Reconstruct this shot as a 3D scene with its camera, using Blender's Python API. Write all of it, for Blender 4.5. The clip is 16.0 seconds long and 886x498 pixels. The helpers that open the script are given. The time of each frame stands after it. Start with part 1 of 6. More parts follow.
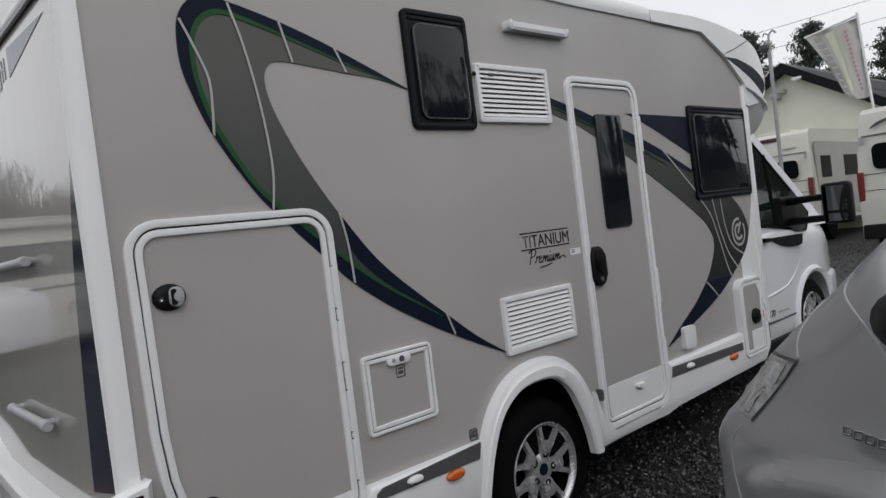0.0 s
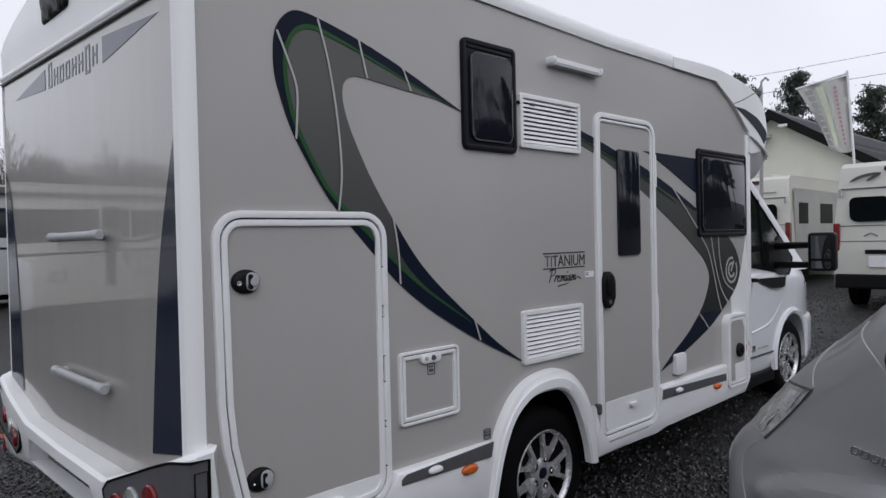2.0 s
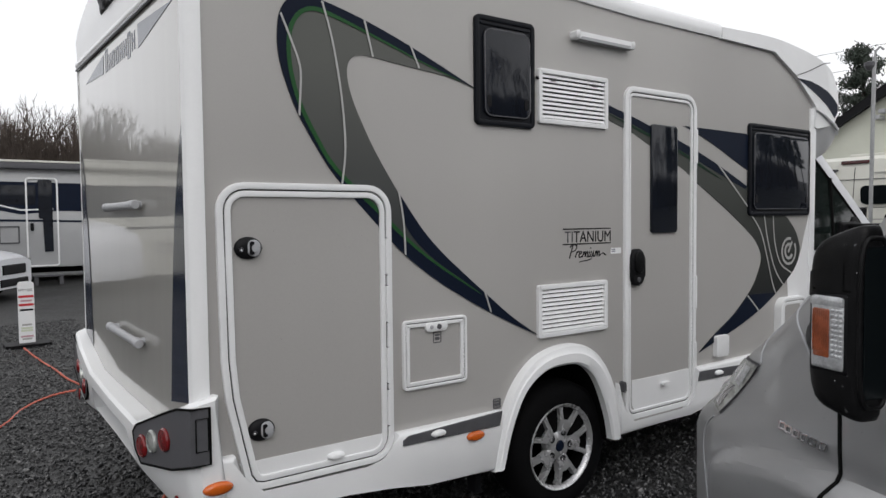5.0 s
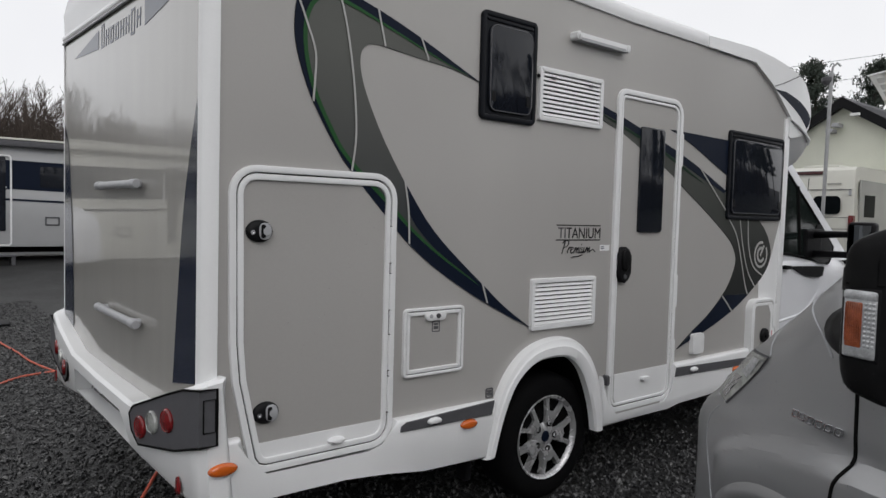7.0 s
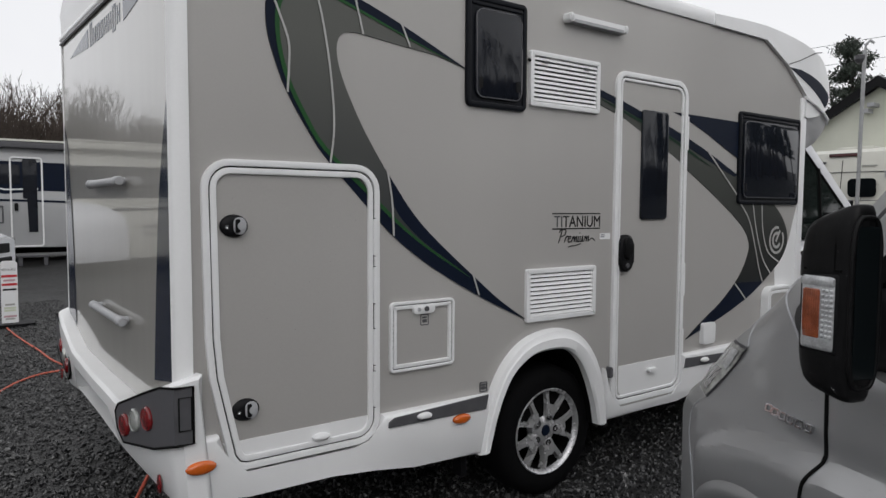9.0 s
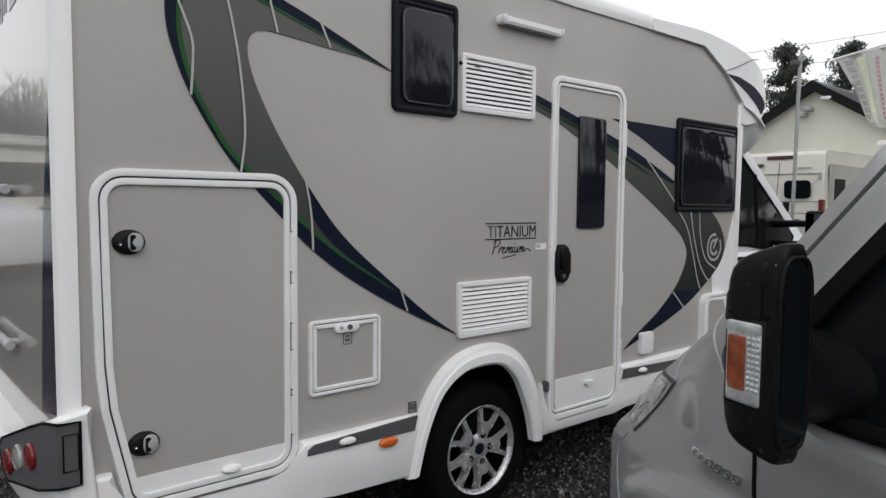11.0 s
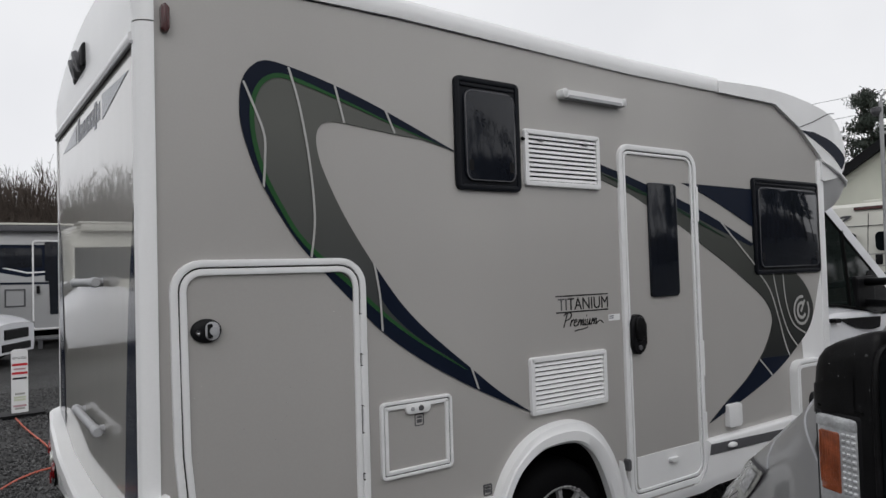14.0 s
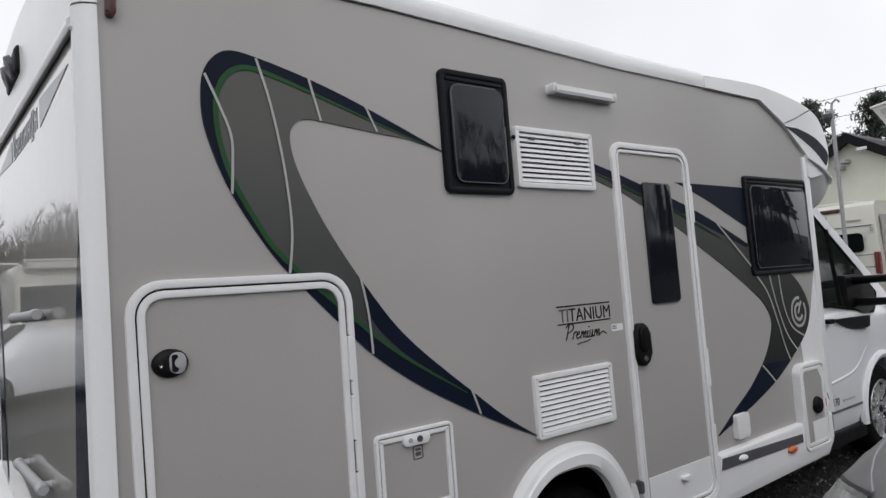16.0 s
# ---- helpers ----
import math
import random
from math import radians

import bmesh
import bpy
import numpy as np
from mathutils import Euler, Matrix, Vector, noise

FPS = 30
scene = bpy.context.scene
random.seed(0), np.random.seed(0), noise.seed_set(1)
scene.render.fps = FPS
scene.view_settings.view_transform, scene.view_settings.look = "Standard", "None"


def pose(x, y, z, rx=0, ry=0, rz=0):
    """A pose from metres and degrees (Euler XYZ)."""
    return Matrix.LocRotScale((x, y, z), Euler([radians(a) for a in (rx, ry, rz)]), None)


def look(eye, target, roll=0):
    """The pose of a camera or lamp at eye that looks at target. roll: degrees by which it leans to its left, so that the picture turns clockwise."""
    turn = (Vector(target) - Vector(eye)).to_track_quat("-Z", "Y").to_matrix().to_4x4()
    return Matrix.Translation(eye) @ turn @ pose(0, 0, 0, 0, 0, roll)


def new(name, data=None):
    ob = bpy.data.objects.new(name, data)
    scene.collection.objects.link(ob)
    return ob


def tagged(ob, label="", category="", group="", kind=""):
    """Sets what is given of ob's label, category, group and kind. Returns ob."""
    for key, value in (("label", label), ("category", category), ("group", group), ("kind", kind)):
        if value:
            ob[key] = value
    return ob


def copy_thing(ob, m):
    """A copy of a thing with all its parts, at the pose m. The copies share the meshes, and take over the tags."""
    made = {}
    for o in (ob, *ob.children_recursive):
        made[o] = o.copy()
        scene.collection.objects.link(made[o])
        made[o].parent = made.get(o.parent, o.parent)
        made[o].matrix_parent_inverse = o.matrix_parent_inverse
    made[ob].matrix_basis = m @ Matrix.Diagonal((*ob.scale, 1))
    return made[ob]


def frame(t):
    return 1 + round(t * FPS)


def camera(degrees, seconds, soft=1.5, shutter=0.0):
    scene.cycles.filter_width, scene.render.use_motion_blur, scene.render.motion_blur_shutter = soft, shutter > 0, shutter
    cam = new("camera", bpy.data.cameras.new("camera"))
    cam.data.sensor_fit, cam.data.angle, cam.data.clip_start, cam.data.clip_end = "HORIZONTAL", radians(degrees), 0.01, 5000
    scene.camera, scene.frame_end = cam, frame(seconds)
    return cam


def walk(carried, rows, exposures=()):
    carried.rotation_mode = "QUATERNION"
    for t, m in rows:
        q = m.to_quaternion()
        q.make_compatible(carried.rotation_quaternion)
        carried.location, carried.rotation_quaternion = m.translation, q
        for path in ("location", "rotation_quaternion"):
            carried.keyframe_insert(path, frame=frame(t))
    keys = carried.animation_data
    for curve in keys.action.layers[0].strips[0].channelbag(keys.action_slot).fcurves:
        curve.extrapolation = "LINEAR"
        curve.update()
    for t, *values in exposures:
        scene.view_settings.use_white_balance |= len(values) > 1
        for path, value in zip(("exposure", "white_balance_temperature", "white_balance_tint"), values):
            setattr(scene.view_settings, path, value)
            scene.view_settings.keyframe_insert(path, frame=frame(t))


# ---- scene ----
cam = camera(66.4, 16.0)
PATH = [
    (0, (-0.519, -2.156, 1.506), (0.791, -0.646, 1.46), -7.1),
    (0.5, (-0.52, -2.179, 1.555), (0.86, -0.732, 1.528), -7.3),
    (1, (-0.637, -2.161, 1.544), (0.733, -0.704, 1.585), -3.6),
    (1.5, (-0.78, -2.146, 1.543), (0.56, -0.663, 1.615), -1.5),
    (2, (-0.881, -2.15, 1.547), (0.488, -0.693, 1.515), -1.3),
    (2.5, (-0.893, -2.185, 1.544), (0.534, -0.789, 1.423), -0.2),
    (3, (-0.812, -2.245, 1.524), (0.65, -0.892, 1.348), 0.7),
    (3.5, (-0.723, -2.367, 1.495), (0.583, -0.863, 1.316), 0.6),
    (4, (-0.663, -2.433, 1.521), (0.523, -0.832, 1.34), 1.2),
    (4.5, (-0.652, -2.458, 1.521), (0.534, -0.856, 1.352), -0.1),
    (5, (-0.633, -2.474, 1.512), (0.509, -0.834, 1.425), -0.6),
    (5.2, (-0.652, -2.47, 1.511), (0.544, -0.872, 1.38), 0.8),
    (7.3, (-0.823, -2.391, 1.491), (0.438, -0.841, 1.397), 2.0),
    (7.5, (-0.802, -2.396, 1.492), (0.484, -0.868, 1.389), 2.5),
    (8, (-0.716, -2.439, 1.492), (0.469, -0.83, 1.4), 1.1),
    (8.5, (-0.663, -2.476, 1.489), (0.486, -0.841, 1.405), 1.3),
    (9, (-0.619, -2.457, 1.487), (0.548, -0.838, 1.363), 0.3),
    (9.5, (-0.573, -2.34, 1.487), (0.778, -0.873, 1.336), 3.1),
    (9.7, (-0.56, -2.28, 1.499), (0.833, -0.851, 1.376), 2.4),
    (11.8, (-0.385, -2.45, 1.551), (0.821, -0.858, 1.445), -0.9),
    (12, (-0.392, -2.455, 1.527), (0.81, -0.858, 1.457), -1.3),
    (12.5, (-0.404, -2.481, 1.541), (0.741, -0.841, 1.521), -1.1),
    (13, (-0.406, -2.487, 1.559), (0.717, -0.833, 1.605), 0.3),
    (13.5, (-0.417, -2.485, 1.574), (0.693, -0.823, 1.656), -0.6),
    (14, (-0.409, -2.39, 1.596), (0.705, -0.73, 1.66), -1.7),
    (14.5, (-0.448, -2.307, 1.601), (0.732, -0.694, 1.672), -1.6),
    (15, (-0.486, -2.176, 1.585), (0.807, -0.651, 1.624), -2.4),
    (15.5, (-0.485, -2.092, 1.572), (0.804, -0.563, 1.6), -3.3),
    (16, (-0.347, -2.078, 1.556), (0.863, -0.491, 1.686), -4.4),
]
LIGHT = [(0, -0.17, 6380, 12), (0.5, 0.11, 6420, 12), (1, 0.07, 6320, 13), (1.5, 0.01, 6130, 15), (2, -0.17, 6100, 15), (2.5, -0.17, 6280, 14), (3, -0.12, 6380, 12), (3.5, 0.06, 6450, 11), (4, 0.08, 6450, 11),
         (5, 0.11, 6450, 11), (7.5, -0.13, 6450, 11), (8, -0.08, 6450, 11), (8.5, -0.09, 6450, 11), (9, -0.1, 6450, 11), (9.5, 0.11, 6450, 11), (12, 0.11, 6500, 11), (12.5, 0.01, 6450, 11), (13, 0.01, 6450, 11),
         (13.5, -0.07, 6450, 11), (14, -0.18, 6430, 11), (14.5, -0.23, 6420, 11), (15, -0.23, 6420, 11), (15.5, -0.2, 6330, 12), (16, -0.03, 6380, 12)]
walk(cam, [(t, look(eye, target, roll)) for t, eye, target, roll in PATH], LIGHT)


# ---- light and sky ----
world = bpy.data.worlds.new("overcast")
scene.world = world
world.use_nodes = True
wn, wl = world.node_tree.nodes, world.node_tree.links
sky = wn.new("ShaderNodeTexSky")
sky.sky_type = "NISHITA"
sky.sun_disc = False
sky.sun_elevation, sky.sun_rotation = radians(38), radians(200)
sky.air_density, sky.dust_density, sky.ozone_density = 1.0, 4.0, 1.0
grey = wn.new("ShaderNodeHueSaturation")
grey.inputs["Saturation"].default_value = 0.06
cloud_map = wn.new("ShaderNodeTexCoord")
cloud_noise = wn.new("ShaderNodeTexNoise")
cloud_noise.inputs["Scale"].default_value = 2.2
cloud_noise.inputs["Detail"].default_value = 4.0
cloud_ramp = wn.new("ShaderNodeValToRGB")
cloud_ramp.color_ramp.elements[0].position, cloud_ramp.color_ramp.elements[0].color = 0.3, (8.1, 8.2, 8.4, 1)
cloud_ramp.color_ramp.elements[1].position, cloud_ramp.color_ramp.elements[1].color = 0.7, (9.6, 9.65, 9.7, 1)
veil = wn.new("ShaderNodeMixRGB")
veil.inputs[0].default_value = 0.8
wl.new(cloud_map.outputs["Generated"], cloud_noise.inputs["Vector"])
wl.new(cloud_noise.outputs["Fac"], cloud_ramp.inputs["Fac"])
wl.new(sky.outputs["Color"], grey.inputs["Color"])
wl.new(grey.outputs["Color"], veil.inputs[1])
wl.new(cloud_ramp.outputs["Color"], veil.inputs[2])
wl.new(veil.outputs[0], wn["Background"].inputs["Color"])
wn["Background"].inputs["Strength"].default_value = 0.124
sun_data = bpy.data.lights.new("sun", "SUN")
sun_data.energy, sun_data.angle, sun_data.color = 0.5, radians(40), (1.0, 0.97, 0.93)
sun = new("sun", sun_data)
sun.matrix_world = look((-6, -14, 14), (0, 0, 0))


# ---- materials ----
def mat(name, base, rough=0.5, metal=0.0, coat=0.0, vary=0.1, size=6.0, bump=0.0, fine=150.0, ior=1.45, spec=0.5, streak=False):
    """A surface with two scales of variation, a coarse stain and a fine grain, at real size."""
    m = bpy.data.materials.new(name)
    m.use_nodes = True
    n, l = m.node_tree.nodes, m.node_tree.links
    b = n["Principled BSDF"]
    b.inputs["Roughness"].default_value, b.inputs["Metallic"].default_value = rough, metal
    b.inputs["Coat Weight"].default_value, b.inputs["Coat Roughness"].default_value = coat, 0.05
    b.inputs["IOR"].default_value, b.inputs["Specular IOR Level"].default_value = ior, spec
    tc = n.new("ShaderNodeTexCoord")
    mp = n.new("ShaderNodeMapping")
    mp.inputs["Scale"].default_value = (1, 1, 0.12 if streak else 1)
    l.new(tc.outputs["Object"], mp.inputs["Vector"])
    big, small = n.new("ShaderNodeTexNoise"), n.new("ShaderNodeTexNoise")
    big.inputs["Scale"].default_value, big.inputs["Detail"].default_value = size, 5
    small.inputs["Scale"].default_value, small.inputs["Detail"].default_value = fine, 2
    l.new(mp.outputs["Vector"], big.inputs["Vector"])
    l.new(tc.outputs["Object"], small.inputs["Vector"])
    add = n.new("ShaderNodeMath")
    add.operation = "MULTIPLY_ADD"
    add.inputs[1].default_value = 0.35
    l.new(small.outputs["Fac"], add.inputs[0])
    l.new(big.outputs["Fac"], add.inputs[2])
    ramp = n.new("ShaderNodeMapRange")
    ramp.inputs["From Min"].default_value, ramp.inputs["From Max"].default_value = 0.4, 0.95
    ramp.inputs["To Min"].default_value, ramp.inputs["To Max"].default_value = 1 - vary, 1 + vary
    l.new(add.outputs[0], ramp.inputs["Value"])
    mul = n.new("ShaderNodeVectorMath")
    mul.operation = "SCALE"
    mul.inputs[0].default_value = base
    l.new(ramp.outputs["Result"], mul.inputs["Scale"])
    l.new(mul.outputs["Vector"], b.inputs["Base Color"])
    rr = n.new("ShaderNodeMapRange")
    span = 0.02 if streak else vary
    rr.inputs["To Min"].default_value, rr.inputs["To Max"].default_value = max(0.02, rough * (1 - span)), min(1, rough * (1 + 2 * span))
    l.new(big.outputs["Fac"], rr.inputs["Value"])
    l.new(rr.outputs["Result"], b.inputs["Roughness"])
    if bump:
        bp = n.new("ShaderNodeBump")
        bp.inputs["Strength"].default_value, bp.inputs["Distance"].default_value = 1.0, bump
        l.new(small.outputs["Fac"], bp.inputs["Height"])
        l.new(bp.outputs["Normal"], b.inputs["Normal"])
    return m


def gradient(name, low, high, axis, start, end, rough=0.3):
    """Printed vinyl whose ink runs from one tone to another along an axis, in metres."""
    m = mat(name, low, rough, vary=0.06, size=3, spec=0.22)
    n, l = m.node_tree.nodes, m.node_tree.links
    tc, sp, mr, mx = n.new("ShaderNodeTexCoord"), n.new("ShaderNodeSeparateXYZ"), n.new("ShaderNodeMapRange"), n.new("ShaderNodeMixRGB")
    l.new(tc.outputs["Object"], sp.inputs[0])
    l.new(sp.outputs["XYZ".index(axis)], mr.inputs["Value"])
    mr.inputs["From Min"].default_value, mr.inputs["From Max"].default_value = start, end
    l.new(mr.outputs["Result"], mx.inputs[0])
    mx.inputs[1].default_value, mx.inputs[2].default_value = (*low, 1), (*high, 1)
    l.new(mx.outputs[0], n["Principled BSDF"].inputs["Base Color"])
    return m


PANEL = mat("greige_metallic_paint", (0.375, 0.365, 0.35), 0.34, 0.0, 0.35, 0.055, 1.2, streak=True)
PANEL.node_tree.nodes["Principled BSDF"].inputs["Coat Roughness"].default_value = 0.10
REARPANEL = mat("greige_gloss_paint", (0.33, 0.32, 0.297), 0.30, 0.0, 1.0, 0.06, 9.0, streak=True)
REARPANEL.node_tree.nodes["Principled BSDF"].inputs["Coat Roughness"].default_value = 0.012
REARPANEL.node_tree.nodes["Principled BSDF"].inputs["Coat IOR"].default_value = 1.5
WHITE = mat("white_gelcoat", (0.78, 0.785, 0.79), 0.32, 0.0, 0.25, 0.04, 2.5, streak=True)
FRAME = mat("white_frame_plastic", (0.74, 0.745, 0.75), 0.4, 0.0, 0.0, 0.05, 9.0)
GREYPL = mat("grey_plastic", (0.085, 0.085, 0.092), 0.45, vary=0.12, size=20, spec=0.3)
LIGHTGREY = mat("light_grey_plastic", (0.36, 0.365, 0.38), 0.4, vary=0.08, size=20)
BLACK = mat("black_plastic", (0.007, 0.007, 0.008), 0.42, vary=0.15, size=25, spec=0.16)
BLACKTEX = mat("wet_black_textured_plastic", (0.006, 0.006, 0.0065), 0.30, vary=0.3, size=30, bump=0.0003, fine=620, spec=0.16)
SEAL = mat("rubber_seal", (0.005, 0.005, 0.005), 0.7, vary=0.2, spec=0.08)
TYRE = mat("tyre_rubber", (0.005, 0.005, 0.0055), 0.8, vary=0.25, size=14, bump=0.0008, fine=90, spec=0.08)
ALLOY = mat("brushed_alloy", (0.52, 0.52, 0.53), 0.26, 0.55, coat=0.5, vary=0.08, size=18)
CHROME = mat("chrome", (0.7, 0.7, 0.72), 0.12, 1.0, vary=0.04)
NAVY = mat("navy_vinyl", (0.005, 0.009, 0.021), 0.34, vary=0.1, size=4, spec=0.14)
REARNAVY = mat("gloss_navy_vinyl", (0.010, 0.016, 0.036), 0.15, coat=0.3, vary=0.1, size=4)
FADED = mat("slate_blue_vinyl", (0.12, 0.135, 0.17), 0.2, vary=0.08, size=5)
GREEN = mat("green_vinyl", (0.020, 0.078, 0.026), 0.34, vary=0.15, size=5, spec=0.18)
DARKGREEN = mat("dark_green_vinyl", (0.010, 0.032, 0.018), 0.34, vary=0.15, size=5, spec=0.18)
CHARCOAL = gradient("charcoal_fade_vinyl", (0.022, 0.025, 0.030), (0.105, 0.108, 0.10), "Z", 1.15, 2.15)
CHARCOAL2 = gradient("charcoal_sweep_vinyl", (0.012, 0.013, 0.014), (0.062, 0.066, 0.060), "Z", 0.9, 1.8)
SILVERLINE = mat("silver_line_vinyl", (0.40, 0.40, 0.39), 0.35, vary=0.05)
LETTER = mat("dark_letter_vinyl", (0.010, 0.010, 0.012), 0.35, vary=0.1, spec=0.2)
PANE = mat("smoked_acrylic", (0.009, 0.011, 0.016), 0.03, vary=0.25, size=5, spec=0.45)
PANEEDGE = mat("black_window_surround", (0.005, 0.006, 0.009), 0.30, vary=0.15, size=12, spec=0.16)
AMBER = mat("amber_lens", (0.56, 0.11, 0.012), 0.15, coat=0.5, vary=0.15, size=40, bump=0.0006, fine=260)
BULB = mat("orange_bulb_behind_lens", (0.27, 0.070, 0.028), 0.15, coat=0.8, vary=0.35, size=60, bump=0.0006, fine=260)
RED = mat("red_lens", (0.15, 0.006, 0.008), 0.14, coat=0.5, vary=0.2, size=40, bump=0.0006, fine=260)
CLEAR = mat("clear_lens", (0.50, 0.51, 0.52), 0.12, 0.35, coat=0.6, vary=0.3, size=60, bump=0.0009, fine=190)
LAMPGLASS = mat("headlamp_glass", (0.33, 0.34, 0.325), 0.12, 0.25, coat=0.9, vary=0.5, size=26)
SILVER = mat("silver_car_paint", (0.34, 0.343, 0.348), 0.34, 0.5, 0.5, 0.05, 3.0, fine=600)
CABWHITE = mat("white_car_paint", (0.74, 0.75, 0.78), 0.2, 0.0, 0.6, 0.03, 2.0)
CARGLASS = mat("dark_car_glass", (0.006, 0.008, 0.009), 0.04, vary=0.3, size=3, spec=0.06)
CREAM = mat("cream_render", (0.66, 0.67, 0.58), 0.85, vary=0.08, size=1.2, bump=0.004, fine=40)
SLATE = mat("dark_roof_tile", (0.060, 0.060, 0.064), 0.5, vary=0.35, size=5, bump=0.003, fine=30)
# each course gets a random tone, standing in for wet highlights on the tiles
courses = SLATE.node_tree
tone, spread, shade = courses.nodes.new("ShaderNodeObjectInfo"), courses.nodes.new("ShaderNodeMapRange"), courses.nodes.new("ShaderNodeVectorMath")
shade.operation = "SCALE"
spread.inputs["To Min"].default_value, spread.inputs["To Max"].default_value = 0.45, 1.9
courses.links.new(tone.outputs["Random"], spread.inputs["Value"])
courses.links.new(courses.nodes["Principled BSDF"].inputs["Base Color"].links[0].from_socket, shade.inputs[0])
courses.links.new(spread.outputs["Result"], shade.inputs["Scale"])
courses.links.new(shade.outputs["Vector"], courses.nodes["Principled BSDF"].inputs["Base Color"])
FARWHITE = mat("off_white_van_paint", (0.56, 0.555, 0.50), 0.3, coat=0.3, vary=0.05, size=1.5)
COACHGREY = mat("pale_grey_coachwork", (0.34, 0.345, 0.35), 0.3, coat=0.3, vary=0.05, size=1.5)
DARKRED = mat("dark_red_lens", (0.05, 0.006, 0.007), 0.2, coat=0.3, vary=0.2, size=20)
# the off-white vans' flank colour, darkened to paint in its shade
FARSHADED = mat("shaded_side_paint", (0.40, 0.40, 0.385), 0.25, 0.2, 0.3, vary=0.06, size=2)
STEEL = mat("galvanised_steel", (0.34, 0.345, 0.35), 0.5, 0.4, vary=0.12, size=9)
CLOTH = mat("white_flag_cloth", (0.66, 0.66, 0.64), 0.9, vary=0.06, size=8)
BAR = mat("grey_print", (0.36, 0.36, 0.34), 0.8, vary=0.1)
BARPINK = mat("pink_print", (0.46, 0.27, 0.30), 0.8, vary=0.1)
BARLIME = mat("pale_green_print", (0.56, 0.60, 0.46), 0.8, vary=0.1)
SIGNRED = mat("red_print", (0.50, 0.022, 0.030), 0.6, vary=0.08)
CABLE = mat("orange_cable", (0.50, 0.115, 0.075), 0.5, vary=0.12, size=20)
BARK = mat("dark_bark", (0.050, 0.043, 0.036), 0.9, vary=0.3, size=8, bump=0.01, fine=20)
TWIG = mat("bare_twigs", (0.072, 0.056, 0.046), 0.9, vary=0.3, size=2)
# needle green lightened, with the distance haze put into the colour
NEEDLE = mat("hazed_pine_needles", (0.042, 0.055, 0.042), 0.8, vary=0.5, size=1.2)
WATER = mat("rain_water", (0.9, 0.92, 0.94), 0.02, vary=0.02)
WATER.node_tree.nodes["Principled BSDF"].inputs["Transmission Weight"].default_value = 0.9
CABGLASS = mat("cab_side_glass", (0.010, 0.014, 0.013), 0.03, vary=0.3, size=3, spec=0.55)
# mirror darkened in colour, for the dark things it would reflect
MIRROR = mat("mirror_glass", (0.13, 0.14, 0.15), 0.02, 1.0, vary=0.03)
UNDERSIDE = mat("dark_underbody", (0.004, 0.004, 0.004), 0.9, vary=0.3, spec=0.05)


def gravel_material():
    m = mat("wet_dark_gravel", (0.034, 0.034, 0.036), 0.45, vary=0.3, size=0.6, spec=0.4)
    n, l = m.node_tree.nodes, m.node_tree.links
    tc, vo, bp = n.new("ShaderNodeTexCoord"), n.new("ShaderNodeTexVoronoi"), n.new("ShaderNodeBump")
    vo.inputs["Scale"].default_value = 55
    l.new(tc.outputs["Object"], vo.inputs["Vector"])
    bp.inputs["Distance"].default_value, bp.inputs["Strength"].default_value = 0.012, 0.9
    l.new(vo.outputs["Distance"], bp.inputs["Height"])
    bp.invert = True
    l.new(bp.outputs["Normal"], n["Principled BSDF"].inputs["Normal"])
    hsv, mx = n.new("ShaderNodeSeparateColor"), n.new("ShaderNodeMapRange")
    l.new(vo.outputs["Color"], hsv.inputs[0])
    mx.inputs["To Min"].default_value, mx.inputs["To Max"].default_value = 0.008, 0.032
    l.new(hsv.outputs[0], mx.inputs["Value"])
    l.new(mx.outputs["Result"], n["Principled BSDF"].inputs["Base Color"])
    return m


def stone_material():
    m = mat("wet_dark_stones", (0.045, 0.045, 0.047), 0.27, vary=0.3, size=30, spec=0.65)
    n, l = m.node_tree.nodes, m.node_tree.links
    geo, ramp = n.new("ShaderNodeNewGeometry"), n.new("ShaderNodeValToRGB")
    e = ramp.color_ramp.elements
    e[0].position, e[0].color = 0.0, (0.005, 0.005, 0.006, 1)
    e[1].position, e[1].color = 1.0, (0.11, 0.11, 0.109, 1)
    mid = e.new(0.7)
    mid.color = (0.017, 0.017, 0.018, 1)
    l.new(geo.outputs["Random Per Island"], ramp.inputs["Fac"])
    l.new(ramp.outputs["Color"], n["Principled BSDF"].inputs["Base Color"])
    return m


GRAVEL, STONES = gravel_material(), stone_material()


# ---- mesh helpers ----
def finish(bm, smooth=None):
    bmesh.ops.recalc_face_normals(bm, faces=bm.faces)
    if smooth is not None:
        for f in bm.faces:
            f.smooth = True
        for e in bm.edges:
            if len(e.link_faces) != 2 or e.calc_face_angle(0) > radians(smooth):
                e.smooth = False


def part(name, bm, material, parent, label="", smooth=None):
    """Links a bmesh as one mesh object under a thing or a part."""
    finish(bm, smooth)
    me = bpy.data.meshes.new(name)
    bm.to_mesh(me)
    bm.free()
    me.materials.append(material)
    ob = new(name, me)
    ob.parent = parent
    if label:
        tagged(ob, label)
    return ob


def thing(name, label, category, at=None, group="", kind=""):
    ob = tagged(new(name), label, category, group, kind)
    ob.empty_display_size = 0.1
    if at is not None:
        ob.matrix_basis = at
    return ob


def solid(name, bm, material, label="", category="", group="", kind="", at=None, smooth=None):
    ob = part(name, bm, material, None, "", smooth)
    tagged(ob, label, category, group, kind)
    if at is not None:
        ob.matrix_basis = at
    return ob


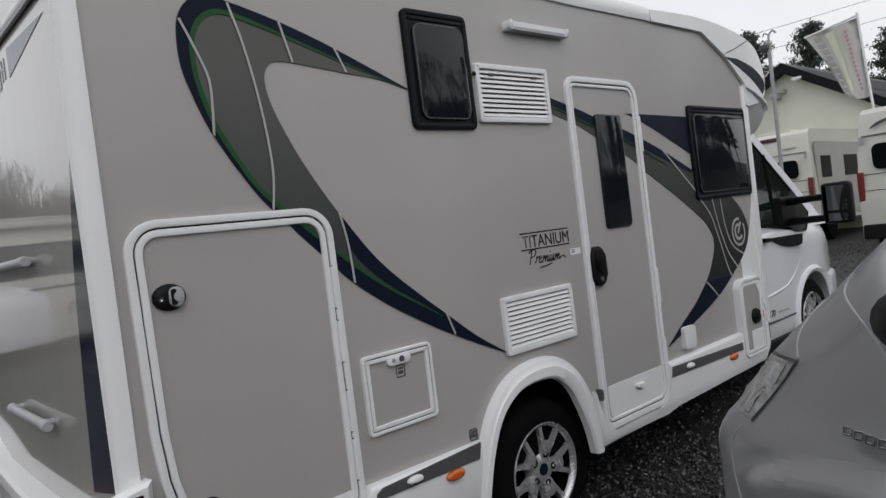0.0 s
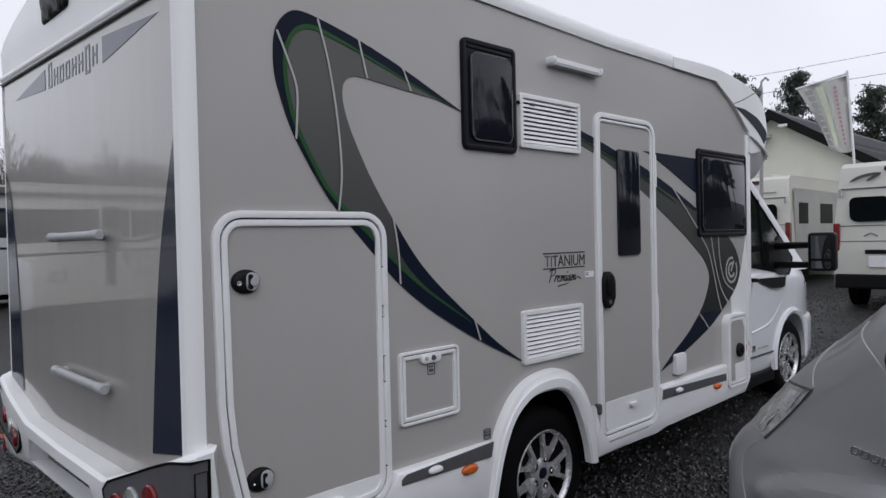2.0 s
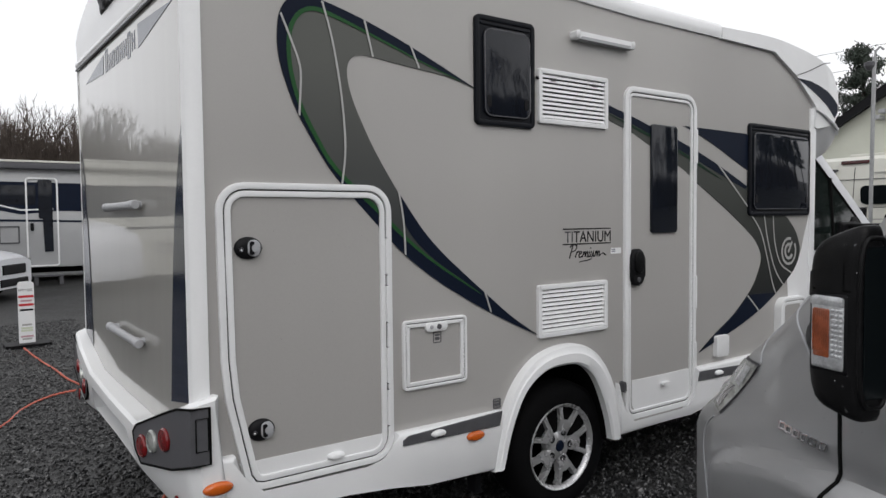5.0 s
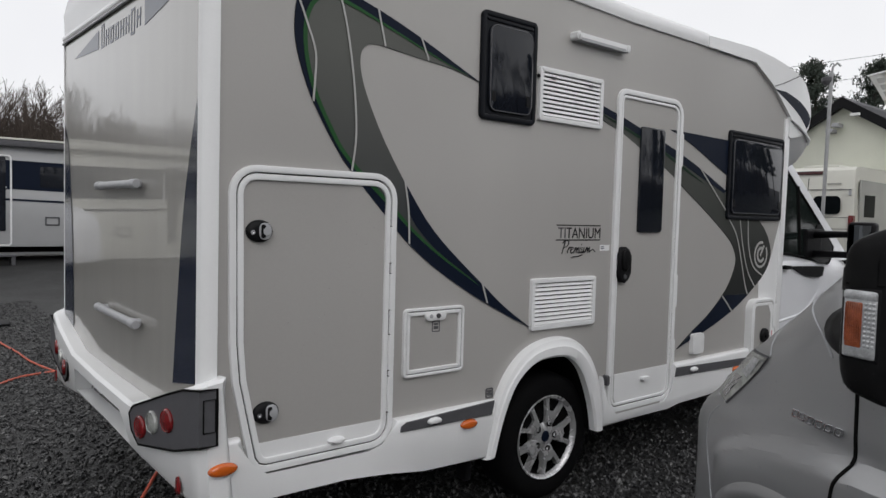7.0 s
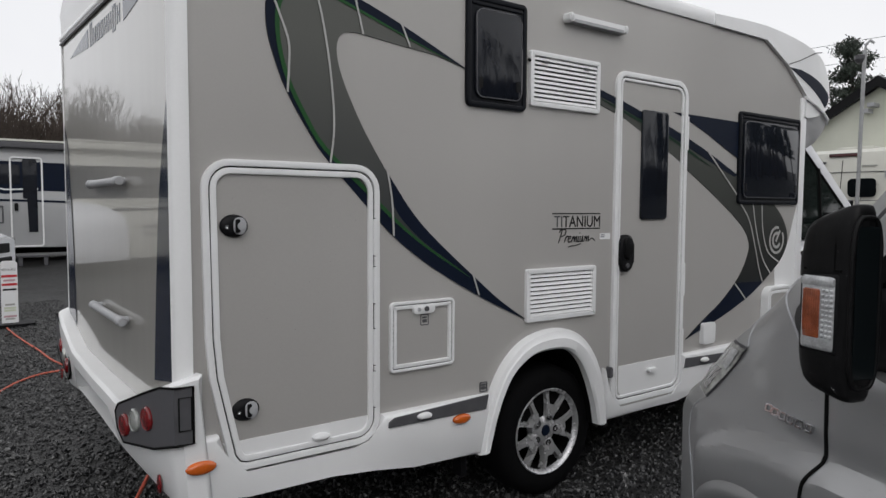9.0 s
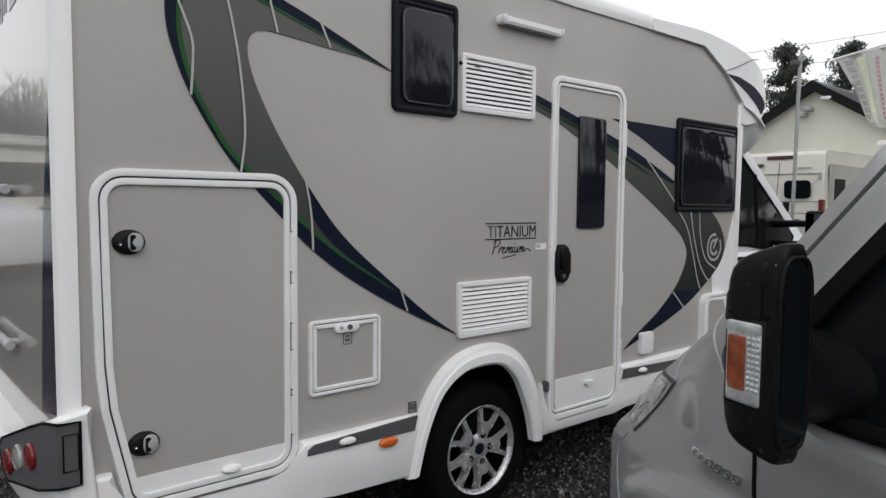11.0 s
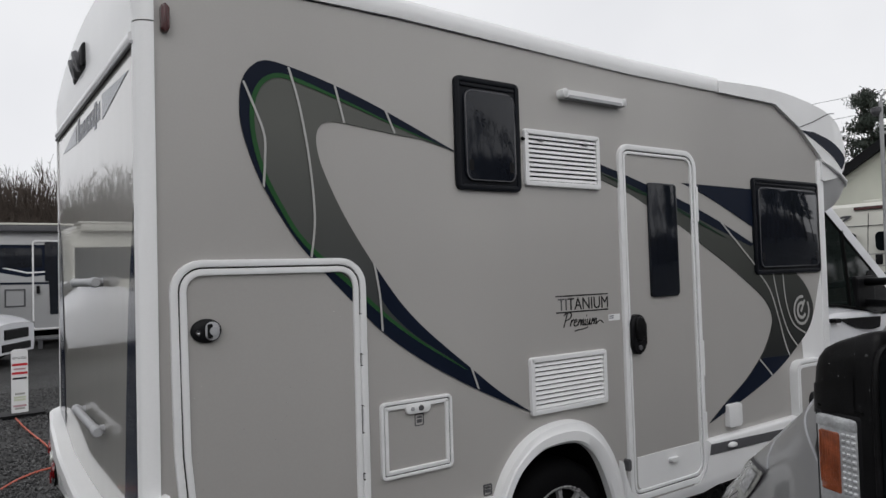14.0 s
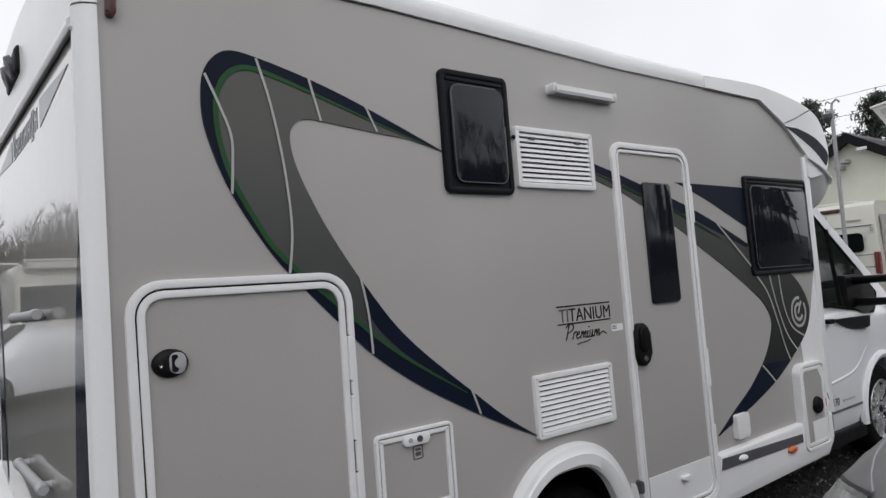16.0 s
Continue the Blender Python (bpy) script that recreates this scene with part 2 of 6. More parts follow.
def bevel(bm, width, segments=2, angle=35, among=None):
    edges = [e for e in (among or bm.edges) if e.is_valid and len(e.link_faces) == 2 and e.calc_face_angle(0) > radians(angle)]
    if edges:
        bmesh.ops.bevel(bm, geom=edges, offset=width, segments=segments, profile=0.6, affect="EDGES", clamp_overlap=True)


def box(bm, x0, x1, y0, y1, z0, z1, b=0.0, seg=2):
    r = bmesh.ops.create_cube(bm, size=1)
    bmesh.ops.scale(bm, vec=(x1 - x0, y1 - y0, z1 - z0), verts=r["verts"])
    bmesh.ops.translate(bm, vec=((x0 + x1) / 2, (y0 + y1) / 2, (z0 + z1) / 2), verts=r["verts"])
    if b:
        bevel(bm, b, seg, among={e for v in r["verts"] for e in v.link_edges})
    return bm


def boxed(*a, **k):
    return box(bmesh.new(), *a, **k)


def slab(pts, y0, y1, bm=None, b=0.0, seg=2):
    """A flat outline in x and z, given thickness along y."""
    bm = bm or bmesh.new()
    a = [bm.verts.new((x, y0, z)) for x, z in pts]
    c = [bm.verts.new((x, y1, z)) for x, z in pts]
    faces = [bm.faces.new(a), bm.faces.new(c[::-1])]
    for i in range(len(pts)):
        j = (i + 1) % len(pts)
        faces.append(bm.faces.new((a[j], a[i], c[i], c[j])))
    if b:
        front = faces[1] if y1 < y0 else faces[0]
        bmesh.ops.bevel(bm, geom=list(front.edges), offset=b, segments=seg, profile=0.6, affect="EDGES", clamp_overlap=True)
    return bm


def rrect(x0, x1, z0, z1, r=0.03, n=6, rs=None):
    """The outline of a rectangle with round corners; rs: bottom left, bottom right, top right, top left."""
    rs = rs or (r, r, r, r)
    out = []
    for (cx, cz, a), q in zip(((x0, z0, 180), (x1, z0, 270), (x1, z1, 0), (x0, z1, 90)), rs):
        ox, oz = cx + (q if cx == x0 else -q), cz + (q if cz == z0 else -q)
        out += [(ox + q * math.cos(radians(a + 90 * k / n)), oz + q * math.sin(radians(a + 90 * k / n))) for k in range(n + 1)]
    return out


def proud(pts, d):
    """An outline fitted on the wall's plane, moved to lie d metres in front of it along the line of sight from the aisle."""
    k = d / 2.35
    return [(x + (-0.55 - x) * k, z + (1.48 - z) * k) for x, z in pts]


def ring(outer, inner, y0, y1, bm=None, b=0.003):
    """A frame between two outlines of equal count, from y0 (wall) to y1 (front)."""
    bm = bm or bmesh.new()
    n = len(outer)
    v = [[bm.verts.new((x, y, z)) for x, z in o] for o, y in ((outer, y0), (outer, y1), (inner, y1), (inner, y0))]
    edges = []
    for i in range(n):
        j = (i + 1) % n
        for k in range(4):
            bm.faces.new((v[k][i], v[k][j], v[(k + 1) % 4][j], v[(k + 1) % 4][i]))
    if b:
        bm.edges.ensure_lookup_table()
        es = [bm.edges.get((v[k][i], v[k][(i + 1) % n])) for k in (1, 2) for i in range(n)]
        bmesh.ops.bevel(bm, geom=es, offset=b, segments=2, profile=0.6, affect="EDGES", clamp_overlap=True)
    return bm


def curve(pts, n=6):
    """A smooth line through a few points."""
    out = []
    p = [pts[0], *pts, pts[-1]]
    for i in range(1, len(p) - 2):
        for k in range(n):
            t = k / n
            out.append(tuple(0.5 * (2 * b + (c - a) * t + (2 * a - 5 * b + 4 * c - d) * t * t + (3 * b - a - 3 * c + d) * t ** 3)
                             for a, b, c, d in zip(p[i - 1], p[i], p[i + 1], p[i + 2])))
    out.append(tuple(pts[-1]))
    return out


def ribbon(pts, width, y, bm=None, depth=0.0012, taper=False):
    """A thin stripe of vinyl along a line on the side wall."""
    bm = bm or bmesh.new()
    left, right = [], []
    n = len(pts) - 1
    for i, (x, z) in enumerate(pts):
        a, c = pts[max(0, i - 1)], pts[min(n, i + 1)]
        d = Vector((c[0] - a[0], c[1] - a[1])).normalized()
        w = width / 2 * (min(1, 4 * min(i, n - i) / n + 0.1) if taper else 1)
        left.append((x - d.y * w, z + d.x * w))
        right.append((x + d.y * w, z - d.x * w))
    return slab(left + right[::-1], y + depth, y, bm)


def tube(path, radii, seg=8, bm=None, caps=True):
    """A round tube through points in space."""
    bm = bm or bmesh.new()
    if not hasattr(radii, "__len__"):
        radii = [radii] * len(path)
    rows, side = [], None
    for i, p in enumerate(path):
        d = (Vector(path[min(i + 1, len(path) - 1)]) - Vector(path[max(i - 1, 0)])).normalized()
        side = side - d * side.dot(d) if side else d.orthogonal()
        side = side.normalized() if side.length > 1e-5 else d.orthogonal().normalized()
        up = d.cross(side)
        rows.append([bm.verts.new(Vector(p) + (side * math.cos(2 * math.pi * k / seg) + up * math.sin(2 * math.pi * k / seg)) * radii[i]) for k in range(seg)])
    for a, b in zip(rows, rows[1:]):
        for k in range(seg):
            bm.faces.new((a[k], a[(k + 1) % seg], b[(k + 1) % seg], b[k]))
    if caps:
        bm.faces.new(rows[0][::-1])
        bm.faces.new(rows[-1])
    return bm


def disc(bm, c, axis, profile, seg=32, caps=True):
    """A turned form: profile of (along, radius) about an axis through c."""
    axis = Vector(axis).normalized()
    s = axis.orthogonal().normalized()
    u = axis.cross(s)
    rows = []
    for a, r in profile:
        rows.append([bm.verts.new(Vector(c) + axis * a + (s * math.cos(2 * math.pi * k / seg) + u * math.sin(2 * math.pi * k / seg)) * r) for k in range(seg)])
    for a, b in zip(rows, rows[1:]):
        for k in range(seg):
            bm.faces.new((a[k], a[(k + 1) % seg], b[(k + 1) % seg], b[k]))
    if caps and profile[0][1] > 1e-4:
        bm.faces.new(rows[0][::-1])
    if caps and profile[-1][1] > 1e-4:
        bm.faces.new(rows[-1])
    return bm


def loft(rows, bm=None, close=False, caps=False):
    bm = bm or bmesh.new()
    v = [[bm.verts.new(p) for p in r] for r in rows]
    n = len(rows[0])
    for a, b in zip(v, v[1:]):
        for k in range(n if close else n - 1):
            bm.faces.new((a[k], a[(k + 1) % n], b[(k + 1) % n], b[k]))
    if caps:
        bm.faces.new(v[0][::-1])
        bm.faces.new(v[-1])
    return bm


def cut(ob, cutter):
    """Takes a volume out of a mesh for good."""
    me = bpy.data.meshes.new("cutter")
    finish(cutter)
    cutter.to_mesh(me)
    cutter.free()
    tool = new("cutter", me)
    tool.matrix_world = ob.matrix_world
    tool.parent = ob.parent
    tool.matrix_basis = ob.matrix_basis
    mod = ob.modifiers.new("cut", "BOOLEAN")
    mod.operation, mod.object, mod.solver = "DIFFERENCE", tool, "EXACT"
    bpy.context.view_layer.update()
    done = bpy.data.meshes.new_from_object(ob.evaluated_get(bpy.context.evaluated_depsgraph_get()))
    ob.modifiers.clear()
    ob.data = done
    bpy.data.objects.remove(tool)


def writing(name, text, material, parent, at, size, wide=1.0, shear=0.0, depth=0.0008, label=""):
    """Letters as a mesh, in a plane that at gives."""
    cu = bpy.data.curves.new(name, "FONT")
    cu.body, cu.size, cu.shear, cu.extrude = text, size, shear, depth
    tmp = new(name, cu)
    bpy.context.view_layer.update()
    me = bpy.data.meshes.new_from_object(tmp.evaluated_get(bpy.context.evaluated_depsgraph_get()))
    bpy.data.objects.remove(tmp)
    me.materials.clear()
    me.materials.append(material)
    me.transform(Matrix.Diagonal((wide, 1, 1, 1)))
    me.transform(at)
    ob = new(name, me)
    ob.parent = parent
    if label:
        tagged(ob, label)
    return ob


def slope(x, y):
    """The yard's height: it rises gently away from the motorhome's tail."""
    return 0.4 * math.tanh((0.018 * x + 0.013 * y - 0.048) / 0.4)


# ---- ground ----
def ground_sheet():
    steps = sorted({round(s * v, 3) for v in (0, 0.5, 1, 1.5, 2, 3, 4, 5, 6, 8, 10, 12, 15, 18, 22, 27, 33, 40, 60, 100, 200, 400, 800, 1500) for s in (1, -1)})
    return loft([[(x, y, slope(x, y)) for y in steps] for x in steps])


solid("ground", ground_sheet(), GRAVEL, "dark wet gravel yard, gently sloping", "gravel yard", kind="structure", smooth=60)


def stones(name, spots, label):
    """Loose chippings: many small lumps joined in one mesh."""
    ico = bmesh.new()
    bmesh.ops.create_icosphere(ico, subdivisions=1, radius=1)
    base = np.array([v.co[:] for v in ico.verts])
    tri = np.array([[v.index for v in f.verts] for f in ico.faces])
    ico.free()
    rng = np.random.default_rng(3)
    vs, fs, k = [], [], 0
    for x0, x1, y0, y1, count in spots:
        for _ in range(count):
            x, y = rng.uniform(x0, x1), rng.uniform(y0, y1)
            r = rng.uniform(0.006, 0.0165) * (1.0 if rng.random() > 0.06 else 1.5)
            q = np.array(Euler(rng.uniform(0, 6.28, 3)).to_matrix())
            p = (base * (1 + rng.uniform(-0.28, 0.28, (len(base), 1)))) * np.array([1, rng.uniform(0.6, 1), rng.uniform(0.45, 0.8)]) * r
            vs.append(p @ q.T + np.array([x, y, slope(x, y) + 0.25 * r]))
            fs.append(tri + k)
            k += len(base)
    me = bpy.data.meshes.new(name)
    me.from_pydata(np.concatenate(vs).tolist(), [], np.concatenate(fs).tolist())
    me.materials.append(STONES)
    return tagged(new(name, me), label, "gravel", kind="stuff")


stones("gravel", [(-1.6, 0.4, 0.1, 5.5, 17000), (0.0, 3.4, -1.5, 1.0, 17000), (3.4, 9.0, -1.6, 1.2, 9000), (9.0, 17.0, -3.0, 3.0, 8000), (-2.6, 0.6, 5.5, 9.0, 9000)], "loose wet dark stone chippings on the yard")


# ---- the motorhome ----
ZR, ZF = slope(1.85, 0.0), slope(5.54, 0.2) + 0.01   # the yard's height at the rear and the front wheel
HOME = thing("motorhome", "greige and white coachbuilt motorhome with a dark sweeping graphic", "motorhome")
W = 2.31                 # width of the living part

WALL_EDGE = [(0.035, 0.56), (1.43, 0.56), (1.52, 0.70), (1.64, 0.775), (1.85, 0.80), (2.03, 0.755), (2.16, 0.62), (2.21, 0.36), (2.95, 0.36), (2.96, 0.56),
             (4.28, 0.56), (4.30, 2.30), (4.05, 2.475), (3.77, 2.605), (2.4, 2.606), (1.0, 2.638), (0.035, 2.638)]
part("side_wall", slab(WALL_EDGE, 0.035, 0.0), PANEL, HOME, "smooth greige metallic side panel")
part("far_side_wall", slab([(0, 0.4), (4.28, 0.4), (4.30, 2.30), (3.77, 2.605), (0, 2.62)], W, W - 0.035), PANEL, HOME)


def rear_x(y):
    return 0.002 - 0.026 * y


def rear_slab(pts, out, depth=0.0015, b=0.0):
    """An outline in y and z on the tail wall, standing out by so much."""
    bm = bmesh.new()
    n = len(pts)
    a = [bm.verts.new((rear_x(y) - out + depth, y, z)) for y, z in pts]
    c = [bm.verts.new((rear_x(y) - out, y, z)) for y, z in pts]
    f = [bm.faces.new(a), bm.faces.new(c[::-1])]
    for i in range(n):
        bm.faces.new((a[i], a[(i + 1) % n], c[(i + 1) % n], c[i]))
    if b:
        bmesh.ops.bevel(bm, geom=list(f[1].edges), offset=b, segments=2, profile=0.6, affect="EDGES", clamp_overlap=True)
    return bm


part("rear_wall", rear_slab([(0.02, 0.62), (W - 0.02, 0.62), (W - 0.02, 2.46), (0.02, 2.40)], 0.0, 0.035), REARPANEL, HOME, "glossy greige tail panel with water streaks")
part("roof", slab([(0.05, 2.625), (3.3, 2.625), (3.3, 2.672), (0.25, 2.672)], W - 0.03, 0.03), WHITE, HOME)
part("underbody", boxed(0.1, 4.2, 0.06, W - 0.25, 0.36, 0.57), UNDERSIDE, HOME)
# unseen low block and far skirt, added to keep light from under the floor
part("chassis_beam", boxed(0.3, 5.0, 0.55, W - 0.55, 0.20, 0.37), UNDERSIDE, HOME)
part("far_skirt", boxed(0.1, 4.25, W - 0.05, W - 0.02, 0.30, 0.62), WHITE, HOME)
part("inner_bulkhead", boxed(4.2, 4.24, 0.05, W - 0.05, 0.55, 2.25), UNDERSIDE, HOME)


def corner_trim(y_side, sign, z0, z1, swell=0.0, reach=0.058):
    """The rounded white post at a rear corner."""
    pts = []
    for k in range(9):
        a = radians(90 * k / 8)
        pts.append((0.052 - (reach + swell) * math.sin(a), y_side + sign * (0.030 - (0.042 + swell) * math.cos(a))))
    pts += [(-0.01, y_side + sign * 0.035), (0.05, y_side + sign * 0.028)]
    return loft([[(x, y, z) for x, y in pts] for z in (z0, z1)], close=True, caps=True)


part("corner_post", corner_trim(0.0, 1, 0.84, 2.455), WHITE, HOME, smooth=40)
part("corner_post", corner_trim(W, -1, 0.84, 2.47, reach=0.116), WHITE, HOME, smooth=40)
part("corner_cap", corner_trim(0.0, 1, 2.459, 2.685, 0.003), WHITE, HOME, smooth=40)

# roof edge rail along the side
rail = [(-0.012, 0.0), (-0.018, 0.025), (-0.017, 0.062), (-0.002, 0.086), (0.04, 0.104), (0.04, 0.02), (0.0, 0.0)]


def rail_foot(x):
    return 2.644 if x < 1.0 else 2.644 - 0.041 * min(1.0, (x - 1.0) / 1.4)


part("roof_rail", loft([[(x, y, z + rail_foot(x)) for y, z in rail] for x in (0.062, 0.5, 1.0, 1.35, 1.7, 2.05, 2.4, 2.8, 3.18)], close=True, caps=True), WHITE, HOME, smooth=40)
part("roof_rail", loft([[(x, W - y, z + 2.62) for y, z in rail] for x in (0.02, 3.18)], close=True, caps=True), WHITE, HOME, smooth=40)


def rear_cap():
    """White moulding over the tail: it leans forward and bows upwards in the middle."""
    rows = []
    for i in range(25):
        s = i / 24
        y = 0.05 + s * (W - 0.10)
        r = rear_x(min(max(y, 0), W))
        seam = 2.395 + 0.065 * s
        bow = max(0.0, math.sin(math.pi * s)) ** 0.6
        top = 2.695 + 0.185 * bow
        rows.append([(r + 0.03, y, seam + 0.01), (r - 0.010, y, seam), (r - 0.019, y, seam + 0.012), (r - 0.018, y, seam + 0.030), (r - 0.006, y, seam + 0.040), (r - 0.010, y, seam + 0.14),
                     (r - 0.012, y, top - 0.08), (r + 0.015, y, top - 0.025), (r + 0.07, y, top), (r + 0.42, y, 2.665 + 0.02 * bow), (r + 0.42, y, 2.60)])
    return loft(rows, caps=True, close=True)


part("rear_cap", rear_cap(), WHITE, HOME, "white moulded tail cap above a gutter", smooth=50)
gutter = tube([(rear_x(y) - 0.010, y, 2.389 + 0.065 * y / W) for y in (0.03, 0.8, 1.6, W - 0.03)], 0.007, 8)
part("gutter", gutter, LIGHTGREY, HOME, smooth=60)


def camera_pod():
    bm = bmesh.new()
    y, z = 1.25, 2.63
    x = rear_x(y) + 0.045
    box(bm, x - 0.07, x + 0.05, y - 0.20, y + 0.20, z - 0.055, z + 0.07, 0.035, 4)
    return bm


POD = part("rear_view_camera", camera_pod(), BLACK, HOME, "black rear-view camera pod", smooth=60)
for dy in (-0.09, 0.06):
    lens = disc(bmesh.new(), (rear_x(1.25) - 0.022, 1.25 + dy, 2.63), (-1, 0, -0.3), [(0, 0.05), (0.02, 0.045), (0.02, 0.02), (0.026, 0.0)], 20)
    part("lens", lens, GREYPL, POD, smooth=40)

# tail graphics
part("navy_edge_graphic", rear_slab(curve([(0.02, 1.96), (0.085, 1.82), (0.185, 1.52), (0.245, 1.2), (0.30, 0.81)]) + [(0.02, 0.86)], 0.004), REARNAVY, HOME, "tapering navy vinyl")
part("navy_edge_graphic", rear_slab(curve([(2.27, 1.97), (2.16, 1.80), (2.07, 1.31), (2.03, 0.78)]) + [(2.27, 0.83)], 0.004), REARNAVY, HOME, "tapering navy vinyl")
part("arrow_graphic", rear_slab([(2.01, 2.325), (1.47, 2.385), (1.47, 2.29)], 0.002), FADED, HOME, "slate-blue pointed vinyl")
part("arrow_graphic", rear_slab([(0.15, 2.325), (0.69, 2.365), (0.69, 2.262)], 0.002), FADED, HOME, "slate-blue pointed vinyl")
for i, (h, lo, bowl) in enumerate(((0.115, 0.0, True), (0.078, 0.0, False), (0.078, 0.0, True), (0.078, 0.0, True), (0.078, 0.0, False), (0.078, 0.0, False), (0.115, -0.02, True), (0.078, 0.0, False))):
    y = 1.42 - i * 0.087
    z = 2.285 - 0.012 * i / 7 + lo
    mark = part("name_block", rear_slab([(y, z), (y - 0.014, z), (y - 0.018, z + h), (y - 0.004, z + h)], 0.002), FADED, HOME, "plain slate-blue block of a maker's name")
    part("name_block", rear_slab([(y - 0.046, z), (y - 0.058, z), (y - 0.062, z + h), (y - 0.050, z + h)], 0.002), FADED, HOME)
    for zz in (z, z + h - 0.012) if bowl else (z + h * 0.45,):
        part("name_block", rear_slab([(y - 0.014, zz), (y - 0.047, zz), (y - 0.047, zz + 0.012), (y - 0.014, zz + 0.012)], 0.0019), FADED, HOME)


def grab_handle(y0, y1, z):
    bm = bmesh.new()
    tube([(rear_x(y) - 0.034, y, z) for y in (y0, y0 + 0.06, y1 - 0.06, y1)], [0.017, 0.018, 0.018, 0.017], 14, bm)
    for y in (y0 + 0.04, y1 - 0.04):
        tube([(rear_x(y) - 0.034, y, z), (rear_x(y), y, z)], 0.018, 10, bm)
    return bm


for z in (1.590, 0.985):
    h = part("grab_handle", grab_handle(0.70, 1.32, z), LIGHTGREY, HOME, "pale grey grab bar on the tail", smooth=50)
    for y in (0.70, 1.28):
        part("end_cap", tube([(rear_x(y) - 0.034, y - 0.02, z), (rear_x(y) - 0.034, y - 0.012, z), (rear_x(y) - 0.034, y + 0.052, z), (rear_x(y) - 0.034, y + 0.06, z)], [0.017, 0.0215, 0.0215, 0.018], 14), LIGHTGREY, h, smooth=50)

# ---- rear bumper ----
PLAN = [(0.060, -0.05, 0.890, 0.40), (0.0, -0.05, 0.880, 0.385), (-0.03, -0.005, 0.865, 0.39), (-0.060, 0.20, 0.795, 0.41), (-0.105, 0.555, 0.682, 0.45), (-0.115, 1.15, 0.680, 0.46),
        (-0.120, 1.72, 0.690, 0.45), (-0.125, 2.10, 0.78, 0.41), (-0.115, 2.315, 0.835, 0.39), (-0.06, 2.36, 0.85, 0.385), (0.03, 2.36, 0.86, 0.40)]


def bumper_shell():
    rows = []
    for x, y, top, low in PLAN:
        yi = min(max(y, 0.03), W - 0.03)
        inner = rear_x(yi) + 0.01 if 0.1 < y < 2.2 else 0.06
        rows.append([(inner, yi, top), (x + 0.015, y + (0.012 if y < 0 else 0), top), (x, y, top - 0.014), (x - 0.004, y, top - 0.06), (x + 0.006, y, 0.5 * (top + low)), (x + 0.02, y, low + 0.04),
                     (x + 0.045, y, low), (inner + 0.02, yi, low)])
    fine = []
    for a, b in zip(rows, rows[1:]):
        fine += [[tuple(Vector(p).lerp(Vector(q), k / 4)) for p, q in zip(a, b)] for k in range(4)]
    fine.append(rows[-1])
    return loft(fine, close=True, caps=True)


BUMPER = part("rear_bumper", bumper_shell(), WHITE, HOME, "white moulded rear bumper with tail lamps", smooth=28)
pocket = slab([(0.60, 0.475), (1.74, 0.475), (1.62, 0.622), (0.70, 0.622)], -0.30, 0.20)
bmesh.ops.transform(pocket, matrix=Matrix(((0, 1, 0, 0), (1, 0, 0, 0), (0, 0, 1, 0), (0, 0, 0, 1))), verts=pocket.verts)
cut(BUMPER, pocket)
part("plate_recess", boxed(0.045, 0.06, 0.50, 1.85, 0.44, 0.66), WHITE, BUMPER)
for y in (0.9, 1.1, 1.35):
    part("plate_screw", disc(bmesh.new(), (0.044, y, 0.55), (-1, 0, 0), [(0, 0.008), (0.004, 0.008), (0.005, 0)], 10), GREYPL, BUMPER)


def lamp_x(y, out):
    """The slanting face of a bumper pod; the far pod is its mirror image."""
    if y > W / 2:
        return -0.112 - out
    return (-0.0175 - 0.148 * y) / 0.989 - 0.012 - out


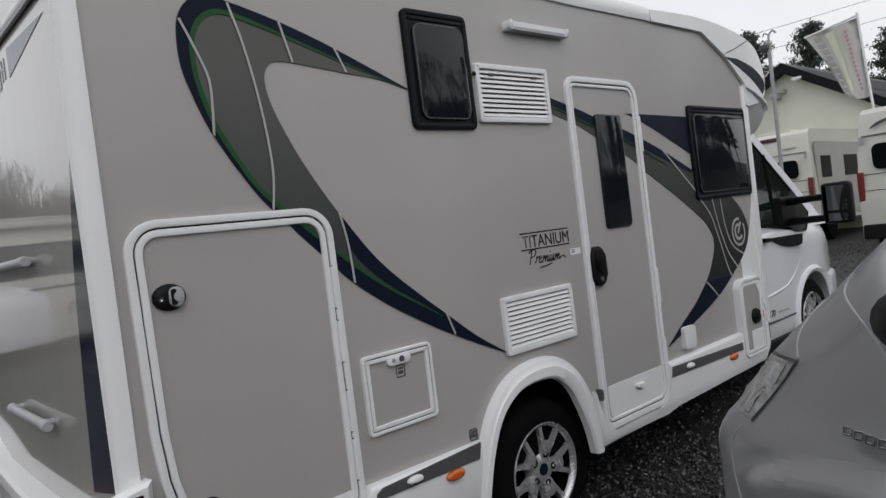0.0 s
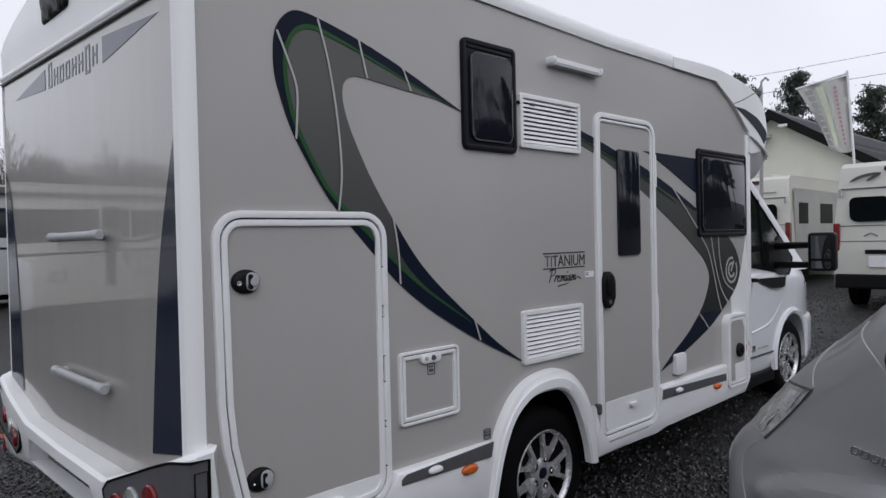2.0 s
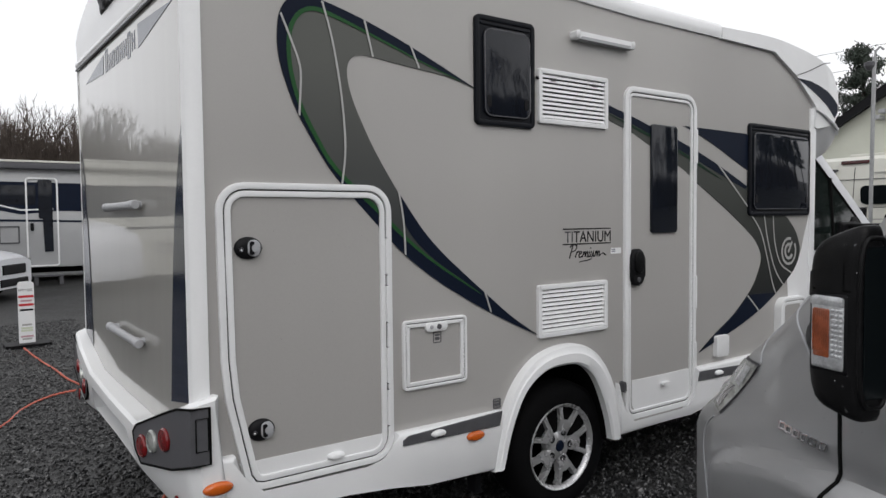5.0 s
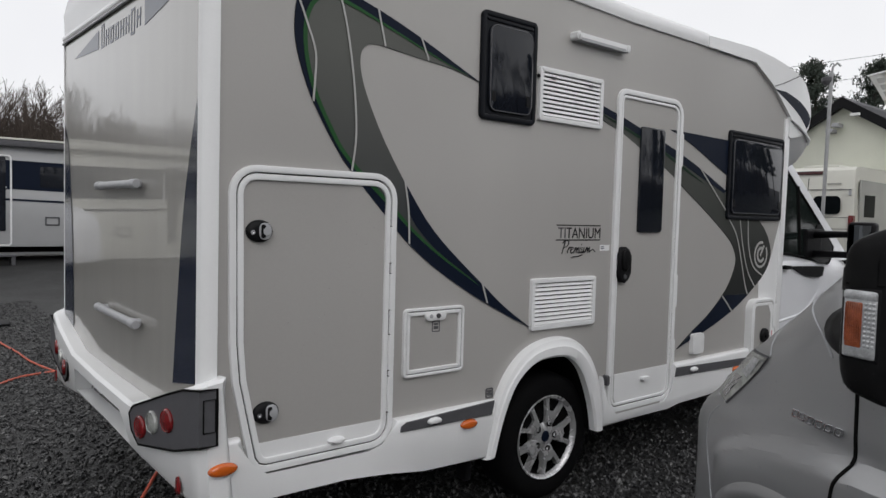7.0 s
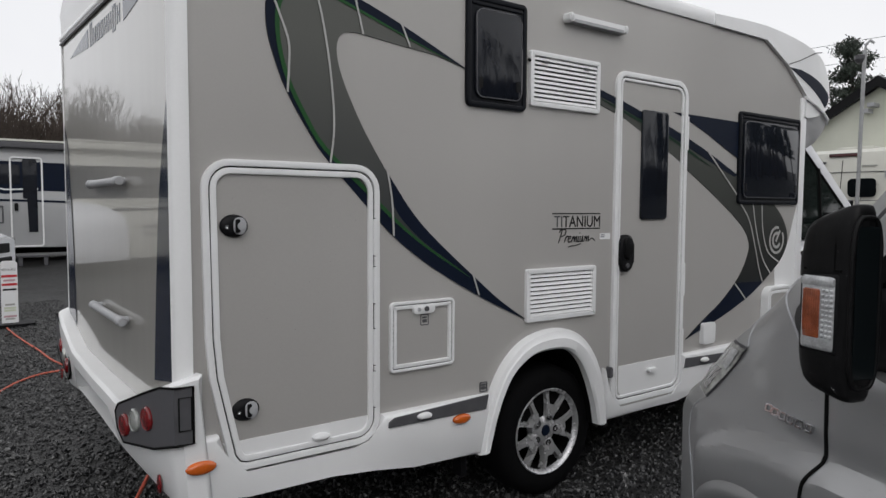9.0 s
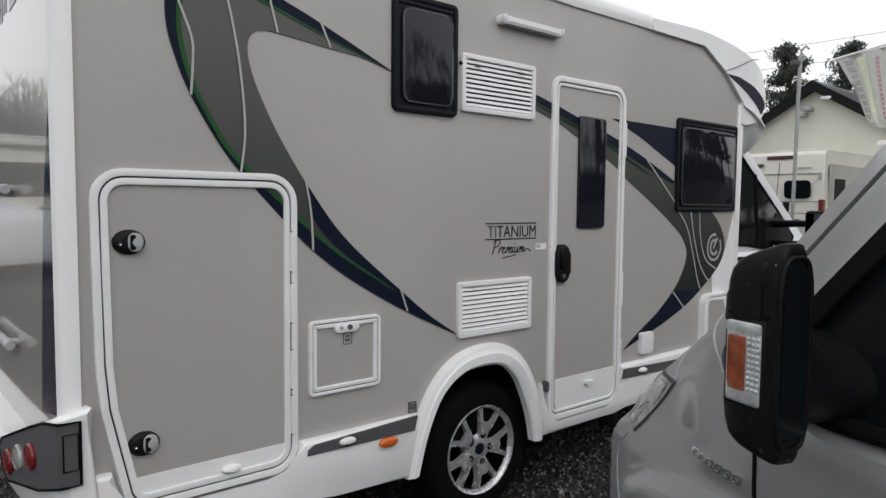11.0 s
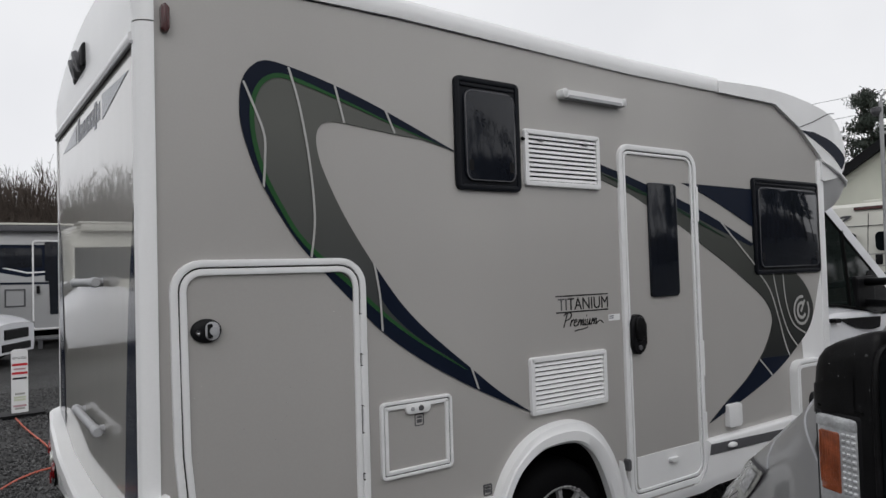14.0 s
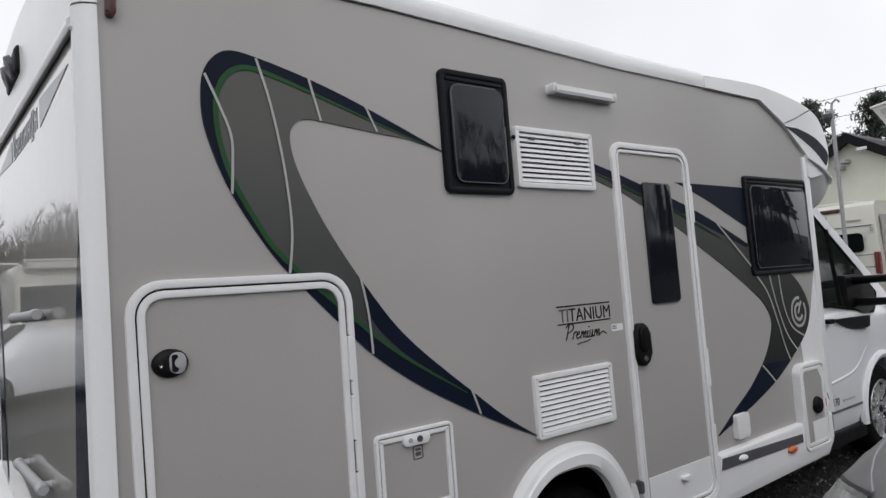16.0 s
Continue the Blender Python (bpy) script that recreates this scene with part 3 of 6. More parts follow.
def tail_lamp(near):
    """A dark grey cluster with three round lenses, which wraps round the bumper's corner."""
    flip = (lambda y: y) if near else (lambda y: W + 0.02 - y)
    side = -0.062 if near else W + 0.062
    face = [(-0.060, 0.655), (-0.060, 0.858), (0.06, 0.838), (0.19, 0.795), (0.48, 0.690), (0.515, 0.655), (0.495, 0.590), (0.43, 0.545), (0.12, 0.600)]
    if not near:
        face = [(y, z - 0.055) for y, z in face]
    bm = bmesh.new()
    front = [bm.verts.new((lamp_x(flip(y), 0.008), flip(y), z)) for y, z in face]
    back = [bm.verts.new((lamp_x(flip(y), -0.03), flip(y), z)) for y, z in face]
    wrap = [bm.verts.new((0.036, side, z)) for z in (face[0][1], face[1][1])]
    bm.faces.new(front)
    bm.faces.new((front[0], front[1], wrap[1], wrap[0]))
    for i in range(1, 9):
        bm.faces.new((front[i], front[(i + 1) % 9], back[(i + 1) % 9], back[i]))
    lamp = part("tail_lamp", bm, GREYPL, BUMPER, "dark grey lamp cluster with round red lenses")
    edge = tube([(lamp_x(flip(y), 0.007), flip(y), z) for y, z in face[1:]] + [(lamp_x(flip(-0.060), 0.007), flip(-0.060), face[0][1])], 0.005, 6)
    part("lamp_rim", edge, SEAL, lamp, smooth=60)
    part("lamp_rim", tube([(lamp_x(flip(-0.060), 0.006), side, face[1][1]), (0.036, side, face[1][1]), (0.036, side, face[0][1]), (lamp_x(flip(-0.060), 0.006), side, face[0][1])], 0.005, 6), SEAL, lamp, smooth=60)
    for y, z, m in ((0.405, 0.622, RED), (0.300, 0.665, LAMPGLASS), (0.175, 0.700, RED)):
        part("lens", disc(bmesh.new(), (lamp_x(flip(y), 0.004), flip(y), z - (0 if near else 0.055)), (-0.98, -0.15 if near else 0.15, 0), [(0, 0.046), (0.010, 0.046), (0.016, 0.040), (0.014, 0.036), (0.018, 0.02), (0.019, 0)], 28), m, lamp, smooth=40)
    if near:
        x0 = lamp_x(-0.060, 0.0) + 0.008
        part("lamp_groove", tube([(x0, side - 0.001, 0.705), (x0, side - 0.001, 0.822), (0.030, side - 0.001, 0.822), (0.030, side - 0.001, 0.705), (x0, side - 0.001, 0.705)], 0.0026, 6), SEAL, lamp)


tail_lamp(True)
tail_lamp(False)
for y, out in ((0.13, 0.004), (2.2, 0.0)):
    q = disc(bmesh.new(), (0, 0, 0), (-1, 0, 0), [(0, 0.024), (0.006, 0.024), (0.009, 0.012), (0.010, 0)], 20)
    bmesh.ops.scale(q, vec=(1, 1, 1.45), verts=q.verts)
    bmesh.ops.translate(q, vec=(-0.036 if y < 1 else -0.118, y, 0.462), verts=q.verts)
    part("reflector", q, RED, BUMPER, "small red reflector")


def oval(c, rx, rz, depth, material, parent, name, label=""):
    bm = bmesh.new()
    rows = []
    for k, (s, d) in enumerate(((1, 0), (1, 0.4), (0.85, 0.8), (0.5, 1.0))):
        rows.append([(c[0] + rx * s * math.cos(a), c[1] - depth * d, c[2] + rz * s * math.sin(a)) for a in [2 * math.pi * i / 20 for i in range(20)]])
    return part(name, loft(rows, bm, close=True, caps=True), material, parent, label, smooth=50)


# ---- skirt, wheel arch ----
SK1 = proud([(0.055, 0.40), (0.25, 0.388), (0.60, 0.385), (0.80, 0.365), (1.0, 0.335), (1.42, 0.312), (1.44, 0.592), (0.845, 0.592), (0.83, 0.54), (0.78, 0.485), (0.70, 0.465), (0.24, 0.47), (0.17, 0.53), (0.145, 0.64), (0.055, 0.64)], 0.035)
SKIRT = part("rear_skirt", slab(SK1, 0.03, -0.04, b=0.018, seg=3), WHITE, HOME, "white moulded side skirt", smooth=50)
SK2 = proud([(2.26, 0.31), (2.9, 0.318), (3.02, 0.335), (4.20, 0.345), (4.285, 0.42), (4.30, 0.60), (2.965, 0.592), (2.955, 0.42), (2.87, 0.352), (2.38, 0.352), (2.31, 0.42), (2.27, 0.60)], 0.035)
SKIRT2 = part("front_skirt", slab(SK2, 0.03, -0.04, b=0.018, seg=3), WHITE, HOME, "white moulded side skirt", smooth=50)
A_OUT = curve(proud([(1.362, 0.31), (1.419, 0.532), (1.503, 0.70), (1.628, 0.813), (1.79, 0.862), (1.965, 0.852), (2.110, 0.765), (2.212, 0.60), (2.255, 0.40), (2.262, 0.30)], 0.026), 5)
A_IN = curve(proud([(1.436, 0.31), (1.492, 0.493), (1.575, 0.650), (1.69, 0.735), (1.80, 0.758), (1.95, 0.748), (2.055, 0.680), (2.125, 0.565), (2.180, 0.42), (2.205, 0.30)], 0.05), 5)


def arch():
    bm = bmesh.new()
    rows = []
    for (xo, zo), (xi, zi) in zip(A_OUT, A_IN):
        rows.append([(xo, 0.0, zo), (xo, -0.026, zo), (xo * 0.90 + xi * 0.10, -0.044, zo * 0.90 + zi * 0.10), (xo * 0.62 + xi * 0.38, -0.050, zo * 0.62 + zi * 0.38), (xo * 0.55 + xi * 0.45, -0.058, zo * 0.55 + zi * 0.45), (xi * 0.88 + xo * 0.12, -0.060, zi * 0.88 + zo * 0.12),
                     (xi, -0.050, zi), (xi, -0.012, zi)])
    return loft(rows, bm)


part("wheel_arch", arch(), WHITE, HOME, "white moulded wheel arch", smooth=40)
liner = loft([[(x, -0.012, z), (x * 0.9 + 0.182, 0.75, z * 0.95 + 0.04)] for x, z in A_IN])
part("arch_liner", liner, UNDERSIDE, HOME)
part("arch_back", boxed(1.40, 2.25, 0.74, 0.76, 0.20, 0.85), UNDERSIDE, HOME)
part("grey_band", slab(proud([(0.87, 0.532), (1.412, 0.524), (1.428, 0.592), (0.90, 0.572), (0.872, 0.556)], 0.045), -0.038, -0.046, b=0.002), GREYPL, SKIRT, "dark grey inset strip")
part("grey_band", slab(proud([(2.985, 0.508), (3.885, 0.484), (3.885, 0.534), (3.0, 0.566)], 0.045), -0.038, -0.046, b=0.002), GREYPL, SKIRT2, "dark grey inset strip")
for x, z, p in ((1.022, 0.574, SKIRT), (3.115, 0.553, SKIRT2)):
    oval((x, -0.044, z), 0.038, 0.016, 0.022, FRAME, p, "latch", "white skirt latch")
for x, z, p in ((1.022, 0.572, SKIRT), (3.115, 0.551, SKIRT2)):
    part("latch_slot", slab(rrect(x - 0.020, x + 0.020, z - 0.010, z - 0.005, 0.002, 2), -0.055, -0.0655), SEAL, p)
oval((0.545, -0.004, 0.566), 0.038, 0.014, 0.03, FRAME, HOME, "latch", "white pull on the garage door")
oval((1.231, -0.040, 0.522), 0.050, 0.022, 0.02, AMBER, SKIRT, "side_marker", "amber side marker lens")
oval((0.062, -0.048, 0.558), 0.054, 0.024, 0.02, AMBER, HOME, "side_marker", "amber side marker lens")
oval((3.66, -0.040, 0.488), 0.050, 0.022, 0.02, AMBER, SKIRT2, "side_marker", "amber side marker lens")
part("red_marker", slab(rrect(0.073, 0.100, 2.425, 2.52, 0.012), 0.0, -0.028, b=0.01), DARKRED, HOME, "dark red upper marker lamp", smooth=50)
part("mudflap_bracket", boxed(1.30, 1.335, 0.05, 0.12, 0.20, 0.34, 0.006), BLACK, HOME)

# ---- garage door ----
G_OUT = proud([(0.205, 0.505), (0.245, 0.492)] + rrect(0.093, 0.826, 0.492, 1.658, 0.09, rs=(0.01, 0.105, 0.11, 0.105))[7:] + [(0.095, 1.3), (0.100, 1.0), (0.113, 0.85), (0.178, 0.545)], 0.016)


def shrink(pts, d):
    """The same outline, drawn in by d."""
    out, n = [], len(pts)
    for i in range(n):
        a, p, c = Vector(pts[i - 1]), Vector(pts[i]), Vector(pts[(i + 1) % n])
        n1, n2 = (p - a).normalized(), (c - p).normalized()
        m = Vector((-(n1.y + n2.y), n1.x + n2.x))
        m = m.normalized() if m.length > 1e-6 else Vector((-n1.y, n1.x))
        k = max(0.5, m.dot(Vector((-n1.y, n1.x))))
        out.append((p.x + m.x * d / k, p.y + m.y * d / k))
    return out


GARAGE = part("garage_door", slab(shrink(G_OUT, 0.03), 0.01, -0.0035), PANEL, HOME, "greige garage hatch with rounded white frame")
part("outer_frame", ring(G_OUT, shrink(G_OUT, 0.0255), 0.0, -0.018, b=0.006), FRAME, GARAGE, smooth=50)
part("rubber_gap", ring(shrink(G_OUT, 0.025), shrink(G_OUT, 0.031), 0.0, -0.008, b=0), SEAL, GARAGE)
part("inner_frame", ring(shrink(G_OUT, 0.0305), shrink(G_OUT, 0.054), 0.0, -0.015, b=0.006), FRAME, GARAGE, smooth=50)
part("lower_panel", slab([(0.155, 0.612), (0.175, 0.58), (0.235, 0.535)] + [(0.70, 0.535), (0.755, 0.56), (0.78, 0.612)], 0.0, -0.006), WHITE, GARAGE, "white lower section")
for z in (1.36, 1.16, 0.90, 0.72):
    part("hinge", boxed(0.786, 0.803, -0.021, -0.005, z - 0.075, z + 0.075, 0.004), FRAME, GARAGE)
    for e in (z - 0.078, z + 0.078):
        part("hinge_gap", boxed(0.788, 0.803, -0.0172, -0.005, e - 0.0014, e + 0.0014), SEAL, GARAGE)


def paddle_lock(x, z):
    lock = oval((x, -0.003, z), 0.052, 0.042, 0.020, BLACK, GARAGE, "lock", "black oval paddle lock")
    bm = bmesh.new()
    slab(rrect(x - 0.006, x + 0.040, z - 0.031, z + 0.031, 0.02), -0.015, -0.030, bm, b=0.006)
    p = part("paddle", bm, LIGHTGREY, lock, smooth=50)
    part("keyhole", disc(bmesh.new(), (x - 0.030, -0.015, z - 0.004), (0, -1, 0), [(0, 0.009), (0.009, 0.009), (0.009, 0.004), (0.006, 0.0)], 14), CHROME, lock)
    part("finger_slot", slab(rrect(x - 0.001, x + 0.017, z - 0.025, z + 0.025, 0.007), -0.028, -0.0315), BLACK, lock)
    part("thumb_disc", disc(bmesh.new(), (x + 0.022, -0.028, z), (0, -1, 0), [(0, 0.017), (0.005, 0.015), (0.006, 0.0)], 16), LIGHTGREY, lock, smooth=40)


paddle_lock(0.205, 1.414)
paddle_lock(0.240, 0.727)

# ---- service locker ----
L_OUT = proud(rrect(0.876, 1.218, 0.770, 1.076, 0.022), 0.012)
LOCKER = part("service_hatch", slab(shrink(L_OUT, 0.02), 0.0, -0.004), PANEL, HOME, "small greige service hatch in a white frame")
part("outer_frame", ring(L_OUT, shrink(L_OUT, 0.013), 0.0, -0.016, b=0.004), FRAME, LOCKER, smooth=50)
part("rubber_gap", ring(shrink(L_OUT, 0.0125), shrink(L_OUT, 0.017), 0.0, -0.009, b=0), SEAL, LOCKER)
part("inner_frame", ring(shrink(L_OUT, 0.0165), shrink(L_OUT, 0.033), 0.0, -0.014, b=0.004), FRAME, LOCKER, smooth=50)
part("lock_plate", slab(rrect(0.984, 1.098, 1.020, 1.060, 0.016), 0.0, -0.019, b=0.005), FRAME, LOCKER, smooth=50)
part("keyhole", disc(bmesh.new(), (1.052, -0.018, 1.040), (0, -1, 0), [(0, 0.012), (0.006, 0.011), (0.006, 0.0)], 16), GREYPL, LOCKER)
part("lock_button", disc(bmesh.new(), (1.012, -0.018, 1.040), (0, -1, 0), [(0, 0.009), (0.005, 0.008), (0.005, 0.0)], 16), LIGHTGREY, LOCKER)


def pictogram(x, z, w, h, name, parent):
    bm = ring(rrect(x - w, x + w, z - h, z + h, 0.006, 3), rrect(x - w + 0.004, x + w - 0.004, z - h + 0.004, z + h - 0.004, 0.004, 3), 0, -0.0055, b=0)
    slab(rrect(x - w * 0.55, x + w * 0.55, z - h * 0.5, z + h * 0.05, 0.003, 2), 0, -0.0055, bm)
    slab(rrect(x - w * 0.55, x + w * 0.55, z + h * 0.25, z + h * 0.55, 0.002, 2), 0, -0.0055, bm)
    part(name, bm, GREYPL, parent, "small grey printed symbol")


pictogram(1.05, 0.990, 0.022, 0.025, "symbol", LOCKER)
pictogram(1.391, 0.636, 0.022, 0.024, "symbol", HOME)


# ---- fridge vents ----
def vent(x0, x1, z0, z1, flap):
    (x0, z0), (x1, z1) = proud([(x0, z0), (x1, z1)], 0.016)
    o = rrect(x0, x1, z0, z1, 0.014)
    v = part("fridge_vent", ring(o, shrink(o, 0.024), 0.0, -0.020, b=0.004), FRAME, HOME, "white louvred refrigerator vent", smooth=50)
    part("backing", slab(shrink(o, 0.02), 0.0, -0.002), SEAL, v)
    n = 10
    for i in range(n):
        z = z0 + 0.024 + (z1 - z0 - 0.048) * (i + 0.5) / n
        bm = bmesh.new()
        slab([(x0 + 0.022, z - 0.008), (x1 - 0.022, z - 0.008), (x1 - 0.022, z + 0.0065), (x0 + 0.022, z + 0.0065)], -0.002, -0.016, bm)
        for q in bm.verts:
            if q.co.y < -0.01 and q.co.z > z:
                q.co.y += 0.007
        part("slat", bm, FRAME, v)
    if flap:
        for x in (x0 + 0.10, x1 - 0.10):
            part("catch", boxed(x - 0.018, x + 0.018, -0.021, -0.010, z1 - 0.052, z1 - 0.044), GREYPL, v)


vent(1.672, 2.170, 1.983, 2.252, True)
vent(1.664, 2.166, 0.914, 1.180, False)


# ---- windows ----
def window(x0, x1, z0, z1, label, slope_pane=0.02):
    (x0, z0), (x1, z1) = proud([(x0, z0), (x1, z1)], 0.018)
    o = rrect(x0, x1, z0, z1, 0.030, 8)
    w = part("side_window", ring(o, shrink(o, 0.026), 0.0, -0.019, b=0.007), PANEEDGE, HOME, label, smooth=50)
    part("blind_frame", slab(shrink(o, 0.022), 0.0, -0.013), PANEEDGE, w)
    part("top_rail", slab(rrect(x0 + 0.030, x1 - 0.030, z1 - 0.046, z1 - 0.032, 0.006, 3), -0.012, -0.019, b=0.003), PANEEDGE, w, smooth=50)
    p = rrect(x0 + 0.046, x1 - 0.034, z0 + 0.040, z1 - 0.056, 0.042, 8)
    bm = bmesh.new()
    slab(p, -0.010, -0.024, bm, b=0.007, seg=3)
    part("pane", bm, PANE, w, "smoked acrylic pane", smooth=60)
    edge = shrink(p, 0.004)
    part("pane_edge", ring(edge, shrink(edge, 0.004), -0.020, -0.0246, b=0), GREYPL, w)
    for x in (x0 + 0.075, x1 - 0.062):
        part("catch", slab(rrect(x - 0.012, x + 0.012, z0 + 0.085, z0 + 0.135, 0.008, 3), -0.020, -0.0258), BLACK, w)
    return w


window(1.282, 1.648, 1.948, 2.454, "upright smoked window in a black frame")
window(3.515, 4.286, 1.515, 2.118, "square smoked window in a thick black frame")
part("cable_stub", tube([(1.646, -0.01, 2.20), (1.672, -0.012, 2.19)], 0.008, 8), BLACK, HOME)

# ---- awning lamp ----
LAMP = part("awning_lamp", slab(rrect(1.888, 2.322, 2.416, 2.452, 0.016), 0.0, -0.045, b=0.016, seg=4), FRAME, HOME, "slim white awning lamp", smooth=60)
part("end_cap", slab(rrect(1.884, 1.915, 2.412, 2.457, 0.016), 0.0, -0.05, b=0.014, seg=3), FRAME, LAMP, smooth=60)
part("end_cap", slab(rrect(2.305, 2.328, 2.412, 2.455, 0.012), 0.0, -0.05, b=0.014, seg=3), FRAME, LAMP, smooth=60)
part("diffuser", slab(rrect(1.92, 2.30, 2.413, 2.428, 0.006), -0.012, -0.046, b=0.004), LIGHTGREY, LAMP)

# ---- entrance door ----
D_OUT = proud(rrect(2.309, 2.953, 0.378, 2.234, 0.10, 8, rs=(0.085, 0.105, 0.10, 0.075)), 0.016)
DOOR = part("entrance_door", slab(shrink(D_OUT, 0.028), 0.005, -0.0035), PANEL, HOME, "narrow greige entrance door in a white frame")
part("outer_frame", ring(D_OUT, shrink(D_OUT, 0.030), 0.0, -0.018, b=0.006), FRAME, DOOR, smooth=50)
part("rubber_gap", ring(shrink(D_OUT, 0.029), shrink(D_OUT, 0.036), 0.0, -0.009, b=0), SEAL, DOOR)
part("inner_frame", ring(shrink(D_OUT, 0.0355), shrink(D_OUT, 0.052), 0.0, -0.014, b=0.005), FRAME, DOOR, smooth=50)
part("lower_panel", slab(rrect(2.358, 2.902, 0.428, 0.604, 0.05, rs=(0.05, 0.07, 0.001, 0.001)), 0.0, -0.007), WHITE, DOOR, "white lower section")
part("pane", slab(proud(rrect(2.528, 2.762, 1.423, 2.037, 0.016), 0.012), 0.0, -0.016, b=0.008, seg=3), PANE, DOOR, "tall smoked pane", smooth=50)
H = part("handle", slab(proud(rrect(2.366, 2.476, 1.130, 1.338, 0.052, 8), 0.03), 0.0, -0.034, b=0.016, seg=4), BLACK, DOOR, "black oval door handle", smooth=60)
part("grip", slab(proud(rrect(2.385, 2.455, 1.20, 1.325, 0.03, 8), 0.03), -0.028, -0.046, b=0.01, seg=3), BLACKTEX, H, smooth=60)
part("keyhole", disc(bmesh.new(), (2.382, -0.034, 1.169), (0, -1, 0), [(0, 0.014), (0.006, 0.012), (0.006, 0)], 16), GREYPL, H)
for z in (1.93, 1.06, 0.66):
    part("hinge", boxed(2.912, 2.934, -0.022, -0.004, z - 0.10, z + 0.10, 0.005), FRAME, DOOR)
part("door_stop", slab(rrect(2.605, 2.675, 0.540, 0.560, 0.008), -0.005, -0.03, b=0.006), FRAME, DOOR)
part("step_lamp", slab(rrect(2.262, 2.284, 0.555, 0.615, 0.010), 0.0, -0.032, b=0.006), GREYPL, HOME)

# ---- socket and gas hatch ----
part("socket_box", slab(proud(rrect(3.160, 3.288, 0.634, 0.766, 0.014), 0.02), 0.0, -0.030, b=0.007, seg=3), FRAME, HOME, "white outdoor socket cover", smooth=50)
F_OUT = proud(rrect(3.905, 4.238, 0.412, 0.945, 0.06, rs=(0.055, 0.04, 0.05, 0.075)), 0.040)
FLAP = part("gas_hatch", slab(shrink(F_OUT, 0.02), 0.0, -0.044), PANEL, HOME, "small rounded filler hatch in a white frame")
part("outer_frame", ring(F_OUT, shrink(F_OUT, 0.020), 0.0, -0.051, b=0.004), FRAME, FLAP, smooth=50)
part("inner_frame", ring(shrink(F_OUT, 0.027), shrink(F_OUT, 0.048), 0.0, -0.048, b=0.003), FRAME, FLAP, smooth=50)
part("white_corner", slab([(4.07, 0.905), (4.195, 0.905), (4.195, 0.70)], -0.04, -0.0465), WHITE, FLAP)
part("white_base", slab([(3.945, 0.46), (4.20, 0.46), (4.20, 0.60), (3.945, 0.60)], -0.04, -0.0462), WHITE, FLAP)
part("filler_cap", disc(bmesh.new(), (4.015, -0.044, 0.692), (0, -1, 0), [(0, 0.052), (0.012, 0.052), (0.022, 0.044), (0.022, 0.02), (0.034, 0.018), (0.034, 0)], 22), BLACK, FLAP, "black filler cap", smooth=40)
bm = slab([(4.10, 0.69), (4.14, 0.63), (4.18, 0.69), (4.14, 0.75)], -0.04, -0.0475)
DIA = part("warning_diamond", bm, FRAME, FLAP, "white diamond warning label")
part("symbol", slab([(4.13, 0.665), (4.15, 0.665), (4.15, 0.715), (4.13, 0.715)], -0.04, -0.049), SIGNRED, DIA)

# ---- front edge of the living part ----
part("front_edge", slab([(4.262, 0.60), (4.325, 0.60), (4.34, 2.27), (4.262, 2.27)], 0.03, -0.012, b=0.008), WHITE, HOME, smooth=50)
part("white_sweep", slab(curve([(4.17, 1.27), (4.22, 1.40), (4.262, 1.50)], 4) + [(4.262, 0.62), (4.0, 0.96)] + curve([(3.99, 1.09), (4.09, 1.15), (4.17, 1.27)], 4)[:-1], 0.0, -0.0022), WHITE, HOME)


def cap_profile(s):
    """Outline of the white nose over the cab; s runs across the vehicle."""
    q = math.sin(math.pi * s) ** 0.7
    b = 0.40 * q
    pts = curve([(3.17, 2.688 + 0.05 * q), (3.75, 2.706 + 0.05 * q), (4.22 + 0.2 * b, 2.665 + 0.05 * q), (4.48 + 0.7 * b, 2.600 + 0.03 * q), (4.590 + b, 2.50), (4.635 + b, 2.37), (4.615 + b, 2.26),
                 (4.53 + b, 2.19), (4.33 + 0.5 * b, 2.15)], 4)
    return pts


caps = []
for i in range(21):
    s = i / 20
    y = -0.022 + s * (W + 0.044)
    inset = 0.02 * (1 - min(1, 8 * min(s, 1 - s)))
    p = [(x, y, z - inset) for x, z in cap_profile(s)]
    caps.append(p + [(4.30, y, 2.14), (4.31, y, 2.285), (4.045, y, 2.470), (3.765, y, 2.598), (3.17, y, 2.600)])
NOSE = part("overcab_nose", loft(caps, close=True, caps=True), WHITE, HOME, "white moulded nose above the cab", smooth=50)
part("seam", ribbon([(4.05, 2.475), (4.2, 2.52), (4.42, 2.60), (4.50, 2.612)], 0.006, -0.0245, depth=0.002), GREYPL, NOSE)
part("nose_graphic", slab(curve([(4.06, 2.455), (4.30, 2.375), (4.47, 2.30), (4.575, 2.225)], 4) + curve([(4.615, 2.27), (4.605, 2.33), (4.45, 2.41), (4.22, 2.455)], 4), -0.02, -0.0255), NAVY, NOSE, "navy pointed vinyl")
deflect = []
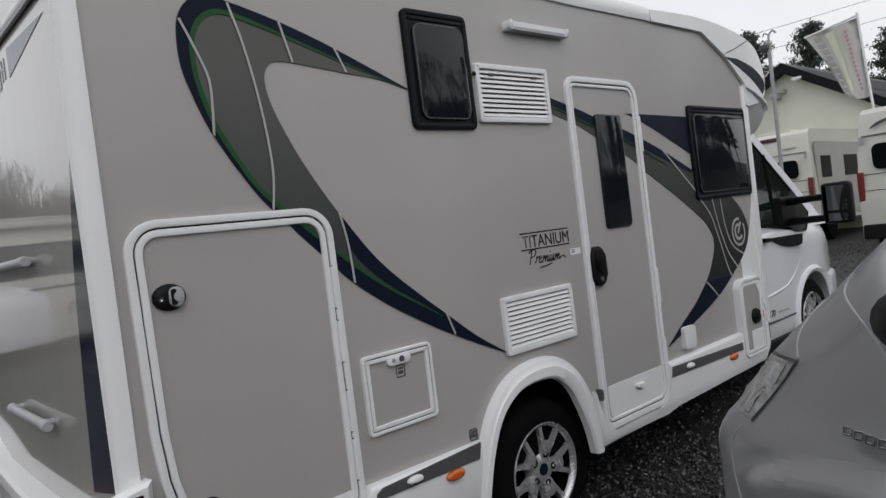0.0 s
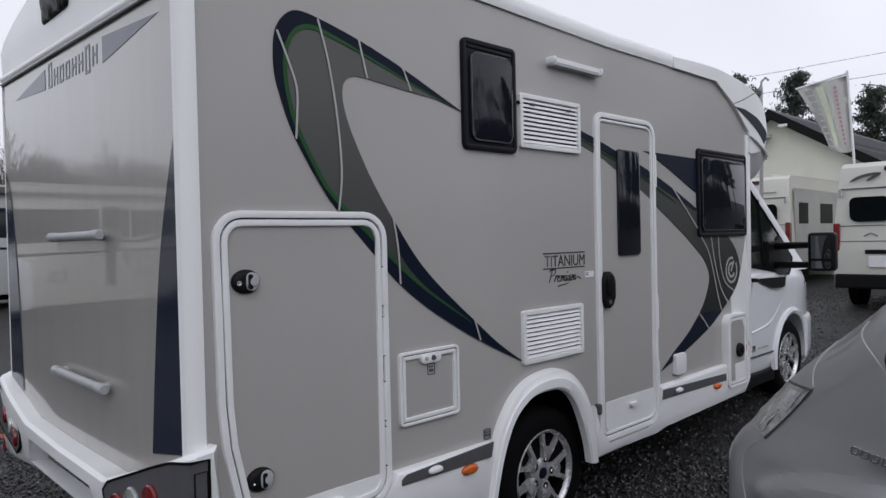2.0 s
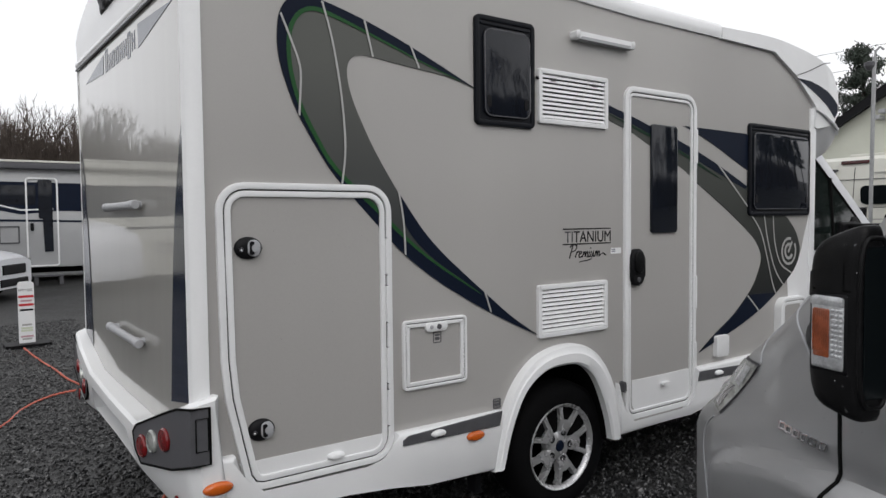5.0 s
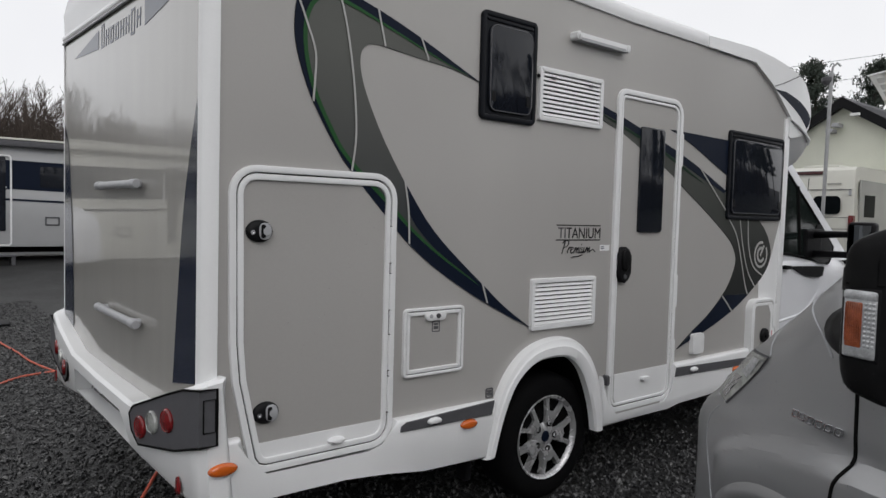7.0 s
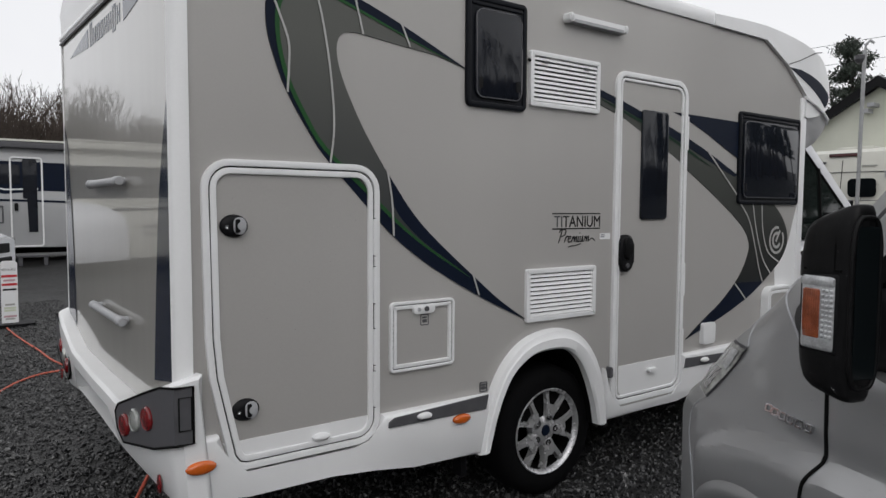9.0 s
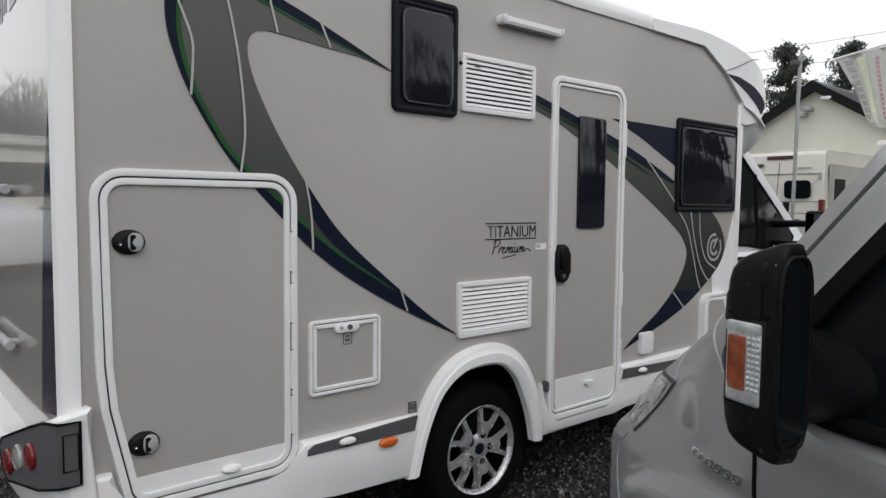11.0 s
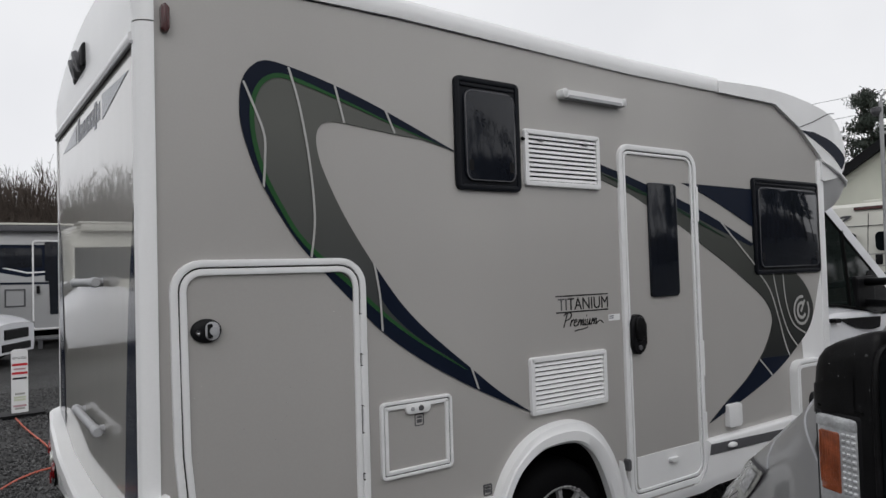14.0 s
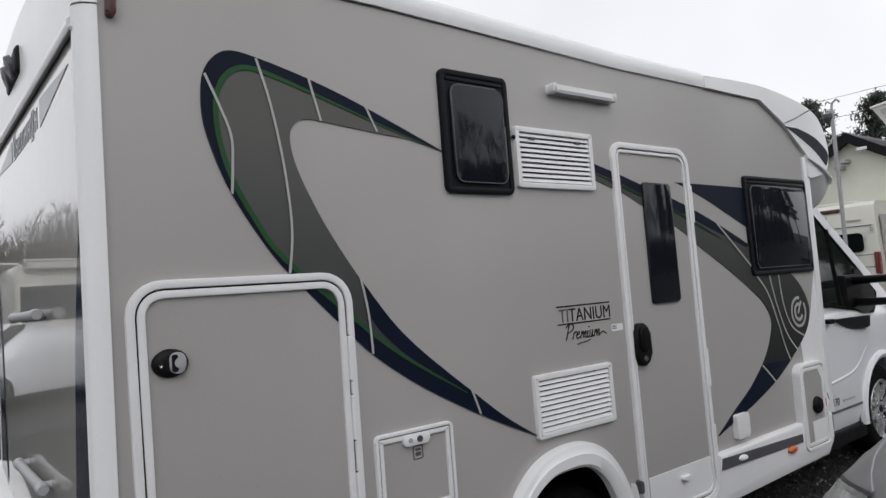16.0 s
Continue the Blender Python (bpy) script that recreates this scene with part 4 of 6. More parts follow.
for i in range(17):
    s = i / 16
    edge = min(1.0, 10 * min(s, 1 - s))
    b = 0.34 * math.sin(math.pi * s) ** 0.7
    row = []
    for x, z in ((4.30, 2.275), (4.42, 2.235), (4.53, 2.19), (4.610, 2.145), (4.645, 2.095), (4.650, 2.035), (4.62, 1.975), (4.54, 1.930), (4.42, 1.905), (4.30, 1.895)):
        # the flank tucks in below the lip, so that its foot lies in shade
        tuck = 0.55 * max(0.0, 2.16 - z) * (1 - edge)
        y = -0.03 + s * (W + 0.06)
        row.append((x + b * min(1.0, (x - 4.3) / 0.3), y + (tuck if s < 0.5 else -tuck), z))
    deflect.append(row)
part("cab_deflector", loft(deflect, close=True, caps=True), WHITE, HOME, "white flared moulding above the windscreen", smooth=50)
part("deflector_lip", tube([(4.31, -0.032, 2.262), (4.42, -0.034, 2.228), (4.53, -0.034, 2.183), (4.61, -0.030, 2.140), (4.636, -0.012, 2.105)], [0.006, 0.011, 0.012, 0.011, 0.006], 8), WHITE, HOME, smooth=60)

# ---- side graphics ----
OUT_C = curve([(1.282, 2.105), (0.936, 2.247), (0.719, 2.323), (0.532, 2.372), (0.433, 2.384), (0.378, 2.352), (0.347, 2.30), (0.337, 2.236), (0.338, 2.157), (0.358, 2.07), (0.41, 1.935),
               (0.504, 1.777), (0.589, 1.665), (0.769, 1.478), (0.889, 1.362), (1.044, 1.249), (1.209, 1.151), (1.356, 1.073), (1.513, 0.998), (1.664, 0.930)], 4)
IN_C = curve([(1.664, 0.930), (1.482, 1.045), (1.323, 1.169), (1.213, 1.256), (1.075, 1.372), (0.971, 1.48), (0.859, 1.629), (0.753, 1.792), (0.686, 1.918), (0.642, 2.022), (0.626, 2.105),
              (0.641, 2.159), (0.692, 2.184), (0.812, 2.175), (0.964, 2.159), (1.114, 2.145), (1.282, 2.105)], 4)
GREEN_C = curve([(1.19, 2.132), (1.018, 2.180), (0.765, 2.262), (0.603, 2.312), (0.495, 2.335), (0.431, 2.313), (0.393, 2.257), (0.380, 2.182), (0.388, 2.083), (0.422, 1.965), (0.488, 1.838),
                 (0.572, 1.716), (0.775, 1.537), (0.904, 1.425), (1.046, 1.320), (1.212, 1.218), (1.30, 1.165)], 4)
BIG = part("swoosh_graphic", slab(OUT_C + IN_C[1:-1], 0.0, -0.0045), CHARCOAL, HOME, "large charcoal, navy and green swoosh vinyl")
part("navy_band", slab(OUT_C + [(1.45, 1.055)] + GREEN_C[::-1], 0.0, -0.0060), NAVY, BIG)
part("inner_navy_band", slab(curve([(0.86, 1.629), (0.971, 1.48), (1.075, 1.372), (1.213, 1.256), (1.323, 1.169), (1.482, 1.045), (1.664, 0.930)], 4)
                             + curve([(1.53, 0.992), (1.30, 1.165), (1.212, 1.225), (1.046, 1.332), (0.935, 1.43), (0.885, 1.50)], 4), 0.0, -0.0058), NAVY, BIG)
part("green_line", ribbon(GREEN_C, 0.017, -0.0075, taper=True), GREEN, BIG)
for i, pts in enumerate((((0.350, 2.297), (0.390, 2.203), (0.424, 2.106), (0.424, 2.01), (0.417, 1.918)), ((0.521, 2.370), (0.562, 2.224), (0.597, 2.018), (0.612, 1.81), (0.595, 1.66)),
                         ((0.707, 2.325), (0.744, 2.182)), ((0.928, 2.251), (0.970, 2.162)), ((0.859, 1.633), (0.881, 1.507), (0.889, 1.362)), ((1.32, 1.174), (1.356, 1.076)))):
    part("silver_line", ribbon(curve(pts, 5), 0.0085, -0.0090), SILVERLINE, BIG)
UP2 = curve([(2.16, 2.112), (2.352, 2.066), (2.533, 2.018), (2.776, 1.956), (3.119, 1.846), (3.49, 1.702), (3.75, 1.61), (3.95, 1.515), (4.09, 1.40), (4.145, 1.262), (4.06, 1.13), (3.845, 0.992),
             (3.661, 0.90), (3.396, 0.805), (3.182, 0.745), (2.981, 0.688)], 4)
LO2 = curve([(2.981, 0.688), (3.157, 0.790), (3.342, 0.885), (3.541, 1.035), (3.637, 1.168), (3.655, 1.255), (3.60, 1.34), (3.506, 1.412), (3.271, 1.550), (2.953, 1.715), (2.791, 1.80), (2.526, 1.905),
             (2.347, 1.980), (2.16, 2.035)], 4)
SWEEP = part("sweep_graphic", slab(UP2 + LO2, 0.0, -0.0045), CHARCOAL2, HOME, "dark curved charcoal vinyl across the door")
part("navy_tip", slab(curve([(3.845, 0.992), (3.661, 0.90), (3.396, 0.805), (3.182, 0.745), (2.981, 0.688)], 4) + curve([(3.157, 0.790), (3.342, 0.885), (3.50, 0.99), (3.60, 1.0)], 4), 0.0, -0.006), NAVY, SWEEP)
part("navy_band", slab(curve([(2.16, 2.112), (2.352, 2.066), (2.533, 2.018), (2.776, 1.956), (3.119, 1.846), (3.49, 1.702)], 4) + curve([(3.45, 1.69), (3.1, 1.80), (2.776, 1.905), (2.533, 1.972), (2.352, 2.025), (2.16, 2.075)], 4), 0.0, -0.006), NAVY, SWEEP)
part("green_line", ribbon(curve([(2.16, 2.066), (2.45, 1.985), (2.72, 1.912), (2.95, 1.83), (3.2, 1.74)], 4), 0.016, -0.0075, taper=True), DARKGREEN, SWEEP)
part("dark_wedge", slab(curve([(2.807, 2.046), (3.1, 2.044), (3.53, 2.040)], 3) + curve([(3.53, 1.792), (3.30, 1.882), (3.127, 1.950), (2.95, 2.01)], 3), 0.0, -0.006), NAVY, SWEEP, "navy wedge behind the window")
for pts in (((3.163, 1.830), (3.33, 1.70), (3.488, 1.575)), ((3.50, 1.545), (3.638, 1.416), (3.723, 1.233), (3.779, 1.085), (3.83, 0.99)), ((3.68, 1.522), (3.732, 1.34), (3.819, 1.154), (3.93, 1.04)),
            ((3.79, 1.518), (3.815, 1.334), (3.89, 1.19), (4.04, 1.115)), ((3.494, 0.998), (3.56, 0.945), (3.625, 0.888))):
    part("silver_line", ribbon(curve(pts, 5), 0.010, -0.0080), SILVERLINE, SWEEP)
bm = bmesh.new()
for r0, w0, a0, a1 in ((0.088, 0.017, 75, 395), (0.048, 0.020, 60, 330)):
    ribbon([(3.995 + r0 * math.cos(radians(a0 + (a1 - a0) * i / 28)), 1.27 + r0 * math.sin(radians(a0 + (a1 - a0) * i / 28))) for i in range(29)], w0, -0.008, bm)
ribbon([(3.985, 1.262), (4.035, 1.335)], 0.018, -0.0085, bm)
part("ring_emblem", bm, SILVERLINE, SWEEP, "plain silver open double ring")

# ---- lettering on the side ----
writing("lettering", "TI", GREYPL, HOME, pose(1.845, -0.001, 1.387, 90, 0, 0), 0.084, 0.88, label="grey outlined letters")
writing("lettering", "TANIUM", LETTER, HOME, pose(1.908, -0.001, 1.387, 90, 0, 0), 0.084, 0.90, label="dark capital letters on the side")
for z in (1.378, 1.456):
    part("rule", slab([(1.832, z - 0.003), (2.190, z - 0.003), (2.190, z + 0.003), (1.832, z + 0.003)], 0, -0.0015), LETTER, HOME)
STROKES = ("15,0 35,100", "5,82 20,98 50,105 76,92 66,62 28,48", "76,4 88,50 90,40 102,53 110,44", "110,25 136,36 134,50 119,46 112,18 126,3 150,16", "152,3 162,50 163,28 178,50 181,5 187,28 202,50 203,6 216,12",
           "221,50 223,5 236,12", "229,70 232,76", "243,50 244,9 259,8 269,50 271,6 282,12", "287,3 295,50 297,28 310,50 313,5 319,28 334,50 336,6 352,20 376,30 395,22 412,10", "128,-34 165,-26 205,-24 256,-12")
for stroke in STROKES:
    pts = [tuple(int(v) for v in q.split(",")) for q in stroke.split()]
    line = curve([(1.868 + 0.00068 * a + 0.00013 * b, 1.306 + 0.00066 * b) for a, b in pts], 4)
    part("handwriting_stroke", tube([(x, -0.0012, z) for x, z in line], 0.0028, 6), LETTER, HOME, "dark stroke of handwriting-style lettering")
STICK = part("sticker", slab(rrect(2.190, 2.272, 1.318, 1.350, 0.003), 0, -0.0015), FRAME, HOME, "small white sticker")
for z in (1.341, 1.331):
    part("print_bar", slab([(2.196, z - 0.0025), (2.225, z - 0.0025), (2.225, z + 0.0025), (2.196, z + 0.0025)], 0, -0.0025), FADED, STICK)


# ---- wheels ----
def wheel(x, y, z, name, parent, label):
    """Tyre and ten-spoke alloy; the outer face looks along -y."""
    ty = bmesh.new()
    disc(ty, (x, y, z), (0, -1, 0), [(-0.20, 0.20), (-0.205, 0.30), (-0.18, 0.335), (-0.10, 0.343), (-0.02, 0.335), (0.006, 0.305), (0.010, 0.26), (0.004, 0.222), (-0.03, 0.215), (-0.12, 0.20)], 48, False)
    t = part("tyre", ty, TYRE, parent, label, smooth=45)
    rim = bmesh.new()
    disc(rim, (x, y, z), (0, -1, 0), [(-0.018, 0.204), (0.004, 0.212), (0.010, 0.222), (0.004, 0.226), (-0.012, 0.2255)], 48, False)
    part("rim", rim, ALLOY, t, smooth=40)
    # the rim's inside is coloured near black to paint in its shade
    part("barrel", disc(bmesh.new(), (x, y, z), (0, -1, 0), [(-0.14, 0.190), (-0.018, 0.2045)], 32, False), UNDERSIDE, t, smooth=40)
    dish = disc(bmesh.new(), (x, y, z), (0, -1, 0), [(-0.09, 0.0), (-0.09, 0.195)], 32)
    part("brake_backing", dish, UNDERSIDE, t)
    sp = bmesh.new()
    for k in range(5):
        a0 = 2 * math.pi * k / 5 - 0.03

        def spot(r, a, d):
            return (x + r * math.cos(a0 + a), y + d, z + r * math.sin(a0 + a))
        # a broad stem that forks towards the rim
        loft([[spot(r, -w, d + 0.035), spot(r, -w * 0.8, d), spot(r, 0, d - 0.006), spot(r, w * 0.8, d), spot(r, w, d + 0.035)] for r, w, d in ((0.050, 0.60, 0.020), (0.08, 0.50, 0.012), (0.110, 0.42, 0.008), (0.140, 0.36, 0.010))], sp, close=True, caps=True)
        for q in (-1, 1):
            loft([[spot(r, q * (m - w), d + 0.03), spot(r, q * (m - w * 0.7), d), spot(r, q * (m + w * 0.7), d), spot(r, q * (m + w), d + 0.03)] for r, m, w, d in ((0.112, 0.24, 0.17, 0.007), (0.150, 0.285, 0.105, 0.006), (0.185, 0.315, 0.085, 0.008), (0.212, 0.33, 0.100, 0.010))], sp, close=True, caps=True)
    disc(sp, (x, y, z), (0, -1, 0), [(-0.07, 0.080), (-0.030, 0.082), (-0.018, 0.068), (-0.013, 0.034), (-0.013, 0.030)], 24)
    part("spokes", sp, ALLOY, t, smooth=35)
    for k in range(5):
        a = 2 * math.pi * k / 5 - 0.03
        part("nut_well", disc(bmesh.new(), (x + 0.072 * math.cos(a), y, z + 0.072 * math.sin(a)), (0, -1, 0), [(-0.02, 0.018), (-0.0085, 0.018), (-0.0085, 0.0)], 14), SEAL, t)
        part("wheel_nut", disc(bmesh.new(), (x + 0.072 * math.cos(a), y, z + 0.072 * math.sin(a)), (0, -1, 0), [(-0.03, 0.0125), (-0.010, 0.0125), (-0.003, 0.009), (-0.003, 0)], 8), CHROME, t)
    part("hub_cap", disc(bmesh.new(), (x, y, z), (0, -1, 0), [(-0.03, 0.030), (-0.012, 0.030), (-0.008, 0.026), (-0.007, 0.0)], 24), NAVY, t, smooth=40)
    return t


wheel(1.855, 0.035, ZR + 0.338, "wheel", HOME, "black tyre on a spoked alloy wheel")
far = wheel(1.855, 0.035, ZR + 0.338, "wheel", HOME, "black tyre on a spoked alloy wheel")
far.matrix_basis = pose(1.855 * 2, W, 0, 0, 0, 180)


# ---- driver's cab ----
CY = W / 2


def section(x, w, top, shoulder, low, n=2.6, count=9):
    """Half outline of a car body across: sill, flank and rounded top to the middle."""
    pts = [(x, -w * 0.96, low), (x, -w, low + 0.12), (x, -w * 1.0, (low + shoulder) / 2), (x, -w, shoulder)]
    for k in range(1, count + 1):
        a = radians(90 * k / count)
        pts.append((x, -w * max(0.0, math.cos(a)) ** (2 / n), shoulder + (top - shoulder) * math.sin(a) ** (2 / n)))
    return pts


def body(stations, n=2.6):
    rows = []
    for x, w, top, shoulder, low in stations:
        h = section(x, w, top, shoulder, low, n)
        rows.append(h + [(p[0], -p[1], p[2]) for p in h[-2::-1]])
    return rows


def shifted(rows, dy):
    return [[(x, y + dy, z) for x, y, z in r] for r in rows]


st = []
for x in [4.28 + 0.06 * i for i in range(22)] + [5.6 + 0.07 * i for i in range(1, 14)]:
    e = max(0.0, (x - 5.42) / 1.2)
    w = 1.02 - 0.26 * e ** 2.2 - (0.28 * max(0, (x - 6.40) / 0.2) ** 2 if x > 6.40 else 0)
    top = 1.34 if x < 5.7 else 1.34 - 0.34 * ((x - 5.7) / 0.85) ** 1.3
    st.append((x, w, top if x < 6.45 else top - 0.15 * (x - 6.45) / 0.1, min(1.12, top - 0.15), 0.36 + (0.08 if x > 6.1 else 0)))
CAB = part("cab_body", loft(shifted(body(st), CY), caps=True, close=True), CABWHITE, HOME, "white van cab with black mirrors", smooth=35)
cut(CAB, disc(bmesh.new(), (5.54, CY, 0.42), (0, 1, 0), [(-1.3, 0.385), (1.3, 0.385)], 40))
bm = bmesh.new()
rows = []
for k in range(25):
    a = radians(-8 + 196 * k / 24)
    rows.append([(5.54 + r * math.cos(a), CY - 1.035 + d + 0.26 * max(0, (5.54 + r * math.cos(a) - 5.42) / 1.2) ** 2.2, 0.42 + r * math.sin(a)) for r, d in ((0.38, 0.08), (0.383, 0.0), (0.41, -0.012), (0.435, 0.0), (0.445, 0.03))])
part("arch_lip", loft(rows, bm), CABWHITE, CAB, smooth=40)
part("arch_liner", boxed(5.1, 5.98, 0.36, 0.38, 0.15, 0.85), UNDERSIDE, CAB)


nose = []
for i in range(10):
    x = 5.96 + 0.07 * i
    e = max(0.0, (x - 5.42) / 1.2)
    w = 1.05 - 0.24 * e ** 2.2 - (0.5 * ((x - 6.35) / 0.24) ** 2 if x > 6.35 else 0)
    nose.append((x, w, 0.80, 0.70, 0.30))
part("front_bumper", loft(shifted(body(nose), CY), caps=True, close=True), CABWHITE, CAB, smooth=40)


def pillar_x(z):
    return 5.64 - 1.345 * (z - 1.42)


def cab_half(z):
    """Half width of the glasshouse at a height, following the door's shoulder below."""
    w = 0.99 - 0.075 * (z - 1.2) / 0.85
    r = min(1.0, max(0.0, (z - 1.12) / 0.22))
    return max(w, 1.02 * (1 - r ** 2.6) ** (1 / 2.6))


def cabin_row(z):
    """Plan of the cabin at a height."""
    f, w = pillar_x(z) + 0.02, 0.99 - 0.075 * (z - 1.2) / 0.85
    side = [(4.29, w), (f - 0.10, w), (f + 0.05, w - 0.006), (f + 0.09, w - 0.05), (f + 0.17, w - 0.25), (f + 0.26, w * 0.4), (f + 0.30, 0)]
    return [(x, CY - h, z) for x, h in side] + [(x, CY + h, z) for x, h in side[-2::-1]]


part("cabin", loft([cabin_row(z) for z in (1.18, 1.3, 1.4, 1.6, 1.8, 2.0, 2.12)], caps=True, close=True), CABWHITE, CAB, "white pillars and cab roof", smooth=40)
screen = []
for z in (1.30, 1.5, 1.7, 1.9, 2.05):
    f, w = pillar_x(z) + 0.125, 0.98 - 0.075 * (z - 1.2) / 0.85
    half = [(f + 0.04, w - 0.14), (f + 0.10, w - 0.25), (f + 0.22, w * 0.4), (f + 0.26, 0)]
    screen.append([(x, CY - h, z) for x, h in half] + [(x, CY + h, z) for x, h in half[-2::-1]])
part("windscreen", loft(screen), CARGLASS, CAB, "dark curved windscreen", smooth=50)
for s in (1, -1):
    def at(x, z, out=0.0):
        return (x, CY - s * (cab_half(z) + out), z)

    def pane_row(z, out, trim=0.0):
        x1 = min(pillar_x(z) - 0.14, 5.50 + 1.3 * (z - 1.165)) - trim
        x0 = 4.40 + trim
        for za, zb, xa, xb in ((1.25, 1.27, 4.81, 4.40), (1.20, 1.25, 5.2, 4.81), (1.16, 1.20, 5.46, 5.2)):
            if za <= z < zb:
                x0 = xa + (xb - xa) * (z - za) / (zb - za)
        return [at(x0 + (x1 - x0) * k / 6, z, out) for k in range(7)]
    zs = (1.163, 1.18, 1.20, 1.225, 1.25, 1.27, 1.32, 1.4, 1.5, 1.65, 1.8, 1.92, 2.01)
    part("side_glass", loft([pane_row(z, 0.010) for z in zs]), CABGLASS, CAB, "dark side glass", smooth=50)
    part("window_seal", tube([at(4.40, 1.272, 0.010), at(4.81, 1.252, 0.010), at(5.2, 1.203, 0.010), at(5.46, 1.163, 0.012), at(5.53, 1.19, 0.012), at(5.64, 1.30, 0.008), at(5.37, 1.52, 0.008), at(4.72, 2.0, 0.008)], 0.011, 8), SEAL, CAB, smooth=50)
    part("mirror_sail", loft([[at(x0, z, 0.016), at((x0 + x1) / 2, z, 0.022), at(x1, z, 0.016)] for z, x0, x1 in ((1.165, 5.30, 5.47), (1.22, 5.16, 5.56), (1.30, 5.17, 5.62), (1.40, 5.24, 5.53), (1.50, 5.33, 5.41))]), BLACK, CAB, smooth=50)
    part("quarter_bar", tube([at(4.98, 1.24, 0.012), at(5.0, 1.81, 0.012)], 0.014, 8), SEAL, CAB)
part("door_crease", tube(curve([(4.36, 0.140, 0.70), (4.85, 0.140, 0.735), (5.08, 0.142, 0.78), (5.27, 0.144, 0.90), (5.40, 0.150, 1.02)], 3), 0.013, 10), CABWHITE, CAB, smooth=60)
part("door_handle", slab(rrect(4.63, 4.72, 1.135, 1.165, 0.012), 0.145, 0.095, b=0.008), BLACK, CAB)
part("black_flash", slab(curve([(4.76, 1.155), (5.05, 1.150), (5.37, 1.140)], 4) + curve([(5.35, 1.060), (5.22, 1.052), (5.05, 1.068), (4.90, 1.105)], 4), 0.16, 0.117), BLACK, CAB, "black trim flash on the door")
part("door_gap", boxed(4.585, 4.593, 0.125, 0.16, 0.42, 1.2), SEAL, CAB)
part("side_strip", slab([(4.61, 0.515), (5.10, 0.515), (5.10, 0.528), (4.61, 0.528)], 0.16, 0.126), GREYPL, CAB)
part("sill", boxed(4.3, 5.16, 0.14, 0.30, 0.27, 0.38, 0.02), BLACK, CAB)
writing("lettering", "170", LETTER, CAB, pose(4.63, 0.133, 0.560, 90, 0, 0), 0.075, 0.95, 0.1, label="grey engine number")
part("print_bar", slab([(4.80, 0.572), (4.99, 0.572), (4.99, 0.588), (4.80, 0.588)], 0.16, 0.132), BAR, CAB)
wheel(5.54, 0.17, ZF + 0.338, "wheel", CAB, "black tyre on a spoked alloy wheel")


def cab_mirror(side):
    y = -0.27 if side > 0 else W + 0.27
    m = part("door_mirror", boxed(5.03, 5.14, y - 0.10, y + 0.10, 1.215, 1.525, 0.035, 3), BLACK, CAB, "large black door mirror on twin arms", smooth=50)
    part("mirror_glass", slab([(y - 0.078, 1.315), (y + 0.078, 1.315), (y + 0.078, 1.50), (y - 0.078, 1.50)], 5.03, 5.026), MIRROR, m).matrix_basis = Matrix(((0, 1, 0, 0), (1, 0, 0, 0), (0, 0, 1, 0), (0, 0, 0, 1)))
    part("wide_glass", slab([(y - 0.076, 1.235), (y + 0.076, 1.235), (y + 0.076, 1.295), (y - 0.076, 1.295)], 5.03, 5.026), MIRROR, m).matrix_basis = Matrix(((0, 1, 0, 0), (1, 0, 0, 0), (0, 0, 1, 0), (0, 0, 0, 1)))
    inner = 0.16 if side > 0 else W - 0.16
    for z in (1.425, 1.262):
        part("arm", tube([(5.09, y, z), (5.12, (y + inner) / 2, z - 0.004), (5.22, inner, z - 0.012)], [0.024, 0.028, 0.034], 8), BLACK, m, smooth=50)
    part("arm_base", boxed(5.06, 5.36, min(inner, inner + side * 0.05) - 0.02, max(inner, inner + side * 0.05), 1.22, 1.46, 0.02), BLACK, m)


cab_mirror(1)
cab_mirror(-1)


# ---- the silver van parked alongside ----
VAN = thing("silver_van", "silver panel-fronted van with a wet black door mirror", "van", pose(0.77, -1.87, -0.007, 0, 0, 72))


def ease(v):
    v = min(1.0, max(0.0, v))
    return v * v * (3 - 2 * v)


def van_width(u):
    if u <= 0:
        return 1.025
    if u <= 0.7:
        return 1.025 - 0.17 * (u / 0.7) ** 1.5
    return 0.855 - 0.364 * (u - 0.7) - 6.0 * (u - 0.7) ** 2


def van_top(u):
    if u < -0.10:
        return 1.22
    if u < 0.14:
        return 1.22 + 0.28 * ease((u + 0.10) / 0.24)
    if u < 0.2:
        return 1.50
    if u < 0.75:
        return 1.50 - 0.8 * (u - 0.2)
    return 1.06 - 0.44 * ((u - 0.75) / 0.2) ** 1.5


def van_shoulder(u):
    s = 1.15 - 0.20 * min(1, max(0, (u - 0.02) / 0.7))
    return min(s, van_top(u) - 0.05)


def van_dent(u, z):
    """The wing's top draws in round the headlamp, and falls away in front of it."""
    front = 0.30 * ease((z - 0.945 + 1.0 * max(0.0, u - 0.66)) / 0.05) * ease((u - 0.640 + 0.77 * (z - 0.985)) / 0.16)
    return 0.050 * ease((z - 0.92) / 0.18) * ease((u - 0.14) / 0.32) + front


def van_crease(u):
    """Height of the crease that arches over the front wheel and runs on along the door."""
    return 0.976 - (0.55 if u > 0.08 else 0.10) * (u - 0.08) ** 2


def van_bulge(u, z):
    """The flank steps out below the crease, with a hollow above it."""
    c = van_crease(u)
    fade = 1 - ease((u - 0.50) / 0.14)
    return fade * (0.042 * ease((c + 0.014 - z) / 0.040) - 0.004 * ease((c + 0.075 - z) / 0.05) * ease((z - c + 0.01) / 0.03) - 0.022 * ease((c - 0.08 - z) / 0.22))


